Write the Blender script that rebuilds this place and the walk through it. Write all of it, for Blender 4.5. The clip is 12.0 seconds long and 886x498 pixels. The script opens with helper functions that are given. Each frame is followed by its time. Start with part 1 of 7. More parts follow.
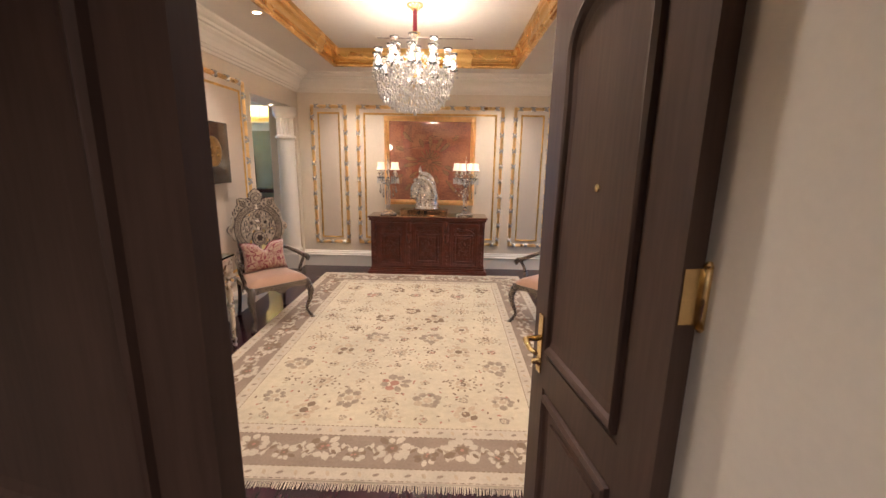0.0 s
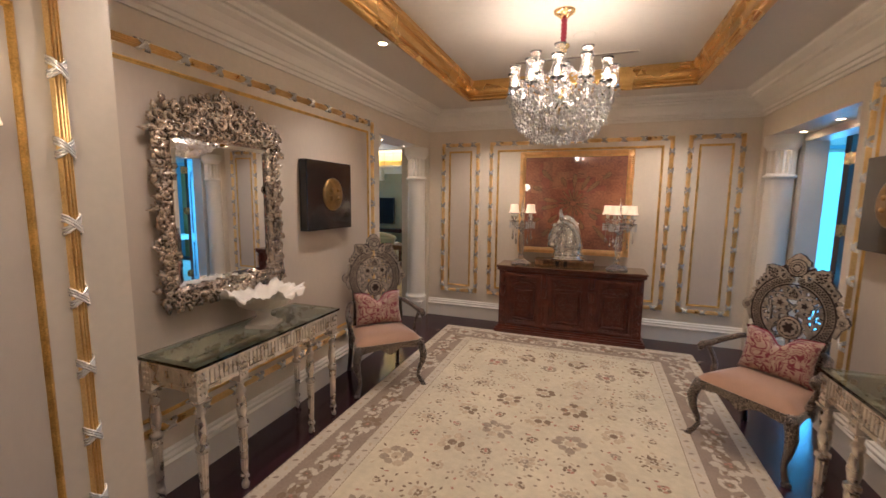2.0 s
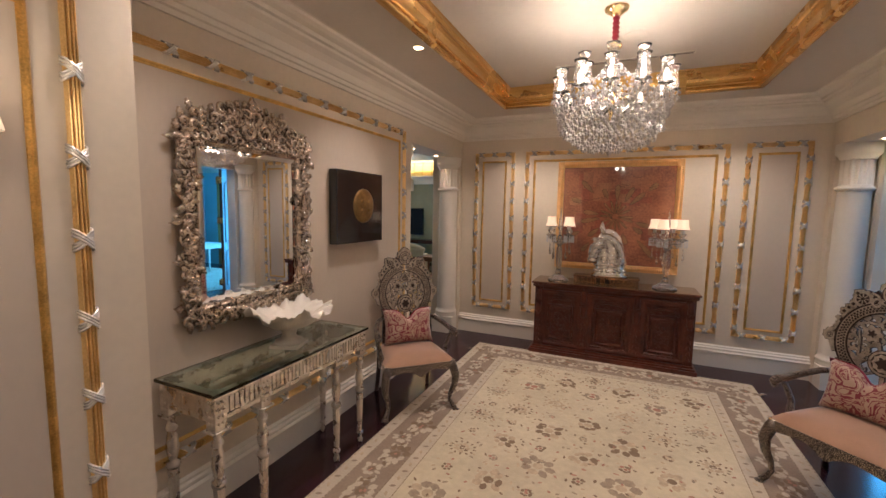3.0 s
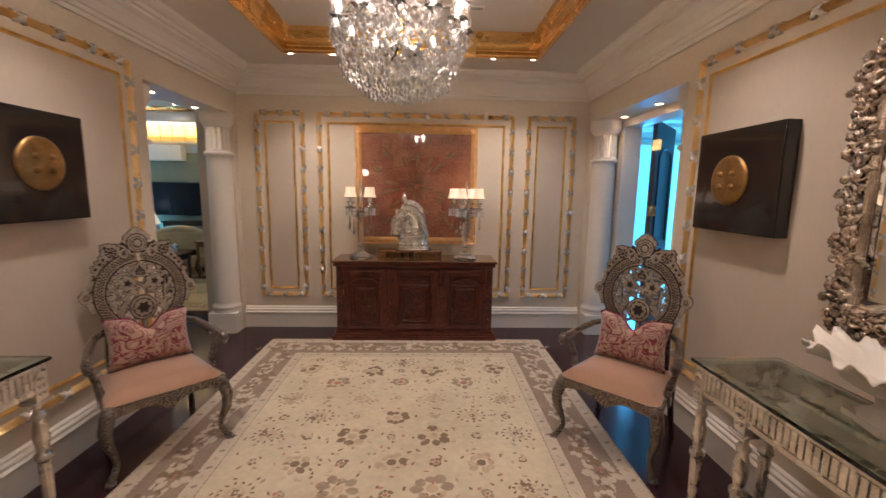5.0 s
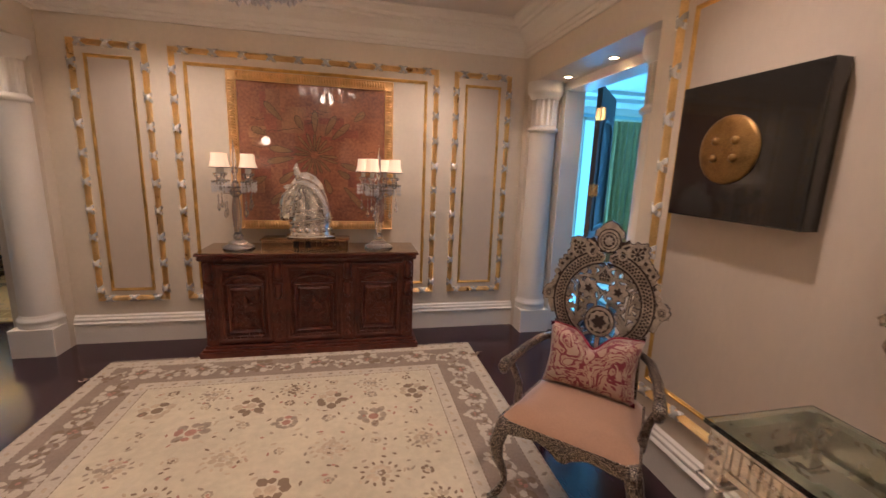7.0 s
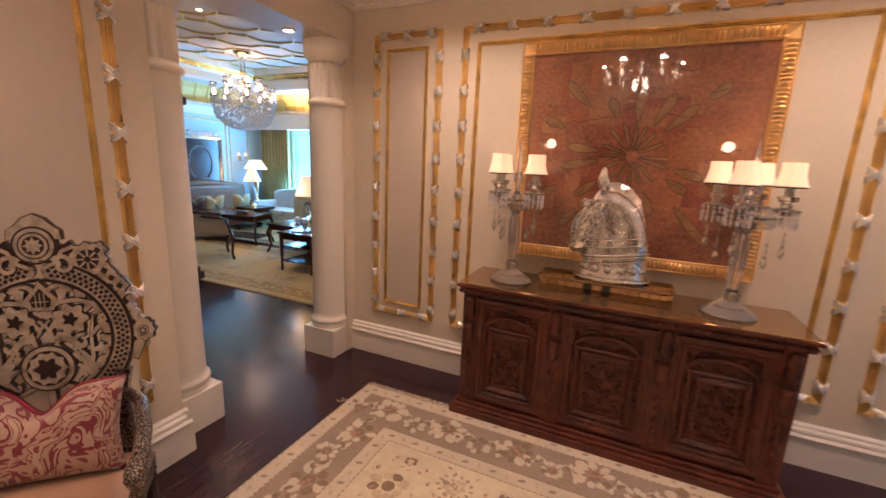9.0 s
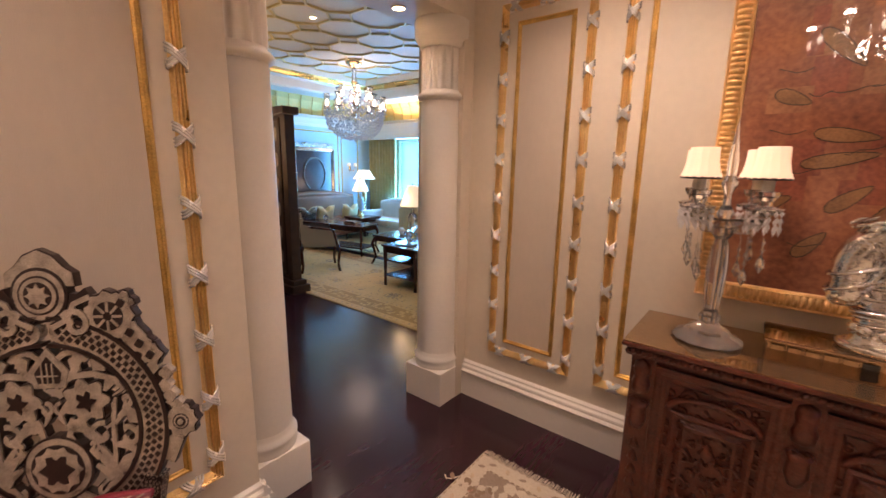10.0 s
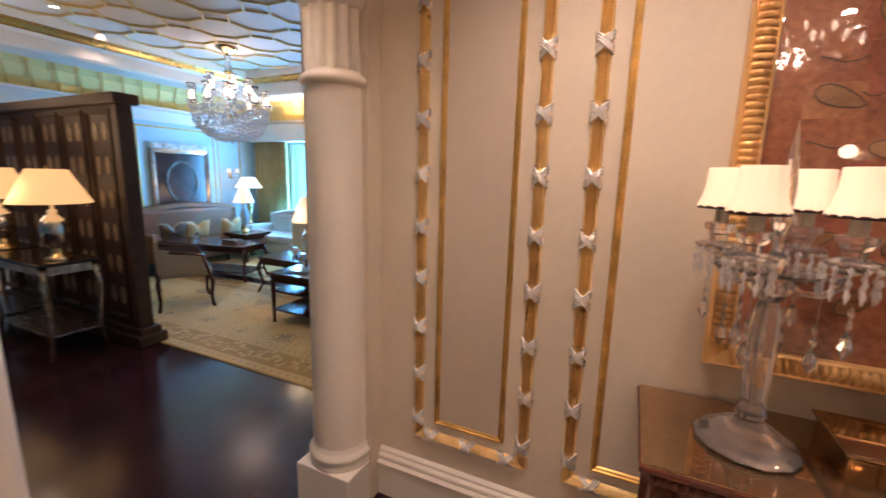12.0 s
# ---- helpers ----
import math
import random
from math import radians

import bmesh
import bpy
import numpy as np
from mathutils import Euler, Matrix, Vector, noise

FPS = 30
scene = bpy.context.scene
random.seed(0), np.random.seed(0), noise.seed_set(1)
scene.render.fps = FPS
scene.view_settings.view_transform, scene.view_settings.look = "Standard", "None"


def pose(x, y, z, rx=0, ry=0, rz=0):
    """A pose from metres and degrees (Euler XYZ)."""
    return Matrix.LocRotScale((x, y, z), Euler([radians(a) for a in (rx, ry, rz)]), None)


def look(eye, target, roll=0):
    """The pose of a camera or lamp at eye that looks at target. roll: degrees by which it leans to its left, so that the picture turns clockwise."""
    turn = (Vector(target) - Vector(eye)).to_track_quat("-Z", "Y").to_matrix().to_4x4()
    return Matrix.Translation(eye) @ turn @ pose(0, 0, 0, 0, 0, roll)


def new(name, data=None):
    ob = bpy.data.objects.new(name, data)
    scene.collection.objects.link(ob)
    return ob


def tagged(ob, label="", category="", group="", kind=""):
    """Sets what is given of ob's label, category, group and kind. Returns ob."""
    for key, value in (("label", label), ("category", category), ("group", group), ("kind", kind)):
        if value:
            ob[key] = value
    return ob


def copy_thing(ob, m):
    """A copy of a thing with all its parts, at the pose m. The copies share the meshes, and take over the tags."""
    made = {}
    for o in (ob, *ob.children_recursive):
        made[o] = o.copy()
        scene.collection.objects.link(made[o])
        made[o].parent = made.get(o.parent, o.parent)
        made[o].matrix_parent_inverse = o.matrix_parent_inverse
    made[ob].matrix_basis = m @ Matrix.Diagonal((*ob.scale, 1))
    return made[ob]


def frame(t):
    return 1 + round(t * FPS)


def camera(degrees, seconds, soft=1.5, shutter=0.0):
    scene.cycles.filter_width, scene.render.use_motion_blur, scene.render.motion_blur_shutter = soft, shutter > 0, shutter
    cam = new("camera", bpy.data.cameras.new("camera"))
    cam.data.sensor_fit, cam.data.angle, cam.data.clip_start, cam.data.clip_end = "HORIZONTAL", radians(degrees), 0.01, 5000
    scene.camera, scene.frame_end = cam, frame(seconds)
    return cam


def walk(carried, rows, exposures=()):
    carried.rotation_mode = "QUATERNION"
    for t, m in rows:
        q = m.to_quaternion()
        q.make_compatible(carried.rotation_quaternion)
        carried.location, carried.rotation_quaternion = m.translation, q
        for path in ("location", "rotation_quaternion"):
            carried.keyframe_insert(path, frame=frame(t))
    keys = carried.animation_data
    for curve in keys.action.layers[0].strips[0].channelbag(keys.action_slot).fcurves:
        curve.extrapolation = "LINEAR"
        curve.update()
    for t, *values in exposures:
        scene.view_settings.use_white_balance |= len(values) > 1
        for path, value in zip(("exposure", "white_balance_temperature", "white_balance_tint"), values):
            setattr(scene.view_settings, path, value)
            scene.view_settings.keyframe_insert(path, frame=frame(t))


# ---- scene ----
import itertools

cam = camera(94.8, 12.0, shutter=0.25)
PATH = [
    (0, (-0.082, 1.109, 1.643), (-0.119, 3.064, 1.219), 1.0),
    (0.5, (-0.067, 1.306, 1.648), (-0.186, 3.265, 1.261), 0.8),
    (1, (-0.065, 1.54, 1.656), (-0.354, 3.487, 1.305), 0.8),
    (1.5, (-0.134, 1.748, 1.657), (-0.631, 3.663, 1.361), 0.7),
    (2, (-0.176, 1.921, 1.662), (-0.859, 3.785, 1.418), 0.7),
    (2.5, (-0.2, 2.046, 1.695), (-1.022, 3.857, 1.48), 0.8),
    (2.7, (-0.258, 2.063, 1.69), (-1.088, 3.871, 1.486), 1.0),
    (4.3, (-0.385, 2.427, 1.618), (-0.707, 4.388, 1.393), 0.9),
    (4.5, (-0.373, 2.482, 1.605), (-0.584, 4.456, 1.364), 0.8),
    (5, (-0.277, 2.696, 1.581), (-0.207, 4.675, 1.299), 0.9),
    (5.5, (-0.187, 2.85, 1.568), (0.145, 4.796, 1.25), 1.2),
    (6, (-0.131, 3.056, 1.561), (0.371, 4.961, 1.215), 1.5),
    (6.5, (-0.11, 3.308, 1.562), (0.443, 5.195, 1.194), 1.9),
    (6.7, (-0.083, 3.395, 1.555), (0.437, 5.289, 1.18), 1.9),
    (8.3, (-0.223, 4.275, 1.522), (-0.562, 6.202, 1.119), 3.4),
    (8.5, (-0.261, 4.402, 1.53), (-0.75, 6.296, 1.121), 3.2),
    (9, (-0.412, 4.679, 1.536), (-1.207, 6.469, 1.129), 2.5),
    (9.5, (-0.69, 4.921, 1.521), (-1.716, 6.595, 1.128), 1.8),
    (10, (-0.894, 5.174, 1.516), (-2.105, 6.722, 1.128), 1.1),
    (10.5, (-1.051, 5.417, 1.541), (-2.351, 6.888, 1.151), 0.7),
    (11, (-1.226, 5.575, 1.556), (-2.543, 7.031, 1.173), 0.8),
    (11.5, (-1.364, 5.673, 1.561), (-2.58, 7.218, 1.193), 1.0),
    (12, (-1.352, 5.774, 1.566), (-2.17, 7.565, 1.214), 1.5),
]
walk(cam, [(t, look(eye, target, roll)) for t, eye, target, roll in PATH],
     [(0, 1.03, 5780, 11), (0.6, 1.02, 5650, 11), (1.5, 0.62, 5700, 11), (2.5, 0.3, 5800, 12), (5.0, 0.34, 5850, 14), (6.7, 0.34, 5850, 17), (7.6, 0.3, 7800, 33), (8.5, 0.47, 9700, 46), (9.0, 0.42, 7150, 31),
      (9.6, 0.52, 6800, 27), (12.0, 0.46, 6650, 26)])

# ---- world ----
world = bpy.data.worlds.new("sky")
scene.world = world
world.use_nodes = True
sky = world.node_tree.nodes.new("ShaderNodeTexSky")
sky.sky_type, sky.sun_disc, sky.sun_elevation, sky.sun_rotation = "NISHITA", False, radians(40), radians(180)
world.node_tree.links.new(sky.outputs[0], world.node_tree.nodes["Background"].inputs[0])
world.node_tree.nodes["Background"].inputs[1].default_value = 0.1
scene.view_settings.exposure = 0.0


# ---- helpers of this scene ----
CX = -0.44                       # middle line of the foyer
XL, XR, YB = CX - 1.925, CX + 1.925, 7.317
ZC, ZT = 2.82, 2.98              # ceiling rim and raised tray


def part(name, bm, material, parent, label="", kind=""):
    me = bpy.data.meshes.new(name)
    bm.to_mesh(me)
    bm.free()
    for m in material if isinstance(material, (list, tuple)) else [material]:
        me.materials.append(m)
    ob = new(name, me)
    if parent is not None:
        ob.parent = parent
    return tagged(ob, label, kind=kind)


def thing(name, m, label, category, group="", kind=""):
    ob = new(name)
    ob.matrix_world = m
    return tagged(ob, label, category, group, kind)


def structure(name, bm, material, label="", parent=None):
    return part(name, bm, material, parent, label, kind="structure")


def face(bm, vs, smooth=False, mi=0):
    try:
        f = bm.faces.new(vs)
        f.smooth, f.material_index = smooth, mi
        return f
    except ValueError:
        return None


def box(bm, x0, x1, y0, y1, z0, z1, bevel=0.0, m=None, mi=0):
    """A box with chamfered upright and level edges when bevel is given."""
    tmp = bmesh.new() if bevel else bm
    v = [tmp.verts.new((x, y, z)) for x in (x0, x1) for y in (y0, y1) for z in (z0, z1)]
    fs = [face(tmp, [v[i] for i in f], mi=mi) for f in ((0, 1, 3, 2), (4, 6, 7, 5), (0, 4, 5, 1), (2, 3, 7, 6), (0, 2, 6, 4), (1, 5, 7, 3))]
    if bevel:
        bmesh.ops.bevel(tmp, geom=tmp.edges[:], offset=bevel, segments=2, affect="EDGES", profile=0.6)
        merge(bm, tmp, m, mi)
    elif m is not None:
        for w in v:
            w.co = m @ w.co
    return bm


def merge(bm, tmp, m=None, mi=None):
    """Adds tmp's mesh to bm, at the pose m."""
    table = {}
    for w in tmp.verts:
        table[w.index] = None
    tmp.verts.index_update()
    new_verts = [bm.verts.new(m @ w.co if m is not None else w.co) for w in tmp.verts]
    for f in tmp.faces:
        face(bm, [new_verts[w.index] for w in f.verts], f.smooth, f.material_index if mi is None else mi)
    tmp.free()


def lathe(bm, profile, seg=20, c=(0, 0, 0), m=None, mi=0, flute=0.0, nf=0, squash=(1, 1)):
    """Turns (radius, height) points about the upright axis at c; flute and nf ripple the radius."""
    rings = []
    for r, z in profile:
        ring = []
        for k in range(seg):
            a = 2 * math.pi * k / seg
            q = r * (1 + flute * math.cos(nf * a)) if nf else r
            p = Vector((c[0] + q * math.cos(a) * squash[0], c[1] + q * math.sin(a) * squash[1], c[2] + z))
            ring.append(bm.verts.new(m @ p if m is not None else p))
        rings.append(ring)
    for a, b in zip(rings, rings[1:]):
        for k in range(seg):
            face(bm, (a[k], a[(k + 1) % seg], b[(k + 1) % seg], b[k]), True, mi)
    if profile[0][0] > 1e-4:
        face(bm, [bm.verts.new(v.co) for v in rings[0][::-1]], False, mi)
    if profile[-1][0] > 1e-4:
        face(bm, [bm.verts.new(v.co) for v in rings[-1]], False, mi)
    return bm


def tube(bm, pts, radii, seg=8, m=None, mi=0, flat=1.0):
    """A tube along points, with a radius at each; flat squeezes it along its first normal."""
    pts = [Vector(p) for p in pts]
    if not isinstance(radii, (list, tuple)):
        radii = [radii] * len(pts)
    rings, ref = [], None
    for i, p in enumerate(pts):
        t = (pts[min(i + 1, len(pts) - 1)] - pts[max(i - 1, 0)]).normalized()
        if ref is None:
            ref = Vector((0, 1, 0)) if abs(t.y) < 0.9 else Vector((1, 0, 0))
        u = (ref - t * ref.dot(t)).normalized()
        ref, w = u, t.cross(u)
        ring = []
        for k in range(seg):
            a = 2 * math.pi * k / seg
            q = p + (u * math.cos(a) * flat + w * math.sin(a)) * radii[i]
            ring.append(bm.verts.new(m @ q if m is not None else q))
        rings.append(ring)
    for a, b in zip(rings, rings[1:]):
        for k in range(seg):
            face(bm, (a[k], a[(k + 1) % seg], b[(k + 1) % seg], b[k]), True, mi)
    face(bm, rings[0][::-1], False, mi)
    face(bm, rings[-1], False, mi)
    return bm


def frame_sweep(bm, plane, u0, u1, v0, v1, profile, mi=0, smooth=False):
    """A mitred moulding round a rectangle. plane maps (u, v, depth) to a point; profile: (inset, depth)."""
    rings = [[bm.verts.new(plane(u, v, d)) for u, v in ((u0 + a, v0 + a), (u1 - a, v0 + a), (u1 - a, v1 - a), (u0 + a, v1 - a))] for a, d in profile]
    for p, q in zip(rings, rings[1:]):
        for k in range(4):
            face(bm, (p[k], p[(k + 1) % 4], q[(k + 1) % 4], q[k]), smooth, mi)
    return bm


def run(bm, a, b, n, profile, mi=0, cut0=0.0, cut1=0.0):
    """A straight moulding from a to b (x, y), standing out towards n; profile: (out, z). cut: how far each end shortens per metre out."""
    a, b, n = Vector((*a, 0)), Vector((*b, 0)), Vector((*n, 0))
    d = (b - a).normalized()
    ends = []
    for p, s in ((a + 0 * d, cut0), (b + 0 * d, -cut1)):
        ends.append([bm.verts.new(p + n * o + d * (s * o) + Vector((0, 0, z))) for o, z in profile])
    for i in range(len(profile) - 1):
        face(bm, (ends[0][i], ends[1][i], ends[1][i + 1], ends[0][i + 1]), False, mi)
    face(bm, ends[0], False, mi)
    face(bm, ends[1][::-1], False, mi)
    return bm


def plane_y(y, s=-1):
    return lambda u, v, d: Vector((u, y + s * d, v))


def plane_x(x, s=1):
    return lambda u, v, d: Vector((x + s * d, u, v))


def plane_z(z0=0.0):
    return lambda u, v, d: Vector((u, v, d + z0))


def finish(ob, width=0.004, segments=2):
    mod = ob.modifiers.new("edges", "BEVEL")
    mod.width, mod.segments, mod.limit_method, mod.angle_limit = width, segments, "ANGLE", radians(40)
    return ob


# ---- materials ----
def material(name, base, rough=0.5, metal=0.0, vary=0.1, scale=6.0, bump=0.0, bump_scale=120.0, bump_depth=0.002, stretch=(1, 1, 1), coat=0.0, sheen=0.0,
             transmission=0.0, emit=None, power=0.0, rough_vary=0.08, tint=None, alpha=1.0):
    """A surface with broad stains, fine grain, uneven gloss and fine relief."""
    m = bpy.data.materials.new(name)
    m.use_nodes = True
    nt = m.node_tree
    b = nt.nodes["Principled BSDF"]
    link = nt.links.new
    tc = nt.nodes.new("ShaderNodeTexCoord")
    mp = nt.nodes.new("ShaderNodeMapping")
    mp.inputs["Scale"].default_value = stretch
    link(tc.outputs["Object"], mp.inputs["Vector"])
    b.inputs["Roughness"].default_value = rough
    b.inputs["Metallic"].default_value = metal
    b.inputs["Coat Weight"].default_value = coat
    b.inputs["Sheen Weight"].default_value = sheen
    b.inputs["Transmission Weight"].default_value = transmission
    if vary > 0:
        n1, n2 = nt.nodes.new("ShaderNodeTexNoise"), nt.nodes.new("ShaderNodeTexNoise")
        n1.inputs["Scale"].default_value, n2.inputs["Scale"].default_value = scale, scale * 14
        n1.inputs["Detail"].default_value = 4
        link(mp.outputs[0], n1.inputs["Vector"]), link(mp.outputs[0], n2.inputs["Vector"])
        mix = nt.nodes.new("ShaderNodeMix")
        mix.data_type = "FLOAT"
        mix.inputs[0].default_value = 0.4
        link(n1.outputs[0], mix.inputs[2]), link(n2.outputs[0], mix.inputs[3])
        ramp = nt.nodes.new("ShaderNodeValToRGB")
        dark = [c * (1 - vary * 1.4) for c in base]
        light = [min(1, c * (1 + vary)) for c in (tint or base)]
        ramp.color_ramp.elements[0].position, ramp.color_ramp.elements[1].position = 0.32, 0.68
        ramp.color_ramp.elements[0].color, ramp.color_ramp.elements[1].color = (*dark, 1), (*light, 1)
        link(mix.outputs[0], ramp.inputs[0])
        link(ramp.outputs[0], b.inputs["Base Color"])
        rr = nt.nodes.new("ShaderNodeMapRange")
        rr.inputs["To Min"].default_value, rr.inputs["To Max"].default_value = max(0.02, rough - rough_vary), min(1, rough + rough_vary)
        link(n1.outputs[0], rr.inputs["Value"]), link(rr.outputs[0], b.inputs["Roughness"])
    else:
        b.inputs["Base Color"].default_value = (*base, 1)
    if bump:
        n3 = nt.nodes.new("ShaderNodeTexNoise")
        n3.inputs["Scale"].default_value, n3.inputs["Detail"].default_value = bump_scale, 3
        bp = nt.nodes.new("ShaderNodeBump")
        bp.inputs["Strength"].default_value, bp.inputs["Distance"].default_value = bump, bump_depth
        link(mp.outputs[0], n3.inputs["Vector"]), link(n3.outputs[0], bp.inputs["Height"]), link(bp.outputs[0], b.inputs["Normal"])
    if emit:
        b.inputs["Emission Color"].default_value = (*emit, 1)
        b.inputs["Emission Strength"].default_value = power
    return m


WALL = material("cream_paint", (0.67, 0.575, 0.45), 0.55, vary=0.04, scale=2, bump=0.15, bump_scale=260)
FABRIC = material("woven_wall_fabric", (0.56, 0.465, 0.365), 0.8, vary=0.03, scale=3, bump=0.4, bump_scale=500, stretch=(1, 1, 0.4))
TRIM = material("ivory_trim_paint", (0.76, 0.70, 0.61), 0.5, vary=0.03, scale=4, bump=0.05)
CEIL = material("ceiling_paint", (0.66, 0.60, 0.53), 0.7, vary=0.03, scale=2, bump=0.1)
GOLD = material("gilded_moulding", (0.78, 0.50, 0.19), 0.30, metal=0.75, vary=0.1, scale=9, bump=0.25, bump_scale=90, tint=(0.95, 0.68, 0.32))
CROWN = material("polished_gilding", (0.66, 0.40, 0.13), 0.27, metal=0.85, vary=0.06, scale=3, tint=(0.72, 0.46, 0.17))
FRAMEGOLD = material("pale_burnished_gold", (0.88, 0.56, 0.24), 0.36, metal=0.6, vary=0.12, scale=16, bump=0.15, bump_scale=80)
GILT = material("worn_gilding", (0.70, 0.42, 0.12), 0.4, metal=0.75, vary=0.3, scale=12, bump=0.3, bump_scale=70)
SILVER = material("silver_leaf", (0.74, 0.68, 0.61), 0.28, metal=0.95, vary=0.25, scale=14, bump=0.3, bump_scale=80)
TIESILVER = material("pale_silver_leaf", (0.90, 0.87, 0.82), 0.26, metal=0.5, vary=0.08, scale=20)
TARNISH = material("tarnished_silver", (0.38, 0.295, 0.23), 0.24, metal=0.95, vary=0.4, scale=16, bump=0.4, bump_scale=70, tint=(0.66, 0.56, 0.47))
POLISH = material("polished_silver", (0.84, 0.83, 0.82), 0.10, metal=1.0, vary=0.10, scale=14, bump=0.55, bump_scale=42, bump_depth=0.006)
BRASS = material("brass", (0.80, 0.60, 0.30), 0.22, metal=1.0, vary=0.1, scale=20)
FLOOR = material("dark_lacquered_floor", (0.034, 0.011, 0.017), 0.18, vary=0.3, scale=5, stretch=(1, 0.12, 1), bump=0.1, bump_scale=60, rough_vary=0.05)
DOOR = material("espresso_wood", (0.080, 0.046, 0.034), 0.5, vary=0.25, scale=5, stretch=(1, 1, 0.1), bump=0.2, bump_scale=60)
CARVED = material("carved_walnut", (0.105, 0.022, 0.011), 0.33, vary=0.45, scale=9, bump=0.9, bump_scale=30, bump_depth=0.010)
MAHOGANY = material("red_brown_mahogany", (0.06, 0.018, 0.012), 0.22, vary=0.3, scale=6, bump=0.1)
CREAMRUG = material("cream_wool", (0.55, 0.455, 0.31), 0.95, vary=0.13, scale=1.6, bump=0.8, bump_scale=400, sheen=0.2)
TAUPERUG = material("taupe_wool", (0.285, 0.21, 0.15), 0.95, vary=0.14, scale=5, bump=0.8, bump_scale=400)
BROWNRUG = material("brown_wool", (0.22, 0.145, 0.09), 0.95, vary=0.15, scale=30, bump=0.5, bump_scale=400)
ROSERUG = material("rose_wool", (0.40, 0.20, 0.14), 0.95, vary=0.2, scale=30, bump=0.5, bump_scale=400)
TANRUG = material("tan_wool", (0.48, 0.365, 0.245), 0.95, vary=0.2, scale=30, bump=0.5, bump_scale=400)
GREYRUG = material("grey_brown_wool", (0.33, 0.25, 0.175), 0.95, vary=0.2, scale=30, bump=0.5, bump_scale=400)
BLACK = material("black_lacquer", (0.012, 0.011, 0.011), 0.16, vary=0.2, scale=8, coat=0.5)
BROWNGLASS = material("bronze_mirror_glass", (0.42, 0.27, 0.15), 0.03, metal=0.85, vary=0.15, scale=5, rough_vary=0.01)
MARBLE = material("dark_polished_stone", (0.035, 0.022, 0.016), 0.06, vary=0.4, scale=6)
WHITE = material("cream_porcelain", (0.68, 0.62, 0.53), 0.3, vary=0.03, scale=6, bump=0.2, bump_scale=60)
SATIN = material("salmon_velvet", (0.37, 0.195, 0.11), 0.65, vary=0.08, scale=8, bump=0.2, bump_scale=300, sheen=0.5)
CUSHION = material("rose_damask", (0.30, 0.075, 0.075), 0.6, vary=0.3, scale=20, tint=(0.45, 0.22, 0.17))
REDSILK = material("crimson_silk", (0.25, 0.012, 0.03), 0.45, vary=0.2, scale=20, bump=0.3, bump_scale=90)
SHADE = material("lit_pleated_shade", (0.85, 0.72, 0.55), 0.8, vary=0.02, scale=9, emit=(1.0, 0.70, 0.42), power=0.46)
MIRROR = material("mirror", (0.86, 0.86, 0.85), 0.01, metal=1.0, vary=0)
BULB = material("lit_bulb", (1, 0.9, 0.75), 0.5, vary=0, emit=(1.0, 0.82, 0.62), power=7)
DOWNLIGHT = material("lit_downlight", (1, 0.9, 0.75), 0.5, vary=0, emit=(1.0, 0.82, 0.6), power=12)


def glass(name, colour=(1, 1, 1), rough=0.02, ior=1.5):
    m = bpy.data.materials.new(name)
    m.use_nodes = True
    b = m.node_tree.nodes["Principled BSDF"]
    b.inputs["Base Color"].default_value = (*colour, 1)
    b.inputs["Roughness"].default_value = rough
    b.inputs["IOR"].default_value = ior
    b.inputs["Transmission Weight"].default_value = 1.0
    return m


GLASS = glass("clear_glass")
CRYSTAL = glass("cut_crystal", (0.99, 0.98, 0.97), 0.03, 1.7)
CRYSTAL.node_tree.nodes["Principled BSDF"].inputs["Transmission Weight"].default_value = 0.92
HURRICANE = glass("clear_hurricane_glass", (0.98, 0.96, 0.94), 0.06, 1.45)
HURRICANE.node_tree.nodes["Principled BSDF"].inputs["Transmission Weight"].default_value = 0.93
TABLEGLASS = glass("green_tinted_glass", (0.72, 0.85, 0.78), 0.01)


# ---- the setting ----
structure("floor", box(bmesh.new(), -9.2, 8.2, -1.6, 12.6, -0.12, 0.0), FLOOR, "glossy near-black wooden floor")

LT = 0.32        # thickness of the foyer's side walls
Y0, YV, YP = 1.45, 1.90, 3.04        # entry wall and the end of the narrow entry
HEAD, OP1 = 2.35, 7.22
OPEN = {-1: 5.865, 1: 5.555}           # near ends of the two side openings
OP0 = 5.70

bm = bmesh.new()
box(bm, -2.8, XR + LT, YB, YB + 0.2, 0, 3.9)
structure("wall_north", bm, WALL, "cream painted wall with fabric panels")
for side, name in ((-1, "wall_west"), (1, "wall_east")):
    inner, outer = CX + side * 1.925, CX + side * (1.925 + LT)
    a, b = min(inner, outer), max(inner, outer)
    bm = bmesh.new()
    box(bm, a, b, YP - 0.2, OPEN[side], 0, 3.9)
    box(bm, a, b, OP1, YB, 0, HEAD)
    box(bm, a, b, OPEN[side], YB, HEAD, 3.9)
    structure(name, bm, WALL, "cream painted wall with a columned opening")
    bm = bmesh.new()
    pier = CX + side * 1.53
    a, b = min(pier, inner), max(pier, inner)
    box(bm, a, b, YV, YP, 0, 3.2)
    structure("wall_pier", bm, WALL, "cream painted wall beside the entry")
HX0, HX1 = -1.30, 0.42
bm = bmesh.new()
box(bm, -3.2, HX0, Y0, YV, 0, 3.2)
box(bm, HX1, 2.4, Y0, YV, 0, 3.2)
box(bm, HX0, HX1, Y0, YV, 2.38, 3.2)
structure("wall_entry", bm, WALL, "cream painted wall with the entrance doorway")
bm = bmesh.new()
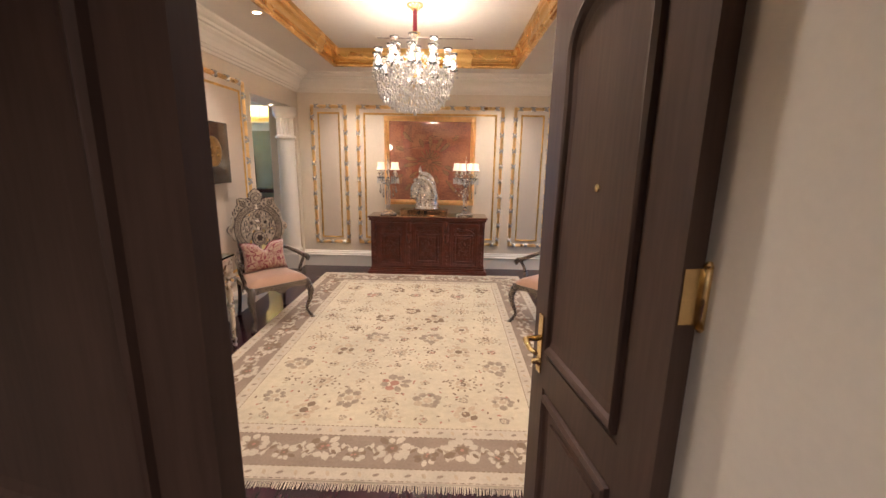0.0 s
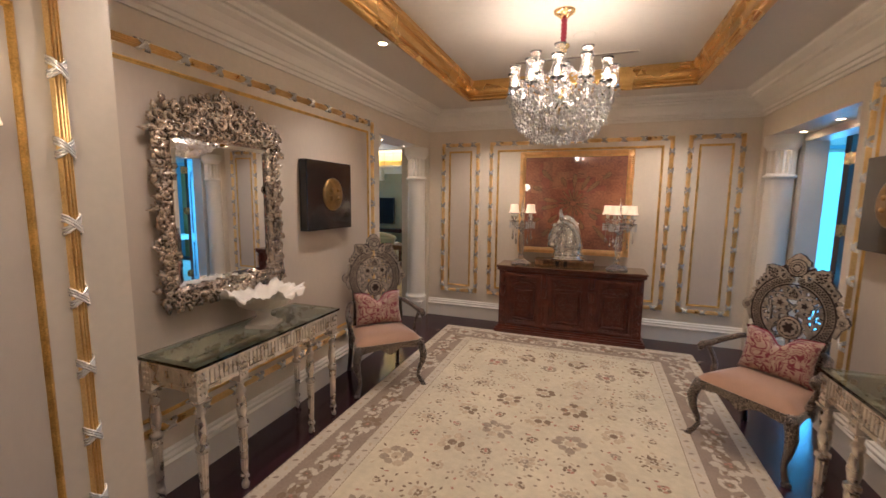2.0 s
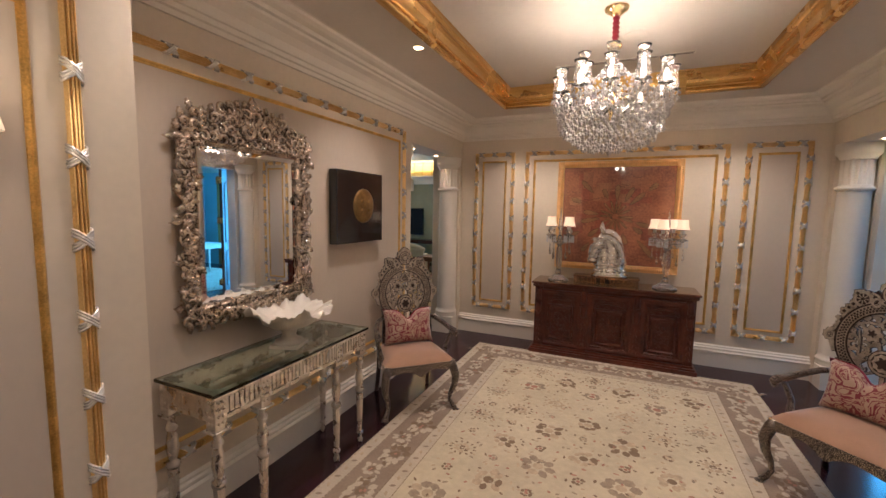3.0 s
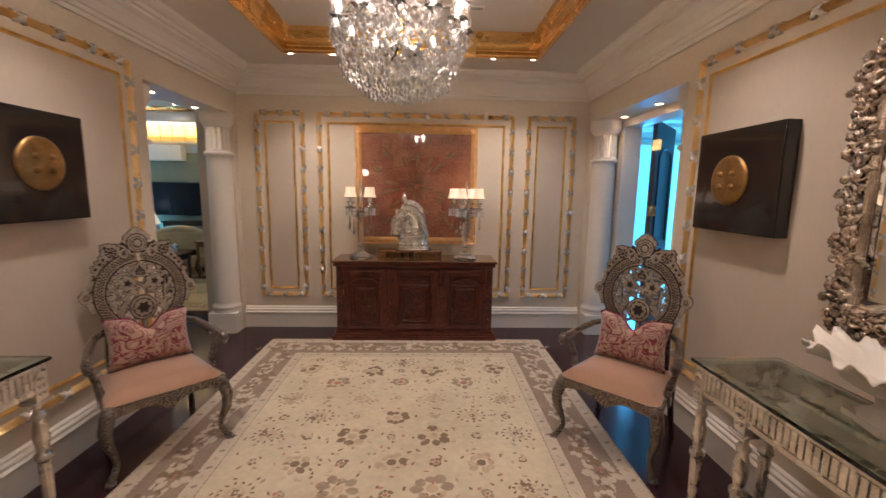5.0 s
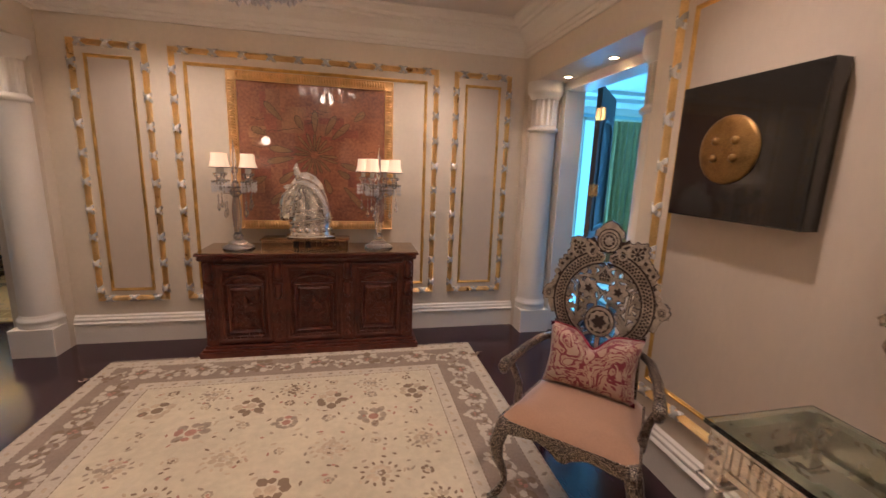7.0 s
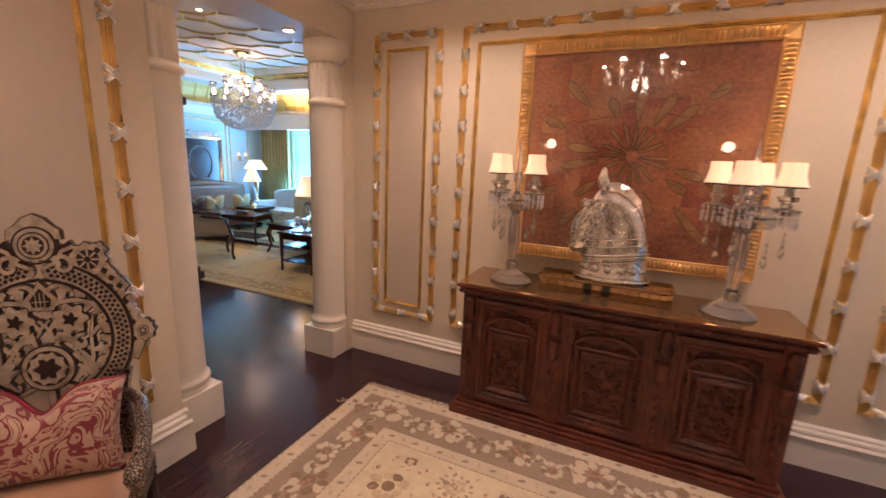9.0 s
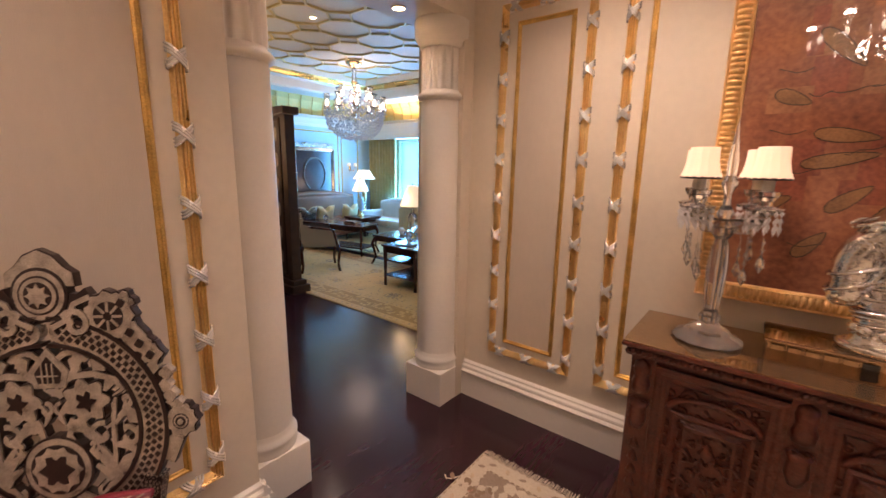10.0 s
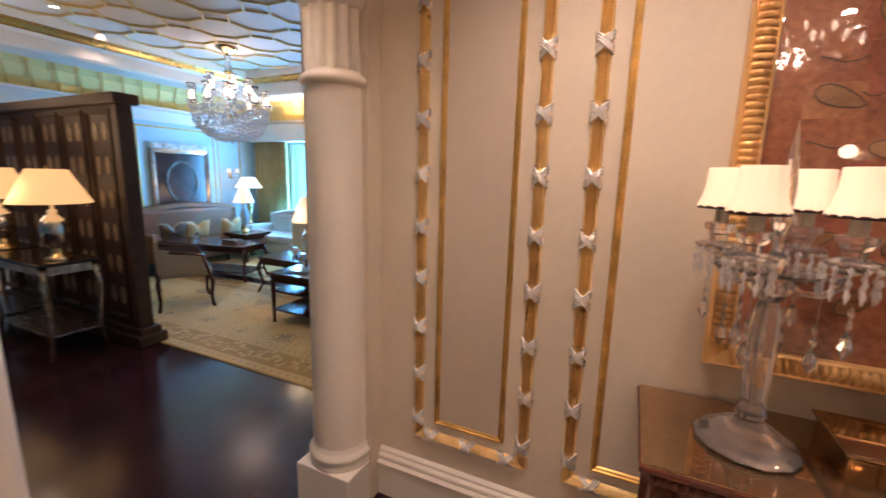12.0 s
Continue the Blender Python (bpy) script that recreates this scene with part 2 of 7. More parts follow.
box(bm, -3.4, -3.2, -1.6, YV, 0, 3.2), box(bm, 2.4, 2.6, -1.6, YV, 0, 3.2), box(bm, -3.4, 2.6, -1.8, -1.6, 0, 3.2)
structure("wall_corridor", bm, WALL)
structure("ceiling_corridor", box(bmesh.new(), -3.4, 2.6, -1.8, Y0, 2.9, 3.1), CEIL)
for x, s in ((HX0, 1), (HX1, -1)):
    bm = bmesh.new()
    prof = [(0, 0), (0.012, 0), (0.018, 0.04), (0.03, 0.05), (0.03, 0.11), (0.02, 0.12), (0.0, 0.125)]
    box(bm, min(x, x + s * 0.02), max(x, x + s * 0.02), Y0 - 0.02, 1.895, 0, 2.36, 0.004)
    box(bm, min(x - s * 0.12, x + s * 0.02), max(x - s * 0.12, x + s * 0.02), Y0 - 0.035, Y0 - 0.001, 0, 2.5, 0.008)
    structure("trim", bm, TRIM, "painted door jamb")

# raised ceiling with its gilt crown
TX0, TX1, TY0, TY1 = CX - 1.12, CX + 1.12, 3.60, 6.54
bm = bmesh.new()
for r in ((-2.9, 2.0, 1.4, TY0), (-2.9, 2.0, TY1, YB + 0.2), (-2.9, TX0, TY0, TY1), (TX1, 2.0, TY0, TY1)):
    box(bm, *r, ZC, ZC + 0.1)
box(bm, TX0 - 0.2, TX1 + 0.2, TY0 - 0.2, TY1 + 0.2, ZT, ZT + 0.12)
for r in ((TX0 - 0.02, TX0, TY0, TY1), (TX1, TX1 + 0.02, TY0, TY1), (TX0, TX1, TY0 - 0.02, TY0), (TX0, TX1, TY1, TY1 + 0.02)):
    box(bm, *r, ZC + 0.1, ZT)
structure("ceiling", bm, CEIL, "painted tray ceiling")
bm = bmesh.new()
frame_sweep(bm, plane_z(), TX0, TX1, TY0, TY1, [(-0.062, ZC - 0.002), (-0.062, ZC - 0.016), (-0.054, ZC - 0.020), (-0.050, ZC - 0.036), (-0.034, ZC - 0.047), (-0.014, ZC - 0.047), (0.0, ZC - 0.036), (0.003, ZC - 0.022),
    (-0.004, ZC - 0.012), (-0.006, ZC - 0.004), (0.006, ZC), (0.010, ZC + 0.012), (0.004, ZC + 0.022), (0.005, ZC + 0.045), (0.011, ZC + 0.070), (0.024, ZC + 0.090), (0.028, ZC + 0.094), (0.028, ZC + 0.108), (0.040, ZC + 0.114), (0.046, ZC + 0.128), (0.044, ZC + 0.142), (0.050, ZT - 0.003)])
structure("trim", bm, CROWN, "gilded crown moulding of the raised ceiling")
CORNICE = [(0.004, 2.575), (0.022, 2.575), (0.026, 2.60), (0.042, 2.606), (0.046, 2.63), (0.058, 2.635), (0.075, 2.68), (0.11, 2.715), (0.15, 2.735), (0.155, 2.75),
           (0.185, 2.752), (0.19, 2.775), (0.225, 2.785), (0.25, 2.80), (0.255, 2.816), (0.27, 2.818)]
bm = bmesh.new()
frame_sweep(bm, plane_z(), XL, XR, YP, YB, CORNICE)
frame_sweep(bm, plane_z(), CX - 1.53, CX + 1.53, YV, YP - 0.002, [(a * 0.6, z) for a, z in CORNICE])
structure("trim", bm, TRIM, "stepped ivory cornice")
# baseboards with their moulded top
BASE = [(0.0, 0.0), (0.032, 0.0), (0.032, 0.16), (0.040, 0.166), (0.042, 0.176), (0.034, 0.184), (0.026, 0.19), (0.030, 0.198), (0.028, 0.21), (0.016, 0.22), (0.014, 0.232), (0.0, 0.245)]
for name, a, b, n in (("north", (XL, YB), (XR, YB), (0, -1)), ("west", (XL, YP), (XL, OPEN[-1] + 0.02), (1, 0)), ("east", (XR, YP), (XR, OPEN[1] + 0.02), (-1, 0)),
                      ("pier", (CX - 1.53, YV), (CX - 1.53, YP), (1, 0)), ("pier", (CX + 1.53, YV), (CX + 1.53, YP), (-1, 0)),
                      ("return", (XL, YP), (CX - 1.53, YP), (0, 1)), ("return", (CX + 1.53, YP), (XR, YP), (0, 1)),
                      ("jamb", (XL + 0.03, OPEN[-1]), (XL - LT, OPEN[-1]), (0, 1)), ("jamb", (XR - 0.03, OPEN[1]), (XR + LT, OPEN[1]), (0, 1))):
    structure("baseboard", run(bmesh.new(), a, b, n, BASE), TRIM, "ivory baseboard with a moulded top")


# ---- gilt panel mouldings with silver ties ----
def tie_mesh():
    bm = bmesh.new()
    for s in (-1, 1):
        for o in (-0.0105, 0.0, 0.0105):
            lift = 0.003 if s > 0 else 0.0
            pts = [(-0.027, 0.0, s * -0.026 + o), (-0.021, 0.017 + lift, s * -0.019 + o), (0, 0.024 + lift, o), (0.021, 0.017 + lift, s * 0.019 + o), (0.027, 0.0, s * 0.026 + o)]
            tube(bm, pts, 0.0049, 6)
    me = bpy.data.meshes.new("ribbon_tie")
    bm.to_mesh(me)
    bm.free()
    me.materials.append(TIESILVER)
    return me


TIE = tie_mesh()
REED = [(0.0, 0.0)]
for k in range(4):
    for j in range(5):
        REED.append((0.004 + k * 0.0095 + j * 0.0095 / 4, 0.008 + 0.009 * math.sin(math.pi * j / 4) + (0.004 if k in (1, 2) else 0)))
REED.append((0.046, 0.0))
THIN = [(0.0, 0.0), (0.0, 0.008), (0.005, 0.014), (0.011, 0.014), (0.015, 0.009), (0.022, 0.007), (0.026, 0.0)]
TIES = []


def panel(plane, u0, u1, v0, v1, inner=0.105, ties="lrtb", fabric=True, gap=0.2215):
    """A bound-reed frame with a thin inner frame and a fabric field."""
    ob = structure("panel_moulding", frame_sweep(bmesh.new(), plane, u0, u1, v0, v1, REED, smooth=False), GOLD, "gilded reed moulding bound with silver ties")
    bm = frame_sweep(bmesh.new(), plane, u0 + inner, u1 - inner, v0 + inner * 0.85, v1 - inner, THIN)
    structure("inner_moulding", bm, GILT, "thin gilded inner moulding", ob)
    if fabric:
        bm = bmesh.new()
        a, b, c, d = u0 + inner + 0.02, u1 - inner - 0.02, v0 + inner * 0.85 + 0.02, v1 - inner - 0.02
        vs = [bm.verts.new(plane(u, v, 0.004)) for u, v in ((a, c), (b, c), (b, d), (a, d))]
        face(bm, vs)
        structure("fabric_field", bm, FABRIC, "woven beige wall fabric", ob)
    e, h = (plane(1, 0, 0) - plane(0, 0, 0)), (plane(0, 0, 1) - plane(0, 0, 0))
    for edge, horizontal in (("l", 0), ("r", 0), ("t", 1), ("b", 1)):
        if edge not in ties:
            continue
        lo, hi = (u0, u1) if horizontal else (v0, v1)
        n = max(2, round((hi - lo) / (gap if hi - lo > 1 else 0.178))) if horizontal else int((hi - lo - 0.15) / gap) + 1
        for k in range(n):
            w = lo + (hi - lo) * (k + 0.5) / n if horizontal else lo + 0.105 + gap * k
            u, v = {"l": (u0 + 0.023, w), "r": (u1 - 0.023, w), "t": (w, v1 - 0.023), "b": (w, v0 + 0.023)}[edge]
            up = Vector((0, 0, 1))
            along = e if horizontal else up
            across = along.cross(h) * -1
            m = Matrix((across, h, along)).transposed().to_4x4()
            m.translation = plane(u, v, 0.0)
            TIES.append((ob, m))
    return ob


PZ0, PZ1 = 0.36, 2.412
for u0, u1 in ((-2.18, -1.645), (-1.505, 0.66), (0.80, 1.348)):
    panel(plane_y(YB), u0, u1, PZ0, PZ1, fabric=(u1 - u0) < 1)
for side in (-1, 1):
    panel(plane_x(CX + side * 1.925, -side), 3.10, 5.735 if side < 0 else 5.43, PZ0, 2.44, ties="rtb", gap=0.228)
    panel(plane_x(CX + side * 1.53, -side), 2.36, 2.876, PZ0, 2.40, ties="rtb", gap=0.272, inner=0.125)

# ---- columns of the openings ----
def column(x, y, top, r=0.128):
    ob = tagged(new("column"), "white round column on a square plinth", kind="structure")
    bm = box(bmesh.new(), -0.148, 0.148, -0.148, 0.148, 0, 0.225, 0.004)
    structure("plinth", bm, TRIM, "", ob)
    bm = lathe(bmesh.new(), [(0.146, 0.226), (0.148, 0.245), (0.142, 0.262), (0.150, 0.272), (0.150, 0.29), (0.138, 0.30), (r + 0.006, 0.318), (r + 0.002, 0.33)], 40)
    structure("column_base", bm, TRIM, "", ob)
    bm = lathe(bmesh.new(), [(r + 0.002, 0.33), (r, 0.5), (r - 0.008, 1.91)], 40)
    structure("shaft", bm, TRIM, "", ob)
    bm = lathe(bmesh.new(), [(r - 0.008, 1.91), (r + 0.012, 1.92), (r + 0.016, 1.935), (r + 0.008, 1.95), (r - 0.006, 1.955), (r - 0.012, 1.97)], 40)
    structure("collar", bm, TRIM, "", ob)
    bm = lathe(bmesh.new(), [(r - 0.014, 1.97), (r - 0.014, 2.2)], 96, flute=0.075, nf=14)
    structure("fluted_neck", bm, TRIM, "fluted white neck", ob)
    bm = lathe(bmesh.new(), [(r - 0.01, 2.2), (r + 0.004, 2.205), (r + 0.008, 2.225), (r + 0.03, 2.25), (r + 0.034, 2.275), (r + 0.034, top)], 40)
    structure("capital", bm, TRIM, "", ob)
    ob.location = (x, y, 0)
    return ob


for side in (-1, 1):
    column(CX + side * 2.165, 6.015 if side < 0 else 5.74, HEAD)
    column(CX + side * 2.075, 7.20, HEAD)

# ---- downlights ----
def downlight(x, y, z, watts=14, lamp=True, name="downlight"):
    ob = thing(name, pose(x, y, z), "small recessed downlight in the ceiling", "ceiling light", "ceiling downlights")
    part("trim_ring", lathe(bmesh.new(), [(0.03, -0.001), (0.033, -0.008), (0.042, -0.006), (0.044, 0.0)], 20), TRIM, ob)
    part("lens", lathe(bmesh.new(), [(0.0001, -0.003), (0.03, -0.003)], 16), DOWNLIGHT, ob)
    if lamp:
        la = bpy.data.lights.new("downlight_beam", "SPOT")
        la.energy, la.color, la.spot_size, la.spot_blend, la.shadow_soft_size = watts, (1.0, 0.83, 0.69), radians(118), 1.0, 0.04
        lo = new("downlight_beam", la)
        lo.location = (x, y, z - 0.02)
    return ob


for side in (-1, 1):
    for y in (3.3, 4.79, 6.7):
        downlight(CX + side * (1.29 if y < 6 else 1.13), y, ZC, 55 if y < 6 else 44)
downlight(CX - 0.5, 2.45, ZC, 38), downlight(CX + 0.5, 2.45, ZC, 38)
# unseen corridor downlights, added to brighten the doors and jamb
for y in (0.4, -0.8):
    downlight(CX, y, 2.9, 75)
downlight(CX - 0.75, 6.70, ZC, 32), downlight(CX + 0.75, 6.70, ZC, 32)
for side in (-1, 1):
    for y in (6.0, 6.98):
        downlight(CX + side * 2.12, y + 0.25 if y < 6.5 else y - 0.1, HEAD, 4)

# ---- rooms beyond ----
# pale walls: the blue cast of the daylight is put into the paint colour
DAYLITWALL = material("daylight_tinted_wall_paint", (0.38, 0.57, 0.65), 0.6, vary=0.04, scale=2)
OLIVE = material("olive_wall_fabric", (0.33, 0.31, 0.20), 0.8, vary=0.08, scale=4)
COVE = material("yellow_cove_plaster", (0.85, 0.68, 0.28), 0.7, vary=0.06, scale=2)
CURTAIN = material("gold_silk_curtain", (0.42, 0.29, 0.10), 0.45, vary=0.15, scale=10, sheen=0.3)
SHEER = bpy.data.materials.new("bright_daylight_sheer")
SHEER.use_nodes = True
SHEER.node_tree.nodes["Principled BSDF"].inputs["Base Color"].default_value = (0.5, 0.75, 0.8, 1)
SHEER.node_tree.nodes["Principled BSDF"].inputs["Emission Color"].default_value = (0.16, 0.68, 1.0, 1)
SHEER.node_tree.nodes["Principled BSDF"].inputs["Emission Strength"].default_value = 0.85
LX0, LX1, LY0, LY1, LZ, LW = -8.5, XL - LT, 2.2, 12.0, 3.22, 2.48
bm = bmesh.new()
box(bm, LX0 - 0.2, LX0, LY0 - 0.2, LY1 + 0.2, 0, LW)
structure("wall_living_west", bm, DAYLITWALL, "pale living room wall")
bm = bmesh.new()
box(bm, LX0 - 0.2, LX1, LY0 - 0.2, LY0, 0, LW)
structure("wall_living_south", bm, DAYLITWALL)
bm = bmesh.new()
box(bm, LX1, LX1 + 0.15, YB + 0.2, LY1 + 0.2, 0, 3.9)
structure("wall_living_east", bm, DAYLITWALL)
WINX0, WINX1 = -7.57, -6.68
bm = bmesh.new()
box(bm, LX0, WINX0, LY1, LY1 + 0.2, 0, LW), box(bm, WINX1, LX1, LY1, LY1 + 0.2, 0, LW), box(bm, WINX0, WINX1, LY1, LY1 + 0.2, 2.12, LW)
structure("wall_living_north", bm, OLIVE, "olive fabric covered wall")
bm = bmesh.new()
frame_sweep(bm, plane_z(), LX0, LX1, LY0, LY1, [(-0.25, LW - 0.001), (0.0, LW - 0.001), (0.10, LW), (0.14, LW + 0.03), (0.14, LW + 0.06)])
structure("trim", bm, TRIM, "pale ledge under the lit cove")
bm = frame_sweep(bmesh.new(), plane_z(), LX0, LX1, LY0, LY1, [(-0.25, LW + 0.001), (-0.06, LW + 0.02), (0.0, LW + 0.18), (0.12, LW + 0.32), (0.32, LW + 0.40)])
structure("cove", bm, COVE, "warmly lit yellow cove")
for x0, x1, y0, y1 in ((LX0 + 0.16, LX0 + 0.2, LY0 + 1, LY1 - 1), (LX0 + 1, LX1 - 1, LY1 - 0.2, LY1 - 0.16)):
    la = bpy.data.lights.new("cove_strip", "AREA")
    la.shape, la.size, la.size_y, la.energy, la.color = "RECTANGLE", max(x1 - x0, 0.04), max(y1 - y0, 0.04), 30, (1.0, 0.78, 0.44)
    lo = new("cove_strip", la)
    cx, cy = (x0 + x1) / 2, (y0 + y1) / 2
    lo.matrix_world = look((cx, cy, LW + 0.07), (cx + (0.25 if x1 - x0 < 1 else 0), cy - (0 if x1 - x0 < 1 else 0.25), LW + 0.75))
bm = frame_sweep(bmesh.new(), plane_z(), LX0, LX1, LY0, LY1, [(0.28, LW + 0.40), (0.30, LW + 0.385), (0.70, LW + 0.385), (0.78, LW + 0.41), (0.84, LW + 0.46), (0.84, LZ)])
structure("trim", bm, TRIM, "pale stepped ceiling border")
bm = frame_sweep(bmesh.new(), plane_z(), LX0 + 0.80, LX1 - 0.80, LY0 + 0.80, LY1 - 0.80, [(0.0, LW + 0.38), (0.03, LW + 0.37), (0.05, LW + 0.40), (0.06, LW + 0.52), (0.10, LW + 0.56)])
frame_sweep(bm, plane_z(), LX0 + 0.80, LX1 - 0.80, LY0 + 0.80, LY1 - 0.80, [(0.17, LW + 0.64), (0.20, LZ)])
structure("trim", bm, TRIM, "pale fascia below the coffered ceiling")
bm = frame_sweep(bmesh.new(), plane_z(), LX0 + 0.80, LX1 - 0.80, LY0 + 0.80, LY1 - 0.80, [(0.10, LW + 0.56), (0.115, LW + 0.55), (0.13, LW + 0.57), (0.14, LW + 0.61), (0.155, LW + 0.62), (0.17, LW + 0.64)])
structure("trim", bm, CROWN, "gilded ceiling moulding")
structure("ceiling_living", box(bmesh.new(), LX0 - 0.3, LX1 + 0.2, LY0 - 0.3, LY1 + 0.3, LZ, LZ + 0.1), CEIL, "coffered white ceiling")

EX0, EX1, EY0, EY1 = XR + LT, 6.6, 3.0, 10.0
bm = bmesh.new()
box(bm, 1.808, 1.98, OP0 - 2.6, 5.98, 0, 2.9), box(bm, 1.808, 1.98, 7.10, EY1, 0, 2.9), box(bm, 1.808, 1.98, 5.98, 7.10, 2.29, 2.9)
structure("wall_study_west", bm, WALL, "cream wall with a doorway")
bm = frame_sweep(bmesh.new(), plane_x(1.808, -1), 5.88, 7.20, -0.2, 2.385, [(0, 0), (0, 0.03), (0.03, 0.035), (0.04, 0.025), (0.104, 0.02), (0.104, -0.172)])
structure("trim", bm, TRIM, "painted door surround")
bm = bmesh.new()
box(bm, EX1, EX1 + 0.2, EY0, EY1, 0, 2.9), box(bm, 1.98, EX1, EY0 - 0.2, EY0, 0, 2.9)
structure("wall_study", bm, DAYLITWALL, "pale study wall")
bm = bmesh.new()
box(bm, 1.98, 2.02, EY1, EY1 + 0.2, 0, 2.9), box(bm, 5.4, EX1, EY1, EY1 + 0.2, 0, 2.9), box(bm, 2.02, 5.4, EY1, EY1 + 0.2, 2.5, 2.9)
structure("wall_study_north", bm, DAYLITWALL, "pale study wall with a window")
structure("ceiling_study", box(bmesh.new(), EX0, EX1 + 0.2, EY0 - 0.2, EY1 + 0.2, 2.9, 3.0), CEIL)


def daylight(x0, x1, y, z0, z1, name, watts):
    bm = bmesh.new()
    box(bm, x0, x1, y + 0.12, y + 0.13, z0, z1)
    structure("backdrop", bm, SHEER, "bright bluish daylight behind the window")
    ob = tagged(new(name), "window with white frame bars", kind="structure")
    fr = frame_sweep(bmesh.new(), plane_y(y + 0.06), x0, x1, z0, z1, [(0, 0), (0, 0.04), (0.05, 0.04), (0.05, 0)])
    part("window_frame", fr, TRIM, ob, kind="structure")
    n = max(1, round((x1 - x0) / 0.8))
    for k in range(1, n):
        x = x0 + (x1 - x0) * k / n
        part("glazing_bar", box(bmesh.new(), x - 0.02, x + 0.02, y + 0.02, y + 0.05, z0, z1), TRIM, ob, kind="structure")
    la = bpy.data.lights.new("daylight", "AREA")
    la.shape, la.size, la.size_y, la.energy, la.color = "RECTANGLE", x1 - x0, z1 - z0, watts, (0.09, 0.48, 1.0)
    lo = new("daylight", la)
    lo.matrix_world = look(((x0 + x1) / 2, y - 0.02, (z0 + z1) / 2), ((x0 + x1) / 2, y - 3, (z0 + z1) / 2))


daylight(WINX0, WINX1, LY1, 0.05, 2.12, "window_1", 190)
daylight(2.02, 5.4, EY1, 0.05, 2.5, "window_2", 260)


# ---- flat and curved pieces ----
def plate(bm, pts, y0, y1, mi=0, m=None):
    """An outline in the (x, z) plane, from y0 to y1 thick."""
    a = [Vector((x, y0, z)) for x, z in pts]
    b = [Vector((x, y1, z)) for x, z in pts]
    if m is not None:
        a, b = [m @ p for p in a], [m @ p for p in b]
    a, b = [bm.verts.new(p) for p in a], [bm.verts.new(p) for p in b]
    face(bm, a, mi=mi), face(bm, b[::-1], mi=mi)
    for k in range(len(a)):
        face(bm, (a[k], b[k], b[(k + 1) % len(a)], a[(k + 1) % len(a)]), mi=mi)
    return bm


def strip(bm, pts, widths, y0, y1, mi=0, m=None):
    """A flat band along a path in the (x, z) plane."""
    n = len(pts)
    if not isinstance(widths, (list, tuple)):
        widths = [widths] * n
    rows = []
    for i, (x, z) in enumerate(pts):
        p, q = pts[max(i - 1, 0)], pts[min(i + 1, n - 1)]
        d = Vector((q[0] - p[0], q[1] - p[1]))
        d = d.normalized() if d.length > 1e-9 else Vector((1, 0))
        ox, oz = -d.y * widths[i] / 2, d.x * widths[i] / 2
        row = [Vector((x + ox, y0, z + oz)), Vector((x + ox, y1, z + oz)), Vector((x - ox, y1, z - oz)), Vector((x - ox, y0, z - oz))]
        rows.append([bm.verts.new(m @ v if m is not None else v) for v in row])
    for a, b in zip(rows, rows[1:]):
        for k in range(4):
            face(bm, (a[k], b[k], b[(k + 1) % 4], a[(k + 1) % 4]), mi=mi)
    face(bm, rows[0][::-1], mi=mi), face(bm, rows[-1], mi=mi)
    return bm


def disc(x, z, r, n=20, a0=0.0, ripple=0.0, k=8):
    return [(x + r * (1 + ripple * math.cos(k * t)) * math.cos(t), z + r * (1 + ripple * math.cos(k * t)) * math.sin(t)) for t in (a0 + 2 * math.pi * i / n for i in range(n))]


def curl(x, z, r, a0, turns, n=14, end=0.25):
    """A spiral from radius r inwards, round (x, z)."""
    out = []
    for i in range(n):
        f = i / (n - 1)
        a, q = a0 + turns * 2 * math.pi * f, r * (1 - (1 - end) * f)
        out.append((x + q * math.cos(a), z + q * math.sin(a)))
    return out


def inlay(name, light, dark, scale, cut=0.12):
    """Dark wood inlaid with pale metal and shell: voronoi cells with dark joints."""
    m = material(name, light, 0.3, metal=0.55, vary=0.2, scale=20)
    nt = m.node_tree
    b = nt.nodes["Principled BSDF"]
    vo = nt.nodes.new("ShaderNodeTexVoronoi")
    vo.feature = "DISTANCE_TO_EDGE"
    vo.inputs["Scale"].default_value = scale
    tc = nt.nodes["Texture Coordinate"]
    nt.links.new(tc.outputs["Object"], vo.inputs["Vector"])
    th = nt.nodes.new("ShaderNodeMath")
    th.operation = "LESS_THAN"
    th.inputs[1].default_value = cut
    nt.links.new(vo.outputs["Distance"], th.inputs[0])
    old = b.inputs["Base Color"].links[0].from_socket
    mix = nt.nodes.new("ShaderNodeMix")
    mix.data_type = "RGBA"
    nt.links.new(th.outputs[0], mix.inputs[0])
    nt.links.new(old, mix.inputs[6])
    mix.inputs[7].default_value = (*dark, 1)
    nt.links.new(mix.outputs[2], b.inputs["Base Color"])
    inv = nt.nodes.new("ShaderNodeMath")
    inv.operation = "MULTIPLY_ADD"
    inv.inputs[1].default_value, inv.inputs[2].default_value = -0.55, 0.55
    nt.links.new(th.outputs[0], inv.inputs[0]), nt.links.new(inv.outputs[0], b.inputs["Metallic"])
    return m


INLAY = inlay("shell_inlaid_wood", (0.46, 0.385, 0.30), (0.025, 0.012, 0.009), 118, 0.17)
PEARL = material("pale_shell_inlay", (0.44, 0.365, 0.285), 0.3, metal=0.12, vary=0.4, scale=30, bump=0.3, bump_scale=120)
# chair wood and trim, also the dark laid in for shaded gaps, slots and openings
DARKWOOD = material("dark_wood_and_gap_shade", (0.028, 0.012, 0.009), 0.35, vary=0.3, scale=12)
DAMASK = material("rose_damask_pattern", (0.5, 0.3, 0.25), 0.55, vary=0.1, scale=20, sheen=0.3)
_nt = DAMASK.node_tree
_n = _nt.nodes.new("ShaderNodeTexNoise")
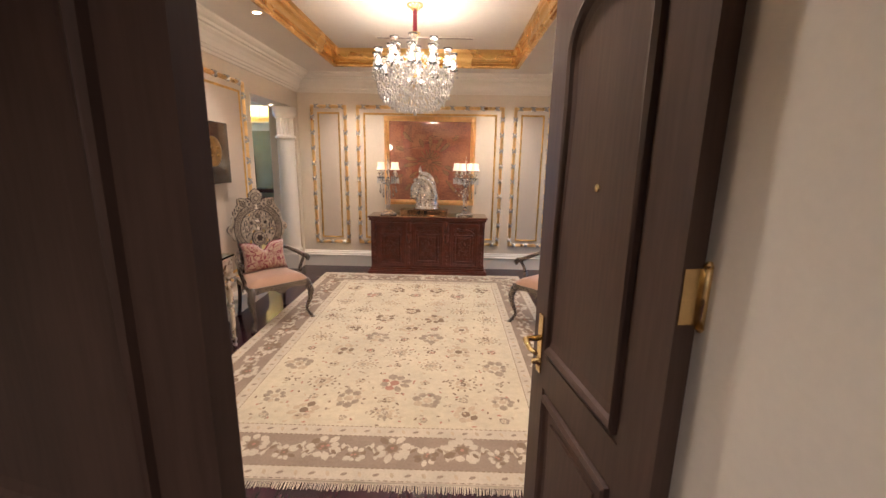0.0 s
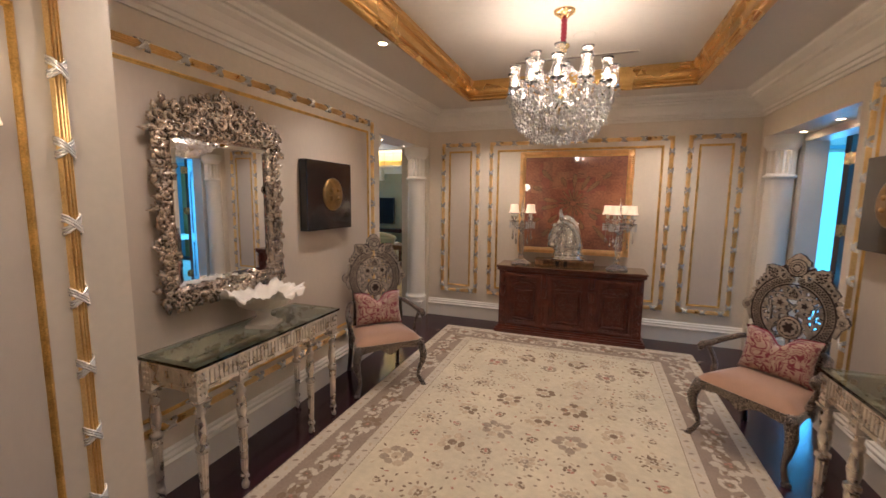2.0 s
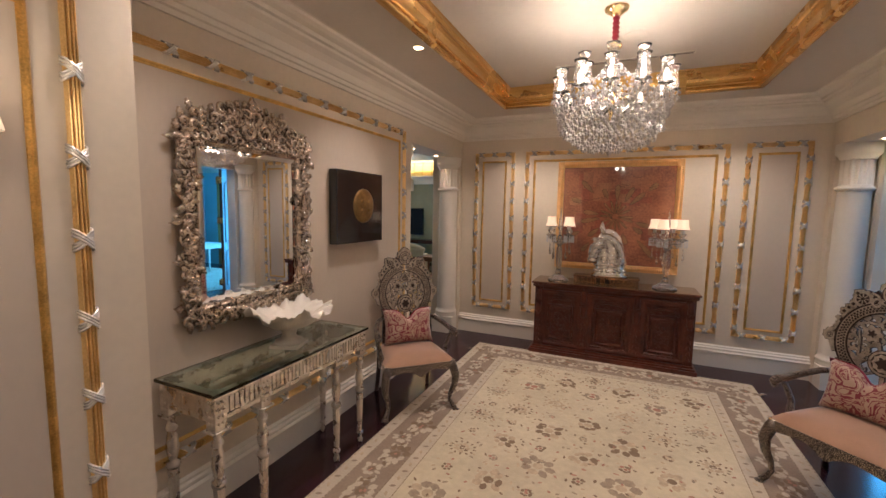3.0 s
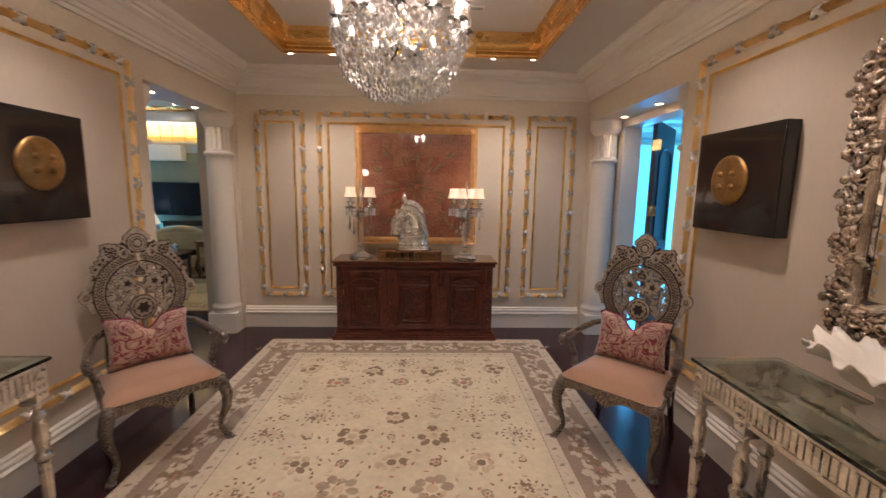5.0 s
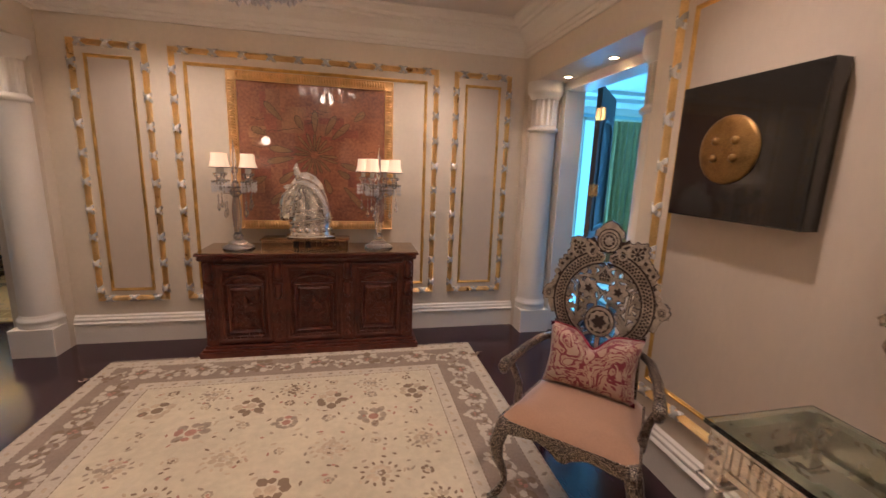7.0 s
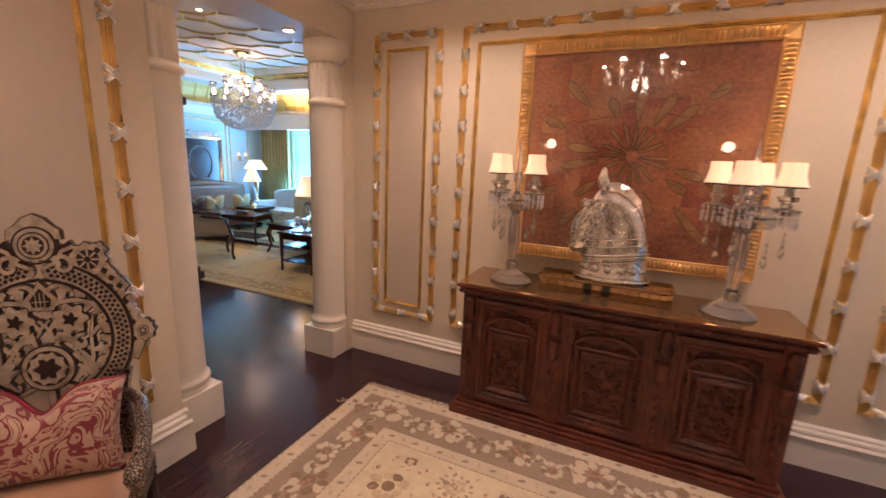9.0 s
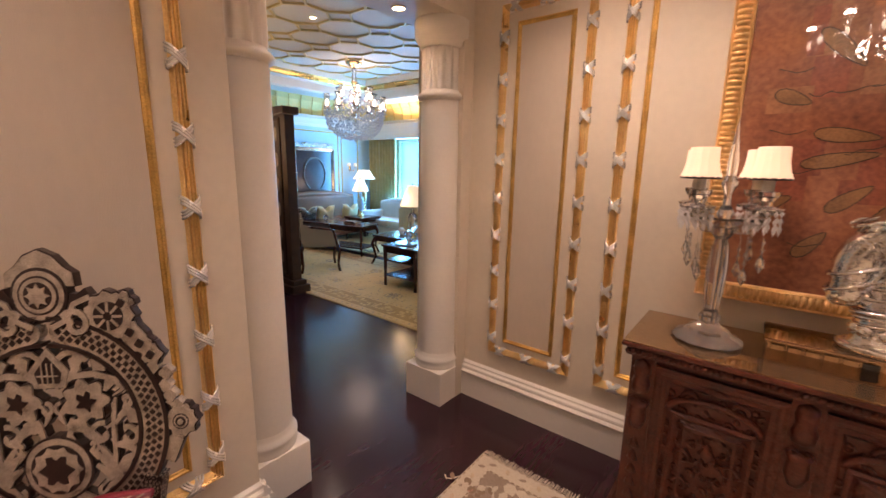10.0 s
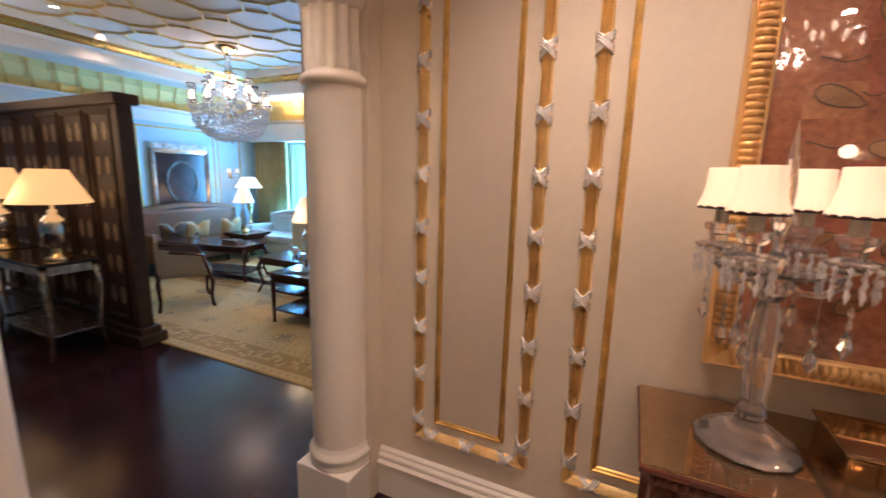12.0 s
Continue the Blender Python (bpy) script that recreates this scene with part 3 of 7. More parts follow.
_n.inputs["Scale"].default_value, _n.inputs["Detail"].default_value, _n.inputs["Distortion"].default_value = 9.5, 2.0, 1.6
_r = _nt.nodes.new("ShaderNodeValToRGB")
_r.color_ramp.interpolation = "CONSTANT"
_e = _r.color_ramp.elements
_e[0].position, _e[0].color = 0.0, (0.44, 0.29, 0.21, 1)
_e[1].position, _e[1].color = 0.40, (0.20, 0.016, 0.03, 1)
for _p, _c in ((0.465, (0.42, 0.26, 0.19, 1)), (0.53, (0.22, 0.03, 0.04, 1)), (0.565, (0.45, 0.31, 0.22, 1)), (0.64, (0.24, 0.035, 0.05, 1)), (0.68, (0.44, 0.29, 0.21, 1))):
    _q = _e.new(_p)
    _q.color = _c
_nt.links.new(_nt.nodes["Texture Coordinate"].outputs["Object"], _n.inputs["Vector"])
_nt.links.new(_n.outputs[0], _r.inputs[0]), _nt.links.new(_r.outputs[0], _nt.nodes["Principled BSDF"].inputs["Base Color"])


# ---- rug ----
PILE = itertools.count()


def petal(bm, x, y, a, r0, r1, w, z, mi):
    z += 0.00007 * (next(PILE) % 11)
    c, s = math.cos(a), math.sin(a)
    pts = [(r0, 0), (r0 + (r1 - r0) * 0.35, w), (r0 + (r1 - r0) * 0.75, w * 0.9), (r1, 0), (r0 + (r1 - r0) * 0.75, -w * 0.9), (r0 + (r1 - r0) * 0.35, -w)]
    face(bm, [bm.verts.new((x + p * c - q * s, y + p * s + q * c, z)) for p, q in pts], mi=mi)


def blossom(bm, x, y, r, n, a0, z, m1, m2):
    for k in range(n):
        petal(bm, x, y, a0 + 2 * math.pi * k / n + random.uniform(-0.15, 0.15), r * 0.36, r * random.uniform(0.72, 1.12), r * random.uniform(1.5, 2.5) / n, z, m1 if random.random() < 0.8 else m2)
    face(bm, [bm.verts.new((x + r * 0.3 * math.cos(t), y + r * 0.3 * math.sin(t), z)) for t in (2 * math.pi * i / 8 for i in range(8))], mi=m2)


def garland(bm, x, y, r, n, z, mi):
    """A broken ring of small leaves."""
    for k in range(n):
        t = 2 * math.pi * k / n
        petal(bm, x + r * math.cos(t) * 1.2, y + r * math.sin(t), t + 0.6 * (k % 2), -r * 0.20, r * 0.20, r * 0.10, z, mi)


def vine(bm, pts, w, z, mi):
    z -= 0.0003
    rows = []
    for i, (x, y) in enumerate(pts):
        p, q = pts[max(i - 1, 0)], pts[min(i + 1, len(pts) - 1)]
        d = Vector((q[0] - p[0], q[1] - p[1])).normalized()
        rows.append((bm.verts.new((x - d.y * w, y + d.x * w, z)), bm.verts.new((x + d.y * w, y - d.x * w, z))))
    for a, b in zip(rows, rows[1:]):
        face(bm, (a[0], a[1], b[1], b[0]), mi=mi)


def make_rug(x0, x1, y0, y1, mats, name="rug", label="", step=0.30, bw=0.45, fringe=True, seed=3):
    random.seed(seed)
    ob = thing(name, pose(0, 0, 0), label, "rug")
    h = 0.012
    part("field", box(bmesh.new(), x0 + bw, x1 - bw, y0 + bw, y1 - bw, 0.001, h), mats[0], ob)
    part("border", frame_sweep(bmesh.new(), plane_z(), x0, x1, y0, y1, [(0.10, h), (bw - 0.09, h)]), mats[1], ob, "taupe floral border")
    part("edge", frame_sweep(bmesh.new(), plane_z(), x0, x1, y0, y1, [(0, 0.001), (0.004, h), (0.10, h)]), mats[6], ob, "pale outer stripe")
    part("inner_stripe", frame_sweep(bmesh.new(), plane_z(), x0, x1, y0, y1, [(bw - 0.09, h), (bw, h)]), mats[6], ob, "pale inner stripe")
    bm = bmesh.new()
    z = h + 0.0012
    cx = (x0 + x1) / 2
    fx0, fx1, fy0, fy1 = x0 + bw + 0.05, x1 - bw - 0.05, y0 + bw + 0.05, y1 - bw - 0.05
    ny = max(2, round((fy1 - fy0) / step))
    nx = max(2, round((fx1 - fx0) / step))
    for j in range(ny + 1):
        for i in range(nx // 2 + 1):
            u = (fx1 - fx0) / 2 * (i / (nx / 2))
            v = fy0 + (fy1 - fy0) * j / ny
            big = (i + j) % 2 == 0
            r = random.uniform(0.085, 0.125) if big else random.uniform(0.028, 0.045)
            jx, jy, a0 = random.uniform(-0.02, 0.02), random.uniform(-0.03, 0.03), random.uniform(0, 1)
            m1, m2 = random.choice(((2, 3), (4, 2), (5, 4), (2, 4), (5, 3)))
            kind = random.random()
            for s in ((1,) if i == 0 else (-1, 1)):
                x, y = cx + s * min(u + jx, (fx1 - fx0) / 2 - r), min(max(v + jy, fy0 + r), fy1 - r)
                if big and kind < 0.55:
                    garland(bm, x, y, r * 0.78, 13, z, m1)
                    blossom(bm, x, y, r * 0.72, 9, a0, z, 4, m1)
                    blossom(bm, x, y, r * 0.3, 6, a0, z + 0.0006, m1, 6)
                else:
                    blossom(bm, x, y, r, 8 if big else 6, a0 * s, z, m1, m2)
                for q in range(5 if big else 2):
                    t = a0 * s * 3 + q * 1.35
                    d = r + random.uniform(0.012, 0.045)
                    petal(bm, x + s * d * math.cos(t), y + d * math.sin(t), t + 1.3 * s, -0.016, random.uniform(0.014, 0.026), random.uniform(0.006, 0.010), z, random.choice((2, 3, 4, 5, 4)))
    for _ in range(int((x1 - x0) * (y1 - y0) * 40)):
        x, y, a = random.uniform(fx0, fx1), random.uniform(fy0, fy1), random.uniform(0, 6.28)
        petal(bm, x, y, a, -0.012, 0.016, 0.008, z + 0.0002, random.choice((2, 2, 3, 4, 5)))
    # the main border: pale palmettes and dark leaves between curling stems
    mid, quarter = (0.10 + bw - 0.09) / 2, (bw - 0.19) / 4
    for a, b, fixed, horizontal in ((x0, x1, y0 + mid, 1), (x0, x1, y1 - mid, 1), (y0 + mid * 1.6, y1 - mid * 1.6, x0 + mid, 0), (y0 + mid * 1.6, y1 - mid * 1.6, x1 - mid, 0)):
        n = round((b - a) / 0.205)
        for k in range(n):
            w = a + (b - a) * (k + 0.5) / n
            o = quarter * 0.45 * (1 if k % 2 else -1)
            x, y = (w, fixed + o) if horizontal else (fixed + o, w)
            blossom(bm, x, y, 0.115 if k % 2 else 0.075, 9, 0.3, z, 6, 2)
            blossom(bm, x, y, 0.04 if k % 2 else 0.026, 6, 0.3, z + 0.0006, 2, 3)
            for s in (-1, 1):
                pts = [(w + s * (0.06 + 0.10 * f), fixed - o * 1.6 * math.cos(f * 4)) for f in (0, .2, .4, .6, .8, 1)]
                vine(bm, [(p, q) if horizontal else (q, p) for p, q in pts], 0.004, z, 6)
                for f in (0.3, 0.8):
                    p, q = w + s * (0.06 + 0.08 * f), fixed - o * (2.6 - 4 * f)
                    petal(bm, *((p, q) if horizontal else (q, p)), f * 5 * s, -0.022, 0.03, 0.012, z, 6 if f < 0.5 else 2)
    for inset, step2, mi in ((0.052, 0.085, 4), (bw - 0.045, 0.075, 4), (0.098, 0.03, 2), (bw - 0.09, 0.03, 2), (bw - 0.003, 0.03, 2), (0.012, 0.04, 1)):
        for a, b, fixed, horizontal in ((x0 + inset, x1 - inset, y0 + inset, 1), (x0 + inset, x1 - inset, y1 - inset, 1), (y0 + inset, y1 - inset, x0 + inset, 0), (y0 + inset, y1 - inset, x1 - inset, 0)):
            n = round((b - a) / step2)
            for k in range(n):
                w = a + (b - a) * (k + 0.5) / n
                x, y = (w, fixed) if horizontal else (fixed, w)
                if step2 > 0.05:
                    petal(bm, x, y, (k % 2) * 1.57 + 0.4, -0.022, 0.022, 0.010, z, mi if k % 2 else 1)
                else:
                    petal(bm, x, y, 0 if horizontal else 1.57, -step2 * 0.42, step2 * 0.42, 0.0035, z, mi)
    part("woven_motif_pattern", bm, mats, ob, "muted brown, rose and tan floral motifs", kind="stuff")
    if fringe:
        bm = bmesh.new()
        for ye, s in ((y0, -1), (y1, 1)):
            for k in range(int((x1 - x0) / 0.008)):
                x = x0 + 0.008 * k
                e = random.uniform(-0.006, 0.006)
                l = random.uniform(0.035, 0.055)
                vs = [bm.verts.new(p) for p in ((x, ye, 0.010), (x + 0.005, ye, 0.010), (x + 0.004 + e, ye + s * l, 0.002), (x + e, ye + s * l, 0.002))]
                face(bm, vs if s > 0 else vs[::-1])
        part("fringe", bm, mats[6], ob, "short cream fringe", kind="stuff")
    return ob


PALEWOOL = material("pale_wool", (0.52, 0.43, 0.32), 0.95, vary=0.12, scale=6, bump=0.8, bump_scale=400)
RUGMATS = [CREAMRUG, TAUPERUG, BROWNRUG, ROSERUG, TANRUG, GREYRUG, PALEWOOL]
make_rug(CX - 1.47, CX + 1.36, 2.90, 6.86, RUGMATS, "rug", "cream floral wool rug with a taupe border on the dark floor", step=0.25)


# ---- sideboard ----
def sideboard():
    x0, x1, y0, y1 = -1.235, 0.40, 6.875, 7.28
    ob = thing("sideboard", pose(0, 0, 0), "heavily carved dark walnut sideboard with three bays", "sideboard")
    bm = box(bmesh.new(), x0 + 0.03, x1 - 0.03, y0 + 0.022, y1, 0.06, 0.80)
    part("carcass", bm, CARVED, ob)
    for piece, a, b, c, d in (("plinth", -0.045, 0.0, 0.055, 0.004), ("plinth_step", -0.03, 0.055, 0.075, 0.008), ("plinth_moulding", -0.012, 0.075, 0.10, 0.008)):
        part(piece, box(bmesh.new(), x0 + a, x1 - a, y0 + a, y1, b, c, d), CARVED, ob)
    bm = box(bmesh.new(), x0 - 0.02, x1 + 0.02, y0 - 0.03, y1 + 0.01, 0.795, 0.835, 0.01)
    for k in range(84):
        x = x0 - 0.02 + (x1 - x0 + 0.04) * (k + 0.5) / 84
        lathe(bm, [(0.0001, -0.013), (0.009, -0.009), (0.011, 0), (0.009, 0.009), (0.0001, 0.013)], 8, m=Matrix.Translation((x, y0 - 0.032, 0.817)) @ pose(0, 0, 0, 0, 40, 0))
    part("rope_edge", bm, CARVED, ob, "rope-carved top edge")
    part("top", box(bmesh.new(), x0 - 0.035, x1 + 0.035, y0 - 0.045, y1 + 0.012, 0.8355, 0.852, 0.004), CARVED, ob)
    part("glass_top", box(bmesh.new(), x0 - 0.03, x1 + 0.03, y0 - 0.04, y1 + 0.01, 0.853, 0.860, 0.002), BROWNGLASS, ob, "bronze-tinted reflective glass top")
    n = 3
    piers = [x0 + 0.045, x0 + 0.045 + (x1 - x0 - 0.09) * 0.325, x0 + 0.045 + (x1 - x0 - 0.09) * 0.675, x1 - 0.045]
    for x in piers:
        bm = bmesh.new()
        box(bm, x - 0.045, x + 0.045, y0 - 0.002, y0 + 0.05, 0.10, 0.795, 0.006)
        lathe(bm, [(0.0001, -0.07), (0.03, -0.055), (0.036, -0.02), (0.026, 0.01), (0.034, 0.04), (0.028, 0.07), (0.0001, 0.085)], 12, c=(x, y0 - 0.006, 0.70), squash=(1, 0.9))
        lathe(bm, [(0.0001, 0), (0.018, 0.01), (0.034, 0.05), (0.03, 0.10), (0.04, 0.13), (0.0001, 0.14)], 12, c=(x, y0 - 0.002, 0.47), squash=(1, 0.8))
        for j in range(5):
            lathe(bm, [(0.0001, 0), (0.022, 0.012), (0.012, 0.04), (0.0001, 0.055)], 10, c=(x, y0 - 0.002, 0.14 + j * 0.06), squash=(1, 0.7))
        for s in (-1, 1):
            tube(bm, [(x + s * p, y0 - 0.008, z) for p, z in curl(0.018, 0.60, 0.018, 0, 1.2, 10)], 0.005, 6)
        part("carved_pilaster", bm, CARVED, ob)
    for a, b in zip(piers, piers[1:]):
        a, b = a + 0.046, b - 0.046
        m = (a + b) / 2
        bm = bmesh.new()
        frame_sweep(bm, plane_y(y0 + 0.022), a, b, 0.12, 0.76, [(-0.004, 0), (-0.004, 0.020), (0.010, 0.024), (0.02, 0.022), (0.03, 0.016), (0.045, 0.018), (0.055, 0.010)])
        frame_sweep(bm, plane_y(y0 + 0.022), a + 0.07, b - 0.07, 0.19, 0.60, [(0, 0), (0, 0.016), (0.01, 0.022), (0.02, 0.014), (0.03, 0.004), (0.05, 0.016), (0.06, 0.016)])
        arch = [(m + (b - a) * 0.36 * math.cos(t), 0.60 + 0.07 * math.sin(t)) for t in (math.pi * i / 12 for i in range(13))]
        tube(bm, [(x, y0 + 0.010, z) for x, z in arch], 0.012, 8)
        for s in (-1, 1):
            for cz, r in ((0.67, 0.03), (0.30, 0.028), (0.42, 0.03)):
                tube(bm, [(p, y0 + 0.012, z) for p, z in curl(m + s * 0.075, cz, r, 1.57 - s * 1.57, 1.3 * s, 14)], [0.009 - 0.0004 * i for i in range(14)], 6)
        lathe(bm, [(0.0001, -0.035), (0.03, 0.0), (0.0001, 0.05)], 8, c=(m, y0 + 0.012, 0.46), squash=(1, 0.6))
        lathe(bm, [(0.0001, -0.02), (0.024, 0.0), (0.0001, 0.02)], 8, c=(m, y0 + 0.008, 0.72), squash=(2.2, 0.6))
        for j in range(7):
            lathe(bm, [(0.0001, -0.008), (0.010, 0), (0.0001, 0.008)], 6, c=(a + 0.05 + (b - a - 0.1) * j / 6, y0 + 0.006, 0.155))
        for i in range(7):
            for j in range(10):
                x, z = a + 0.035 + (b - a - 0.07) * (i + 0.5) / 7, 0.15 + 0.60 * (j + 0.5) / 10
                q = 1 if (i + j) % 2 else -1
                tube(bm, [(p, y0 + 0.014, w) for p, w in curl(x, z, 0.019, i * 1.3 + j, 0.9 * q, 8)], [0.006, 0.0065, 0.006, 0.0055, 0.005, 0.0045, 0.004, 0.003], 5)
                lathe(bm, [(0.0001, -0.016), (0.009, 0.0), (0.0001, 0.018)], 5, c=(x + 0.02 * q, y0 + 0.018, z + 0.022))
        part("door_panel", bm, CARVED, ob, "carved arched door panel")
    for s, x in ((-1, x0 + 0.03), (1, x1 - 0.03)):
        bm = frame_sweep(bmesh.new(), plane_x(x, s), y0 + 0.06, y1 - 0.03, 0.13, 0.75, [(0, 0), (0, 0.022), (0.02, 0.026), (0.03, 0.006), (0.04, 0.0)])
        part("side_panel", bm, CARVED, ob)


sideboard()


# ---- picture over the sideboard ----
CANVAS = material("red_gold_painted_canvas", (0.27, 0.060, 0.030), 0.5, vary=0.34, scale=3.2, tint=(0.33, 0.12, 0.05), bump=0.3, bump_scale=35, coat=1.0)
CANVASG = material("olive_gold_paint", (0.27, 0.125, 0.048), 0.35, vary=0.35, scale=9, coat=1.0)
CANVASR = material("brick_red_paint", (0.24, 0.045, 0.026), 0.5, vary=0.3, scale=5, tint=(0.30, 0.085, 0.04), coat=1.0)
CANVASO = material("ochre_red_paint", (0.30, 0.095, 0.045), 0.5, vary=0.3, scale=5, tint=(0.32, 0.13, 0.055), coat=1.0)
CANVASD = material("dark_paint_line", (0.055, 0.03, 0.015), 0.3, vary=0.3, scale=9, coat=1.0)
for m in (CANVAS, CANVASG, CANVASD, CANVASR, CANVASO):
    m.node_tree.nodes["Principled BSDF"].inputs["Coat IOR"].default_value = 1.85
    m.node_tree.nodes["Principled BSDF"].inputs["Coat Roughness"].default_value = 0.01


def big_picture():
    ob = thing("painting", pose(-0.42, YB - 0.002, 1.627), "red and gold abstract radial painting in a ribbed gilt frame", "painting")
    hw, hh = 0.67, 0.642
    bm = frame_sweep(bmesh.new(), plane_y(0), -hw, hw, -hh, hh, [(0, 0), (0, 0.04), (0.006, 0.05), (0.012, 0.044), (0.055, 0.036), (0.062, 0.044), (0.07, 0.040), (0.074, 0.02)])
    for horizontal in (0, 1):
        for side in (-1, 1):
            L = hw if horizontal else hh
            n = int(2 * (L - 0.07) / 0.022)
            for k in range(n):
                w = -L + 0.07 + (2 * L - 0.14) * (k + 0.5) / n
                if horizontal:
                    tube(bm, [(w, -0.036, side * (hh - 0.012)), (w, -0.052, side * (hh - 0.034)), (w, -0.036, side * (hh - 0.058))], 0.009, 6)
                else:
                    tube(bm, [(side * (hw - 0.012), -0.036, w), (side * (hw - 0.034), -0.052, w), (side * (hw - 0.058), -0.036, w)], 0.009, 6)
    part("frame", bm, FRAMEGOLD, ob, "ribbed gilt frame")
    part("canvas", box(bmesh.new(), -hw + 0.07, hw - 0.07, -0.024, -0.004, -hh + 0.07, hh - 0.07), CANVAS, ob)
    random.seed(5)
    for k in range(22):
        x, z, w, h = random.uniform(-0.55, 0.40), random.uniform(-0.52, 0.35), random.uniform(0.08, 0.24), random.uniform(0.06, 0.20)
        block = box(bmesh.new(), x, min(x + w, hw - 0.072), -0.0242 - 0.00004 * k, -0.0238, z, min(z + h, hh - 0.072))
        part("painted_block", block, random.choice((CANVASR, CANVASO)), ob, "soft-edged block of red or ochre paint")
    for ring, (n, r0, r1, w) in enumerate(((16, 0.03, 0.19, 0.014), (14, 0.20, 0.39, 0.034), (16, 0.42, 0.60, 0.034))):
        for k in range(n):
            a = 2 * math.pi * (k + 0.5 * ring) / n + random.uniform(-0.10, 0.10)
            s, e = r0 * random.uniform(0.85, 1.15), r1 * random.uniform(0.86, 1.08)
            if ring and random.random() < 0.25:
                continue
            out = []
            for i in range(14):
                t = 2 * math.pi * i / 14
                p = (s + e) / 2 + (e - s) / 2 * math.cos(t)
                q = w * math.sin(t) * (0.45 + 0.55 * (p - s) / (e - s))
                out.append((p * math.cos(a) - q * math.sin(a), p * math.sin(a) + q * math.cos(a)))
            if any(abs(x) > hw - 0.09 or abs(z) > hh - 0.09 for x, z in out):
                continue
            bm = bmesh.new()
            face(bm, [bm.verts.new((x, -0.0254 - 0.00002 * (k % 5), z)) for x, z in out], mi=0)
            loop = out + out[:2]
            strip(bm, loop, 0.0034, -0.0262, -0.0246, 1)
            part("painted_petal", bm, [CANVASG, CANVASD], ob, "gold petal outlined in dark paint")
    for _ in range(26):
        x, z, l = random.uniform(-0.5, 0.45), random.uniform(-0.5, 0.5), random.uniform(0.05, 0.14)
        bm = bmesh.new()
        strip(bm, [(x + l * f, z + 0.01 * math.sin(f * 5 + x * 9)) for f in (0, .25, .5, .75, 1)], 0.003, -0.0260, -0.0246)
        part("brush_stroke", bm, CANVASD, ob, "thin dark brush stroke")


big_picture()


CRYSTALDROP = bpy.data.materials.new("cut_crystal_drops")
CRYSTALDROP.use_nodes = True
_b = CRYSTALDROP.node_tree.nodes["Principled BSDF"]
_b.inputs["Base Color"].default_value = (0.97, 0.94, 0.93, 1)
_b.inputs["Roughness"].default_value = 0.04
_b.inputs["IOR"].default_value = 1.9
_b.inputs["Transmission Weight"].default_value = 0.35


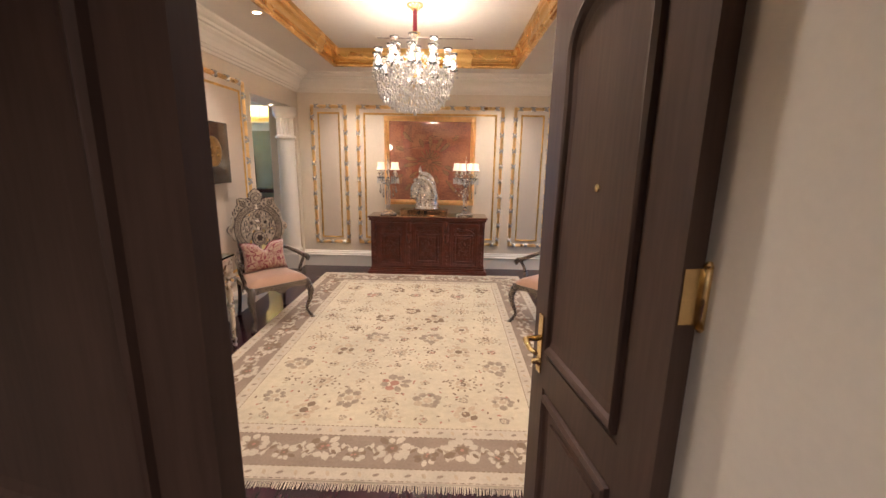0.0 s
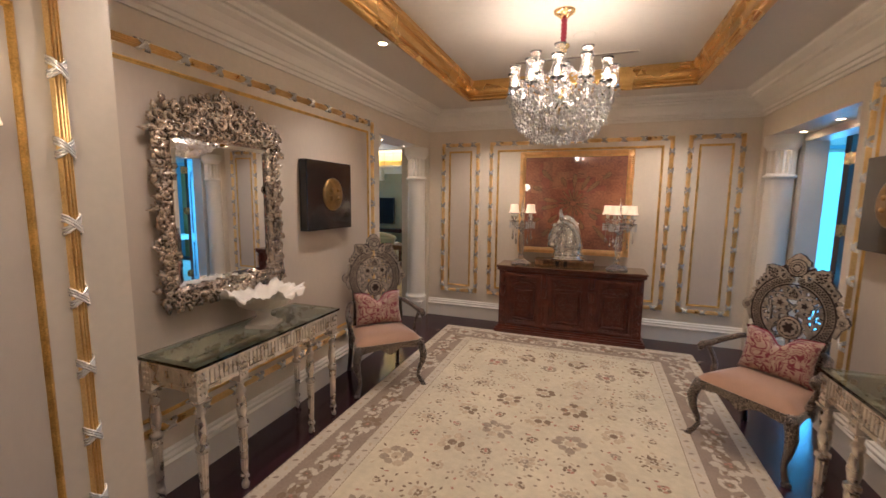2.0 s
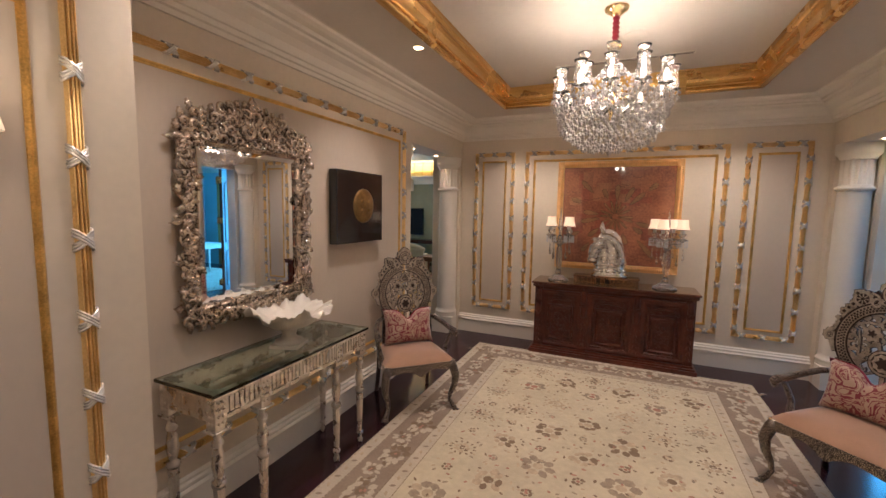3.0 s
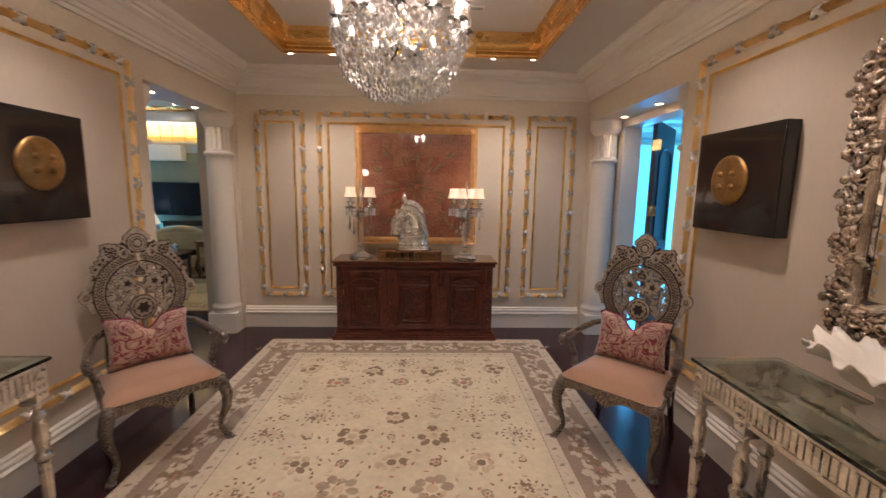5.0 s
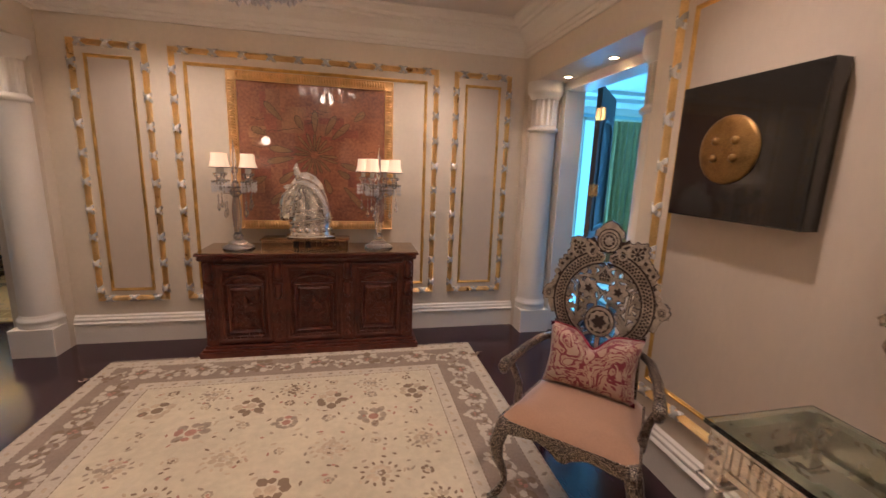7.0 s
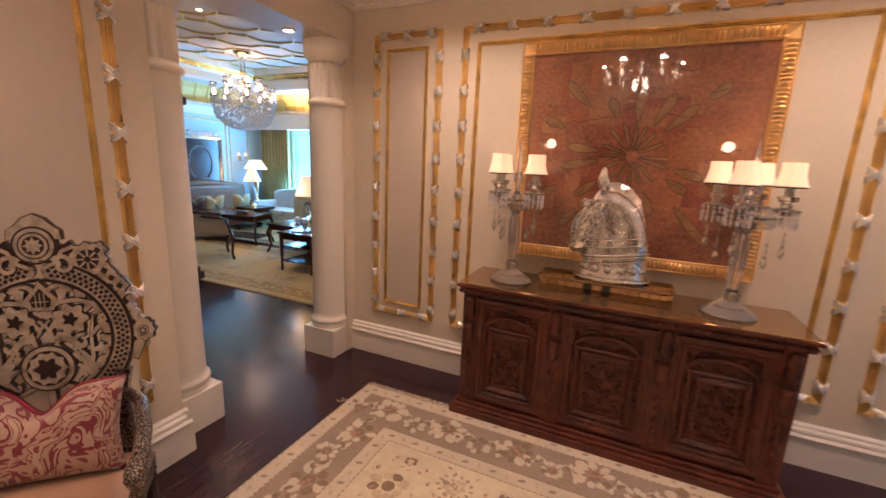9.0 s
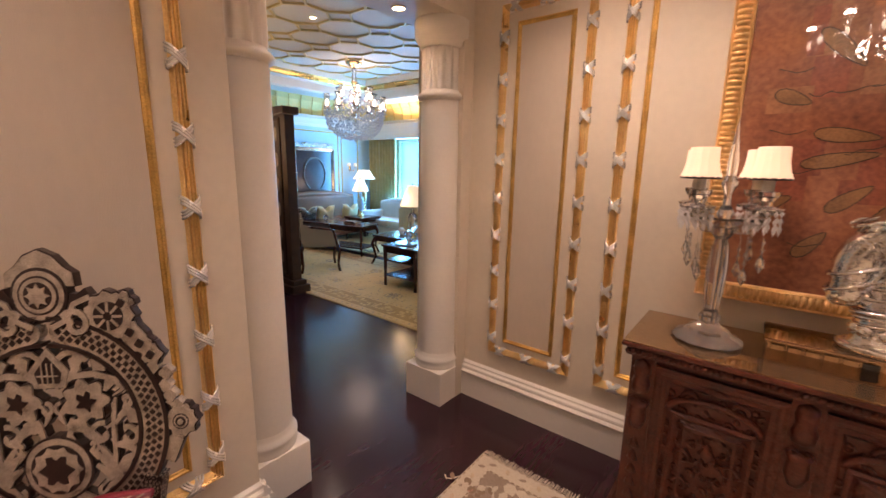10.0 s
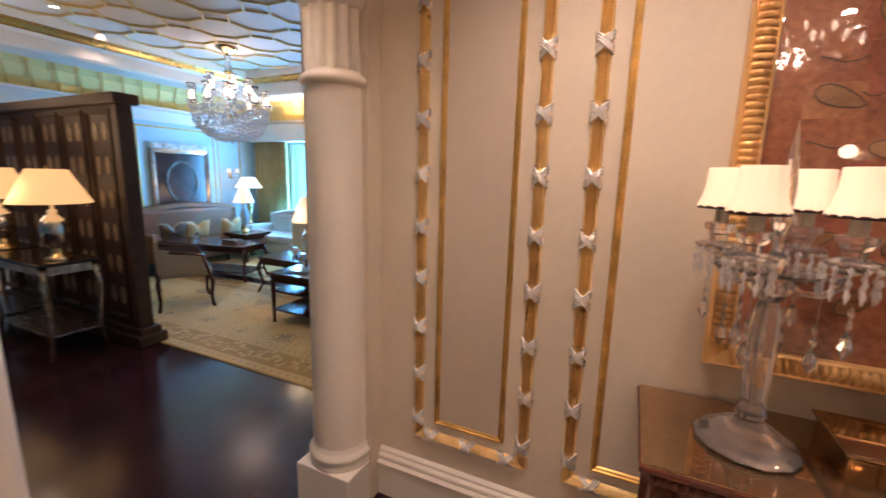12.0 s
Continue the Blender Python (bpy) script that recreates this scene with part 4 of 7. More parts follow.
# ---- candelabra lamps ----
def candelabra(x, y, turn):
    ob = thing("candelabra_lamp", pose(x, y, 0.8605, 0, 0, turn), "cut crystal candelabra lamp with small lit shades on the sideboard", "table lamp", "crystal candelabra lamps")
    part("base", lathe(bmesh.new(), [(0.112, 0), (0.122, 0.008), (0.112, 0.022), (0.088, 0.030), (0.075, 0.040), (0.07, 0.052), (0.045, 0.062), (0.03, 0.08)], 36, flute=0.025, nf=12), CRYSTAL, ob)
    part("stem", lathe(bmesh.new(), [(0.03, 0.08), (0.036, 0.1), (0.022, 0.13), (0.03, 0.20), (0.034, 0.30), (0.028, 0.38), (0.02, 0.41), (0.04, 0.44), (0.045, 0.46), (0.02, 0.48)], 20, flute=0.06, nf=10), CRYSTAL, ob)
    part("spire", lathe(bmesh.new(), [(0.018, 0.48), (0.03, 0.51), (0.014, 0.54), (0.012, 0.58), (0.028, 0.62), (0.016, 0.65), (0.018, 0.70), (0.0005, 0.86)], 12), CRYSTAL, ob)
    bm = lathe(bmesh.new(), [(0.0001, 0.475), (0.12, 0.49), (0.13, 0.50), (0.0001, 0.485)], 16, flute=0.08, nf=8)
    part("drip_dish", bm, CRYSTAL, ob)
    for k in range(4):
        a = math.pi / 4 + k * math.pi / 2
        c, s = math.cos(a), math.sin(a)
        bm = tube(bmesh.new(), [(c * r, s * r, z) for r, z in ((0.03, 0.47), (0.06, 0.445), (0.10, 0.45), (0.13, 0.48), (0.14, 0.52))], 0.008, 8)
        arm = part("arm", bm, CRYSTAL, ob)
        cx, cy = c * 0.14, s * 0.14
        part("candle_cup", lathe(bmesh.new(), [(0.012, 0.51), (0.050, 0.53), (0.056, 0.54), (0.020, 0.55), (0.022, 0.565), (0.036, 0.583), (0.038, 0.598), (0.020, 0.600)], 16, c=(cx, cy, 0), flute=0.05, nf=8), CRYSTAL, arm)
        part("candle", lathe(bmesh.new(), [(0.017, 0.60), (0.017, 0.655)], 12, c=(cx, cy, 0)), WHITE, arm)
        part("shade", lathe(bmesh.new(), [(0.060, 0.640), (0.061, 0.645), (0.052, 0.668), (0.046, 0.70), (0.044, 0.742), (0.043, 0.748)], 40, c=(cx, cy, 0), flute=0.045, nf=14), SHADE, arm, "lit pleated ivory shade")
        part("shade_trim", lathe(bmesh.new(), [(0.061, 0.637), (0.063, 0.640), (0.061, 0.645)], 40, c=(cx, cy, 0)), DARKWOOD, arm, "dark shade trim")
        bm = bmesh.new()
        for q in range(12):
            t = 2 * math.pi * q / 12
            for w in range(3):
                l = (0.026, 0.034, 0.046)[w]
                lathe(bm, [(0.0001, -l * 0.6), (0.0065, -l * 0.1), (0.0001, l * 0.3)], 6, c=(cx + 0.050 * math.cos(t), cy + 0.050 * math.sin(t), 0.528 - w * 0.026))
        part("crystal_fringe", bm, CRYSTALDROP, arm, "hanging cut crystal fringe", kind="stuff")
        for q, (pr, pz) in enumerate(((0.10, 0.0), (0.155, 0.06))):
            part("pendant", lathe(bmesh.new(), [(0.0001, 0.25 + pz), (0.015, 0.278 + pz), (0.009, 0.305 + pz), (0.002, 0.32 + pz), (0.007, 0.335 + pz), (0.002, 0.35 + pz), (0.007, 0.365 + pz), (0.0015, 0.38 + pz), (0.0015, 0.44)], 8, c=(c * pr, s * pr, 0)), CRYSTAL, arm)
    for k in (0, 2):
        a = math.radians(turn) + math.pi / 4 + k * math.pi / 2
        la = bpy.data.lights.new("candelabra_glow", "POINT")
        la.energy, la.color, la.shadow_soft_size = 1.0, (1.0, 0.80, 0.60), 0.02
        new("candelabra_glow", la).location = (x + 0.14 * math.cos(a), y + 0.14 * math.sin(a), 0.8605 + 0.715)
    for o in ob.children_recursive:
        if o.data.materials[0] == CRYSTAL:
            o.data.shade_flat()
    return ob


candelabra(-1.005, 7.05, 10)
candelabra(0.115, 7.05, 20)


# ---- silver horse head on a mirrored base ----
def horse():
    base = thing("display_base", pose(-0.48, 7.08, 0.8605), "low bronze-mirrored plinth with two black tiles on the sideboard", "plinth")
    part("block", box(bmesh.new(), -0.34, 0.34, -0.10, 0.10, 0, 0.070, 0.003), BROWNGLASS, base)
    part("top_plate", box(bmesh.new(), -0.35, 0.35, -0.11, 0.11, 0.0702, 0.083, 0.008), BROWNGLASS, base, "bevelled bronze mirror top plate")
    for k in range(14):
        x = -0.33 + 0.047 * k
        part("tile", box(bmesh.new(), x, x + 0.042, -0.104, -0.1005, 0.006, 0.066, 0.003), BLACK if k in (5, 7) else BROWNGLASS, base, "small black tile" if k in (5, 7) else "")
    bm = bmesh.new()

    def loft(rings):
        loops = []
        for (x, z), (ax, az), ry in rings:
            # centre, half extent along the section's own direction, half depth
            loops.append([bm.verts.new((x + ax * math.cos(t), ry * math.sin(t), z + az * math.cos(t))) for t in (2 * math.pi * i / 20 for i in range(20))])
        for a, b in zip(loops, loops[1:]):
            for k in range(20):
                face(bm, (a[k], a[(k + 1) % 20], b[(k + 1) % 20], b[k]), True)
        face(bm, loops[0][::-1]), face(bm, loops[-1])
    # neck: from the foot up and over to the poll
    loft([((0.05, 0.0), (0.175, 0.0), 0.085), ((0.05, 0.02), (0.18, 0.0), 0.09), ((0.05, 0.035), (0.165, 0.0), 0.08), ((0.055, 0.12), (0.158, 0.01), 0.075), ((0.06, 0.16), (0.168, 0.01), 0.08), ((0.058, 0.20), (0.155, 0.02), 0.072),
          ((0.05, 0.28), (0.142, 0.045), 0.066), ((0.03, 0.35), (0.130, 0.075), 0.060), ((0.0, 0.40), (0.105, 0.090), 0.054), ((-0.035, 0.435), (0.075, 0.085), 0.048), ((-0.075, 0.455), (0.035, 0.06), 0.040)])
    # head: from the poll down to the muzzle
    loft([((-0.03, 0.45), (0.045, 0.04), 0.046), ((-0.06, 0.43), (0.080, 0.05), 0.060), ((-0.085, 0.385), (0.092, 0.05), 0.070), ((-0.10, 0.33), (0.094, 0.045), 0.072), ((-0.112, 0.28), (0.082, 0.040), 0.060),
          ((-0.122, 0.235), (0.068, 0.030), 0.052), ((-0.130, 0.20), (0.064, 0.022), 0.052), ((-0.134, 0.165), (0.058, 0.014), 0.048), ((-0.136, 0.145), (0.040, 0.008), 0.034), ((-0.136, 0.136), (0.016, 0.002), 0.014)])
    for s in (-1, 1):
        tube(bm, [(-0.035, s * 0.042, 0.45), (-0.045, s * 0.050, 0.505), (-0.052, s * 0.052, 0.55), (-0.045, s * 0.046, 0.588)], [0.022, 0.030, 0.021, 0.003], 12)
        tube(bm, [(-0.055, s * 0.058, 0.50), (-0.066, s * 0.062, 0.535), (-0.060, s * 0.056, 0.57)], [0.006, 0.010, 0.003], 8)
        tube(bm, [(-0.10, s * 0.066, 0.40), (-0.125, s * 0.070, 0.393), (-0.145, s * 0.060, 0.384)], [0.005, 0.016, 0.005], 8)
        tube(bm, [(-0.09, s * 0.066, 0.415), (-0.125, s * 0.072, 0.410), (-0.155, s * 0.056, 0.395)], [0.004, 0.008, 0.004], 8)
        lathe(bm, [(0.0001, -0.008), (0.040, -0.003), (0.044, 0.004), (0.030, 0.012), (0.0001, 0.014)], 16, m=Matrix.Translation((-0.065, s * 0.062, 0.335)) @ pose(0, 0, 0, -90 * s, 0, 0))
        tube(bm, [(-0.175, s * 0.036, 0.178), (-0.184, s * 0.040, 0.170), (-0.180, s * 0.036, 0.160)], [0.004, 0.009, 0.004], 8)
        # bridle: cheek strap, brow band and nose band
        tube(bm, [(-0.03, s * 0.060, 0.43), (-0.05, s * 0.074, 0.37), (-0.07, s * 0.078, 0.32), (-0.10, s * 0.062, 0.24), (-0.13, s * 0.054, 0.20)], 0.007, 6)
        for k in range(10):
            f = k / 9
            lathe(bm, [(0.0001, -0.006), (0.006, 0), (0.0001, 0.006)], 6, c=(-0.02 - 0.11 * f, s * (0.074 + 0.010 * math.sin(f * 3)), 0.44 - 0.24 * f))
    for zc, xc, ax, ry in ((0.425, -0.065, 0.090, 0.066), (0.265, -0.116, 0.084, 0.060), (0.215, -0.127, 0.073, 0.056)):
        tube(bm, [(xc + ax * math.cos(t), ry * math.sin(t), zc + 0.03 * math.cos(t)) for t in (2 * math.pi * i / 24 for i in range(25))], 0.006, 6)
    # roped mane along the crest of the neck, with overlapping locks
    crest = [(-0.02, 0.475), (0.03, 0.470), (0.085, 0.445), (0.13, 0.405), (0.165, 0.350), (0.188, 0.290), (0.20, 0.230)]
    for w in (-0.040, -0.014, 0.014, 0.040):
        tube(bm, [(x - abs(w) * 0.5, w, z - abs(w) * 0.3) for x, z in crest], 0.012, 6)
    for (x0, z0), (x1, z1) in zip(crest, crest[1:]):
        for f in (0.0, 0.25, 0.5, 0.75):
            x, z = x0 + (x1 - x0) * f, z0 + (z1 - z0) * f
            for s in (-1, 1):
                tube(bm, [(x - 0.004, s * 0.050, z - 0.010), (x - 0.028, s * 0.064, z - 0.045), (x - 0.050, s * 0.066, z - 0.085)], [0.008, 0.010, 0.003], 6)
    # plates and rolled edges of the armoured neck
    for z, r, w in ((0.012, 0.186, 0.013), (0.105, 0.160, 0.005), (0.13, 0.163, 0.008), (0.145, 0.170, 0.010), (0.19, 0.166, 0.006), (0.225, 0.158, 0.006)):
        pts = [(0.052 + r * 1.01 * math.cos(t), 0.088 * math.sin(t) * r / 0.160, z + (0.02 if z > 0.05 else 0) * math.cos(t)) for t in (2 * math.pi * i / 32 for i in range(33))]
        tube(bm, pts, w, 8)
    for k in range(14):
        t = 2 * math.pi * k / 14
        lathe(bm, [(0.0001, -0.030), (0.022, -0.014), (0.024, 0.010), (0.0001, 0.026)], 8, c=(0.052 + 0.152 * math.cos(t), 0.076 * math.sin(t), 0.068))
    ob = part("statue", bm, POLISH, None)
    ob.matrix_world = pose(-0.495, 7.08, 0.944, 0, 0, 8) @ Matrix.Diagonal((1, 1, 1.05, 1))
    tagged(ob, "polished silver horse head bust on the mirrored plinth", "statue")


horse()


# ---- chandelier ----
def chandelier(x, y, top, scale=1.0, arms=(12, 6), detail=True, glow=True, name="chandelier", sleeve=None):
    ob = thing(name, pose(x, y, top) @ Matrix.Scale(1, 4), "multi-arm cut crystal chandelier with lit hurricane shades", "chandelier")
    k = scale
    part("canopy", lathe(bmesh.new(), [(0.0001, -0.05 * k), (0.03 * k, -0.045 * k), (0.05 * k, -0.025 * k), (0.07 * k, -0.015 * k), (0.075 * k, 0.0)], 24), BRASS, ob)
    bm = bmesh.new()
    rows = [(0.018 * k * (1.25 if i % 2 else 0.8), -0.05 * k - 0.17 * k * i / 12) for i in range(13)]
    part("sleeve", lathe(bm, rows, 14, flute=0.12, nf=5), sleeve or REDSILK, ob, "strung crystal chain sleeve" if sleeve else "gathered crimson silk chain sleeve")
    part("stem", lathe(bmesh.new(), [(0.02, -0.22), (0.045, -0.225), (0.045, -0.245), (0.014, -0.25), (0.012, -0.32), (0.03, -0.36), (0.012, -0.42), (0.02, -0.60), (0.012, -0.70)], 14), BRASS, ob)
    part("crystal_ball", lathe(bmesh.new(), [(0.0001, -0.31), (0.022, -0.30), (0.034, -0.275), (0.022, -0.25), (0.0001, -0.245)], 12), CRYSTAL, ob)
    random.seed(11)
    drops = bmesh.new()

    def drop(px, py, pz, s):
        vs = [drops.verts.new((px + a * s, py + b * s, pz + c * s * 1.5)) for a, b, c in ((0, 0, 1), (1, 0, 0), (0, 1, 0), (-1, 0, 0), (0, -1, 0), (0, 0, -1))]
        for a, b in ((1, 2), (2, 3), (3, 4), (4, 1)):
            face(drops, (vs[0], vs[a], vs[b])), face(drops, (vs[5], vs[b], vs[a]))
    for tier, (n, r, z0) in enumerate(((arms[0], 0.345, -0.55), (arms[1], 0.20, -0.44))):
        for i in range(n):
            a = 2 * math.pi * (i + 0.5 * tier) / n
            c, s = math.cos(a), math.sin(a)
            bm = tube(bmesh.new(), [(c * q, s * q, z) for q, z in ((0.02, z0 - 0.06), (r * 0.4, z0 - 0.12), (r * 0.75, z0 - 0.10), (r * 0.97, z0 - 0.05), (r, z0))], 0.007, 6)
            arm = part("arm", bm, CRYSTAL, ob)
            part("dish", lathe(bmesh.new(), [(0.01, z0 - 0.005), (0.045, z0 + 0.008), (0.047, z0 + 0.014), (0.012, z0 + 0.01)], 14, c=(c * r, s * r, 0), flute=0.05, nf=7), CRYSTAL, arm)
            part("bulb", lathe(bmesh.new(), [(0.008, z0 + 0.015), (0.010, z0 + 0.03), (0.016, z0 + 0.05), (0.012, z0 + 0.075), (0.0005, z0 + 0.095)], 10, c=(c * r, s * r, 0)), BULB, arm, "lit candle bulb")
            sh = lathe(bmesh.new(), [(0.022, z0 + 0.012), (0.036, z0 + 0.03), (0.038, z0 + 0.06), (0.028, z0 + 0.10), (0.030, z0 + 0.13), (0.042, z0 + 0.155), (0.040, z0 + 0.155), (0.028, z0 + 0.128), (0.026, z0 + 0.10), (0.036, z0 + 0.06), (0.034, z0 + 0.03), (0.021, z0 + 0.014)], 16, c=(c * r, s * r, 0))
            part("hurricane_shade", sh, HURRICANE, arm, "clear flared glass shade")
            for q in range(8):
                t = 2 * math.pi * q / 8
                for w in range(2):
                    drop(c * r + 0.044 * math.cos(t), s * r + 0.044 * math.sin(t), z0 - 0.012 - w * 0.034, 0.008)
    for layer in range(13):
        f = layer / 12
        r = 0.345 * math.cos(f * 1.45) ** 0.75
        z = -0.60 - 0.29 * math.sin(f * 1.5)
        n = max(5, int(2 * math.pi * r / 0.026))
        for i in range(n):
            a = 2 * math.pi * (i + 0.5 * (layer % 2)) / n + random.uniform(-0.05, 0.05)
            q = r + random.uniform(-0.02, 0.02)
            drop(q * math.cos(a), q * math.sin(a), z + random.uniform(-0.015, 0.015), random.uniform(0.009, 0.014))
    for _ in range(260):
        a, q = random.uniform(0, 6.28), 0.30 * math.sqrt(random.random())
        drop(q * math.cos(a), q * math.sin(a), random.uniform(-0.80, -0.55) + 0.1 * (1 - q / 0.3), random.uniform(0.008, 0.013))
    for i in range(16):
        a = 2 * math.pi * i / 16
        for j in range(7):
            f = j / 6
            q = 0.05 + 0.14 * f
            drop(q * math.cos(a), q * math.sin(a), -0.36 - 0.10 * f + 0.03 * math.sin(3.1 * f) * -1, 0.008)
    drop(0, 0, -0.905, 0.022)
    part("crystal_basket", drops, CRYSTALDROP, ob, "dense cut crystal drops and chains", kind="stuff")
    ob.scale = (scale,) * 3
    if glow:
        n = 6 if scale == 1.0 else 1
        if n > 1:
            la = bpy.data.lights.new("chandelier_glow", "POINT")
            la.energy, la.color, la.shadow_soft_size = glow * 0.45, (1.0, 0.80, 0.60), 0.08
            new("chandelier_glow", la).location = (x, y, top - 0.56)
        for i in range(n):
            la = bpy.data.lights.new("chandelier_glow", "POINT")
            la.energy, la.color, la.shadow_soft_size = glow / n, (1.0, 0.80, 0.60), 0.03 if n > 1 else 0.25
            r = 0.345 if n > 1 else 0.0
            new("chandelier_glow", la).location = (x + r * math.cos(i * math.pi / 3), y + r * math.sin(i * math.pi / 3), top - 0.385)
    return ob


chandelier(CX, 5.06, ZT - 0.001, glow=19)

# slot diffuser and small grille in the raised ceiling
sv = thing("ceiling_vent", pose(CX + 0.02, 6.05, ZT), "long narrow white slot diffuser in the ceiling", "air vent")
part("frame", box(bmesh.new(), -0.55, 0.55, -0.03, 0.03, -0.006, 0.0, 0.002), TRIM, sv)
# dark strips laid on the frame stand for the shade inside both slots
for q in (-0.012, 0.012):
    part("slot", box(bmesh.new(), -0.54, 0.54, q - 0.005, q + 0.005, -0.0075, -0.0062), DARKWOOD, sv, "dark strip standing for a shaded slot")
sp = thing("ceiling_speaker", pose(CX + 0.12, 5.55, ZT), "round white flush ceiling speaker", "speaker")
part("grille", lathe(bmesh.new(), [(0.0001, -0.004), (0.075, -0.005), (0.085, -0.003), (0.088, 0.0)], 28), CEIL, sp)


# ---- carved armchairs ----
def armchair():
    ob = thing("armchair", pose(0, 0, 0), "carved shell-inlaid dark wood armchair with salmon velvet seat beside the rug", "armchair", "carved armchairs")
    by = 0.20                      # plane of the back
    lean = Matrix.Translation((0, by, 0.44)) @ Matrix.Rotation(radians(-4), 4, "X") @ Matrix.Translation((0, 0, -0.44)) @ Matrix.Diagonal((0.9, 1, 0.985, 1))
    cz, R = 0.93, 0.262
    T = 0.011

    def P(bm, pts, lift=0.0, mi=0):
        plate(bm, pts, -T - lift, T, mi, lean)

    grow = 1.0

    def S(bm, pts, w, lift=0.0, mi=0):
        strip(bm, pts, [q * grow for q in w] if isinstance(w, list) else w * grow, -T - lift, T, mi, lean)

    bm = bmesh.new()
    for s in (-1, 1):
        arc = [((R - 0.028) * math.cos(t) * s, cz + (R - 0.028) * math.sin(t)) for t in (radians(-62 + 143 * i / 24) for i in range(25))]
        S(bm, arc, 0.056)
        P(bm, disc(arc[-1][0], arc[-1][1], 0.027, 12))
    part("medallion_ring", bm, PEARL, ob, "lattice-inlaid round back ring")
    # dark diamonds laid on the unpierced ring stand for its shaded openings
    bm = bmesh.new()
    for s in (-1, 1):
        for k in range(31):
            t = radians(-60 + 140 * k / 30)
            for row, q in enumerate((R - 0.042, R - 0.028, R - 0.014)):
                u = t + (0.04 if row % 2 else 0)
                x, z = s * q * math.cos(u), cz + q * math.sin(u)
                P(bm, [(x + 0.0078, z), (x, z + 0.0078), (x - 0.0078, z), (x, z - 0.0078)], 0.0015)
    part("lattice", bm, DARKWOOD, ob, "small dark plates standing for shaded lattice openings", kind="stuff")
    bm = bmesh.new()
    for s in (-1, 1):
        for r, w in ((R + 0.003, 0.010), (R - 0.060, 0.009)):
            arc = [(r * math.cos(t) * s, cz + r * math.sin(t)) for t in (radians(-64 + 152 * i / 24) for i in range(25))]
            S(bm, arc, w, 0.004)
        for k in range(13):
            t = radians(-8 + 66 * k / 12)
            q = R + 0.014 + 0.010 * math.sin(k * 2.4)
            P(bm, disc(s * q * math.cos(t), cz + q * math.sin(t), 0.019, 8, k, 0.12, 4), -0.004)
    part("ring_edge", bm, DARKWOOD, ob, "dark ring edge")
    bm = bmesh.new()
    for s in (-1, 1):
        for k in range(13):
            t = radians(-8 + 66 * k / 12)
            q = R + 0.024 + 0.011 * math.sin(k * 2.4)
            P(bm, disc(s * q * math.cos(t), cz + q * math.sin(t), 0.015, 12, k, 0.15, 4), -0.001)
    part("scalloped_edge", bm, PEARL, ob, "pale uneven scalloped edge")
    bm, dk = bmesh.new(), bmesh.new()
    grow = 1.0
    flat_p, flat_s = P, S

    def P(to, pts, lift=0.0, mi=0):
        """A pale piece stands on a slightly wider dark one."""
        flat_p(to, pts, lift, mi)
        if to is bm:
            cx0, cz0 = sum(p for p, _ in pts) / len(pts), sum(q for _, q in pts) / len(pts)
            out = []
            for p, q in pts:
                d = math.hypot(p - cx0, q - cz0) or 1
                out.append((p + (p - cx0) / d * 0.0045, q + (q - cz0) / d * 0.0045))
            flat_p(dk, out, lift - 0.004)

    def S(to, pts, w, lift=0.0, mi=0):
        flat_s(to, pts, w, lift, mi)
        if to is bm:
            w = w if isinstance(w, list) else [w] * len(pts)
            flat_s(dk, pts, [q + 0.007 for q in w], lift - 0.0045)
    top = cz + R
    # crest: central rosette, finial and flanking wheels on a scalloped ground
    P(bm, [(-0.075, top + 0.075), (-0.072, top + 0.105), (-0.052, top + 0.118), (-0.030, top + 0.142), (0, top + 0.155), (0.030, top + 0.142), (0.052, top + 0.118), (0.072, top + 0.105), (0.075, top + 0.075)])
    P(dk, disc(0, top + 0.055, 0.063, 24), 0.002)
    P(bm, disc(0, top + 0.055, 0.056, 24), 0.004)
    P(dk, disc(0, top + 0.055, 0.045, 24), 0.005)
    P(bm, disc(0, top + 0.055, 0.040, 24), 0.006)
    P(dk, disc(0, top + 0.055, 0.031, 24), 0.007)
    P(bm, disc(0, top + 0.055, 0.022, 24, 0, 0.3, 8), 0.009)
    for s in (-1, 1):
        P(bm, disc(s * 0.150, top + 0.005, 0.054, 36, 0, 0.08, 11), 0.003)
        P(dk, disc(s * 0.150, top + 0.005, 0.034, 20), 0.005)
        for k in range(8):
            t = 2 * math.pi * k / 8
            S(bm, [(s * 0.150 + 0.010 * math.cos(t), top + 0.005 + 0.010 * math.sin(t)), (s * 0.150 + 0.033 * math.cos(t), top + 0.005 + 0.033 * math.sin(t))], 0.006, 0.007)
        P(dk, disc(s * 0.090, top + 0.03, 0.035, 12, 0.3, 0.2, 5))
        S(bm, [(s * x, z) for x, z in curl(0.075, top - 0.012, 0.034, 2.6, -1.1, 16)], 0.013, 0.006)
        S(bm, [(s * 0.11, top + 0.05), (s * 0.075, top + 0.035), (s * 0.06, top + 0.0), (s * 0.02, top - 0.02)], 0.012, 0.006)
        for k, (x, z) in enumerate(((0.195, top - 0.035), (0.215, top - 0.062), (0.238, top - 0.09), (0.18, top + 0.035))):
            P(bm, disc(s * x, z, 0.024, 16, k, 0.2, 5))
            P(dk, disc(s * x, z, 0.010, 8, 0.2, 0.2, 4), 0.005)
        # side ears
        P(bm, disc(s * 0.300, cz + 0.005, 0.036, 28, 0, 0.12, 9), 0.003)
        P(dk, disc(s * 0.300, cz + 0.005, 0.020, 14), 0.004)
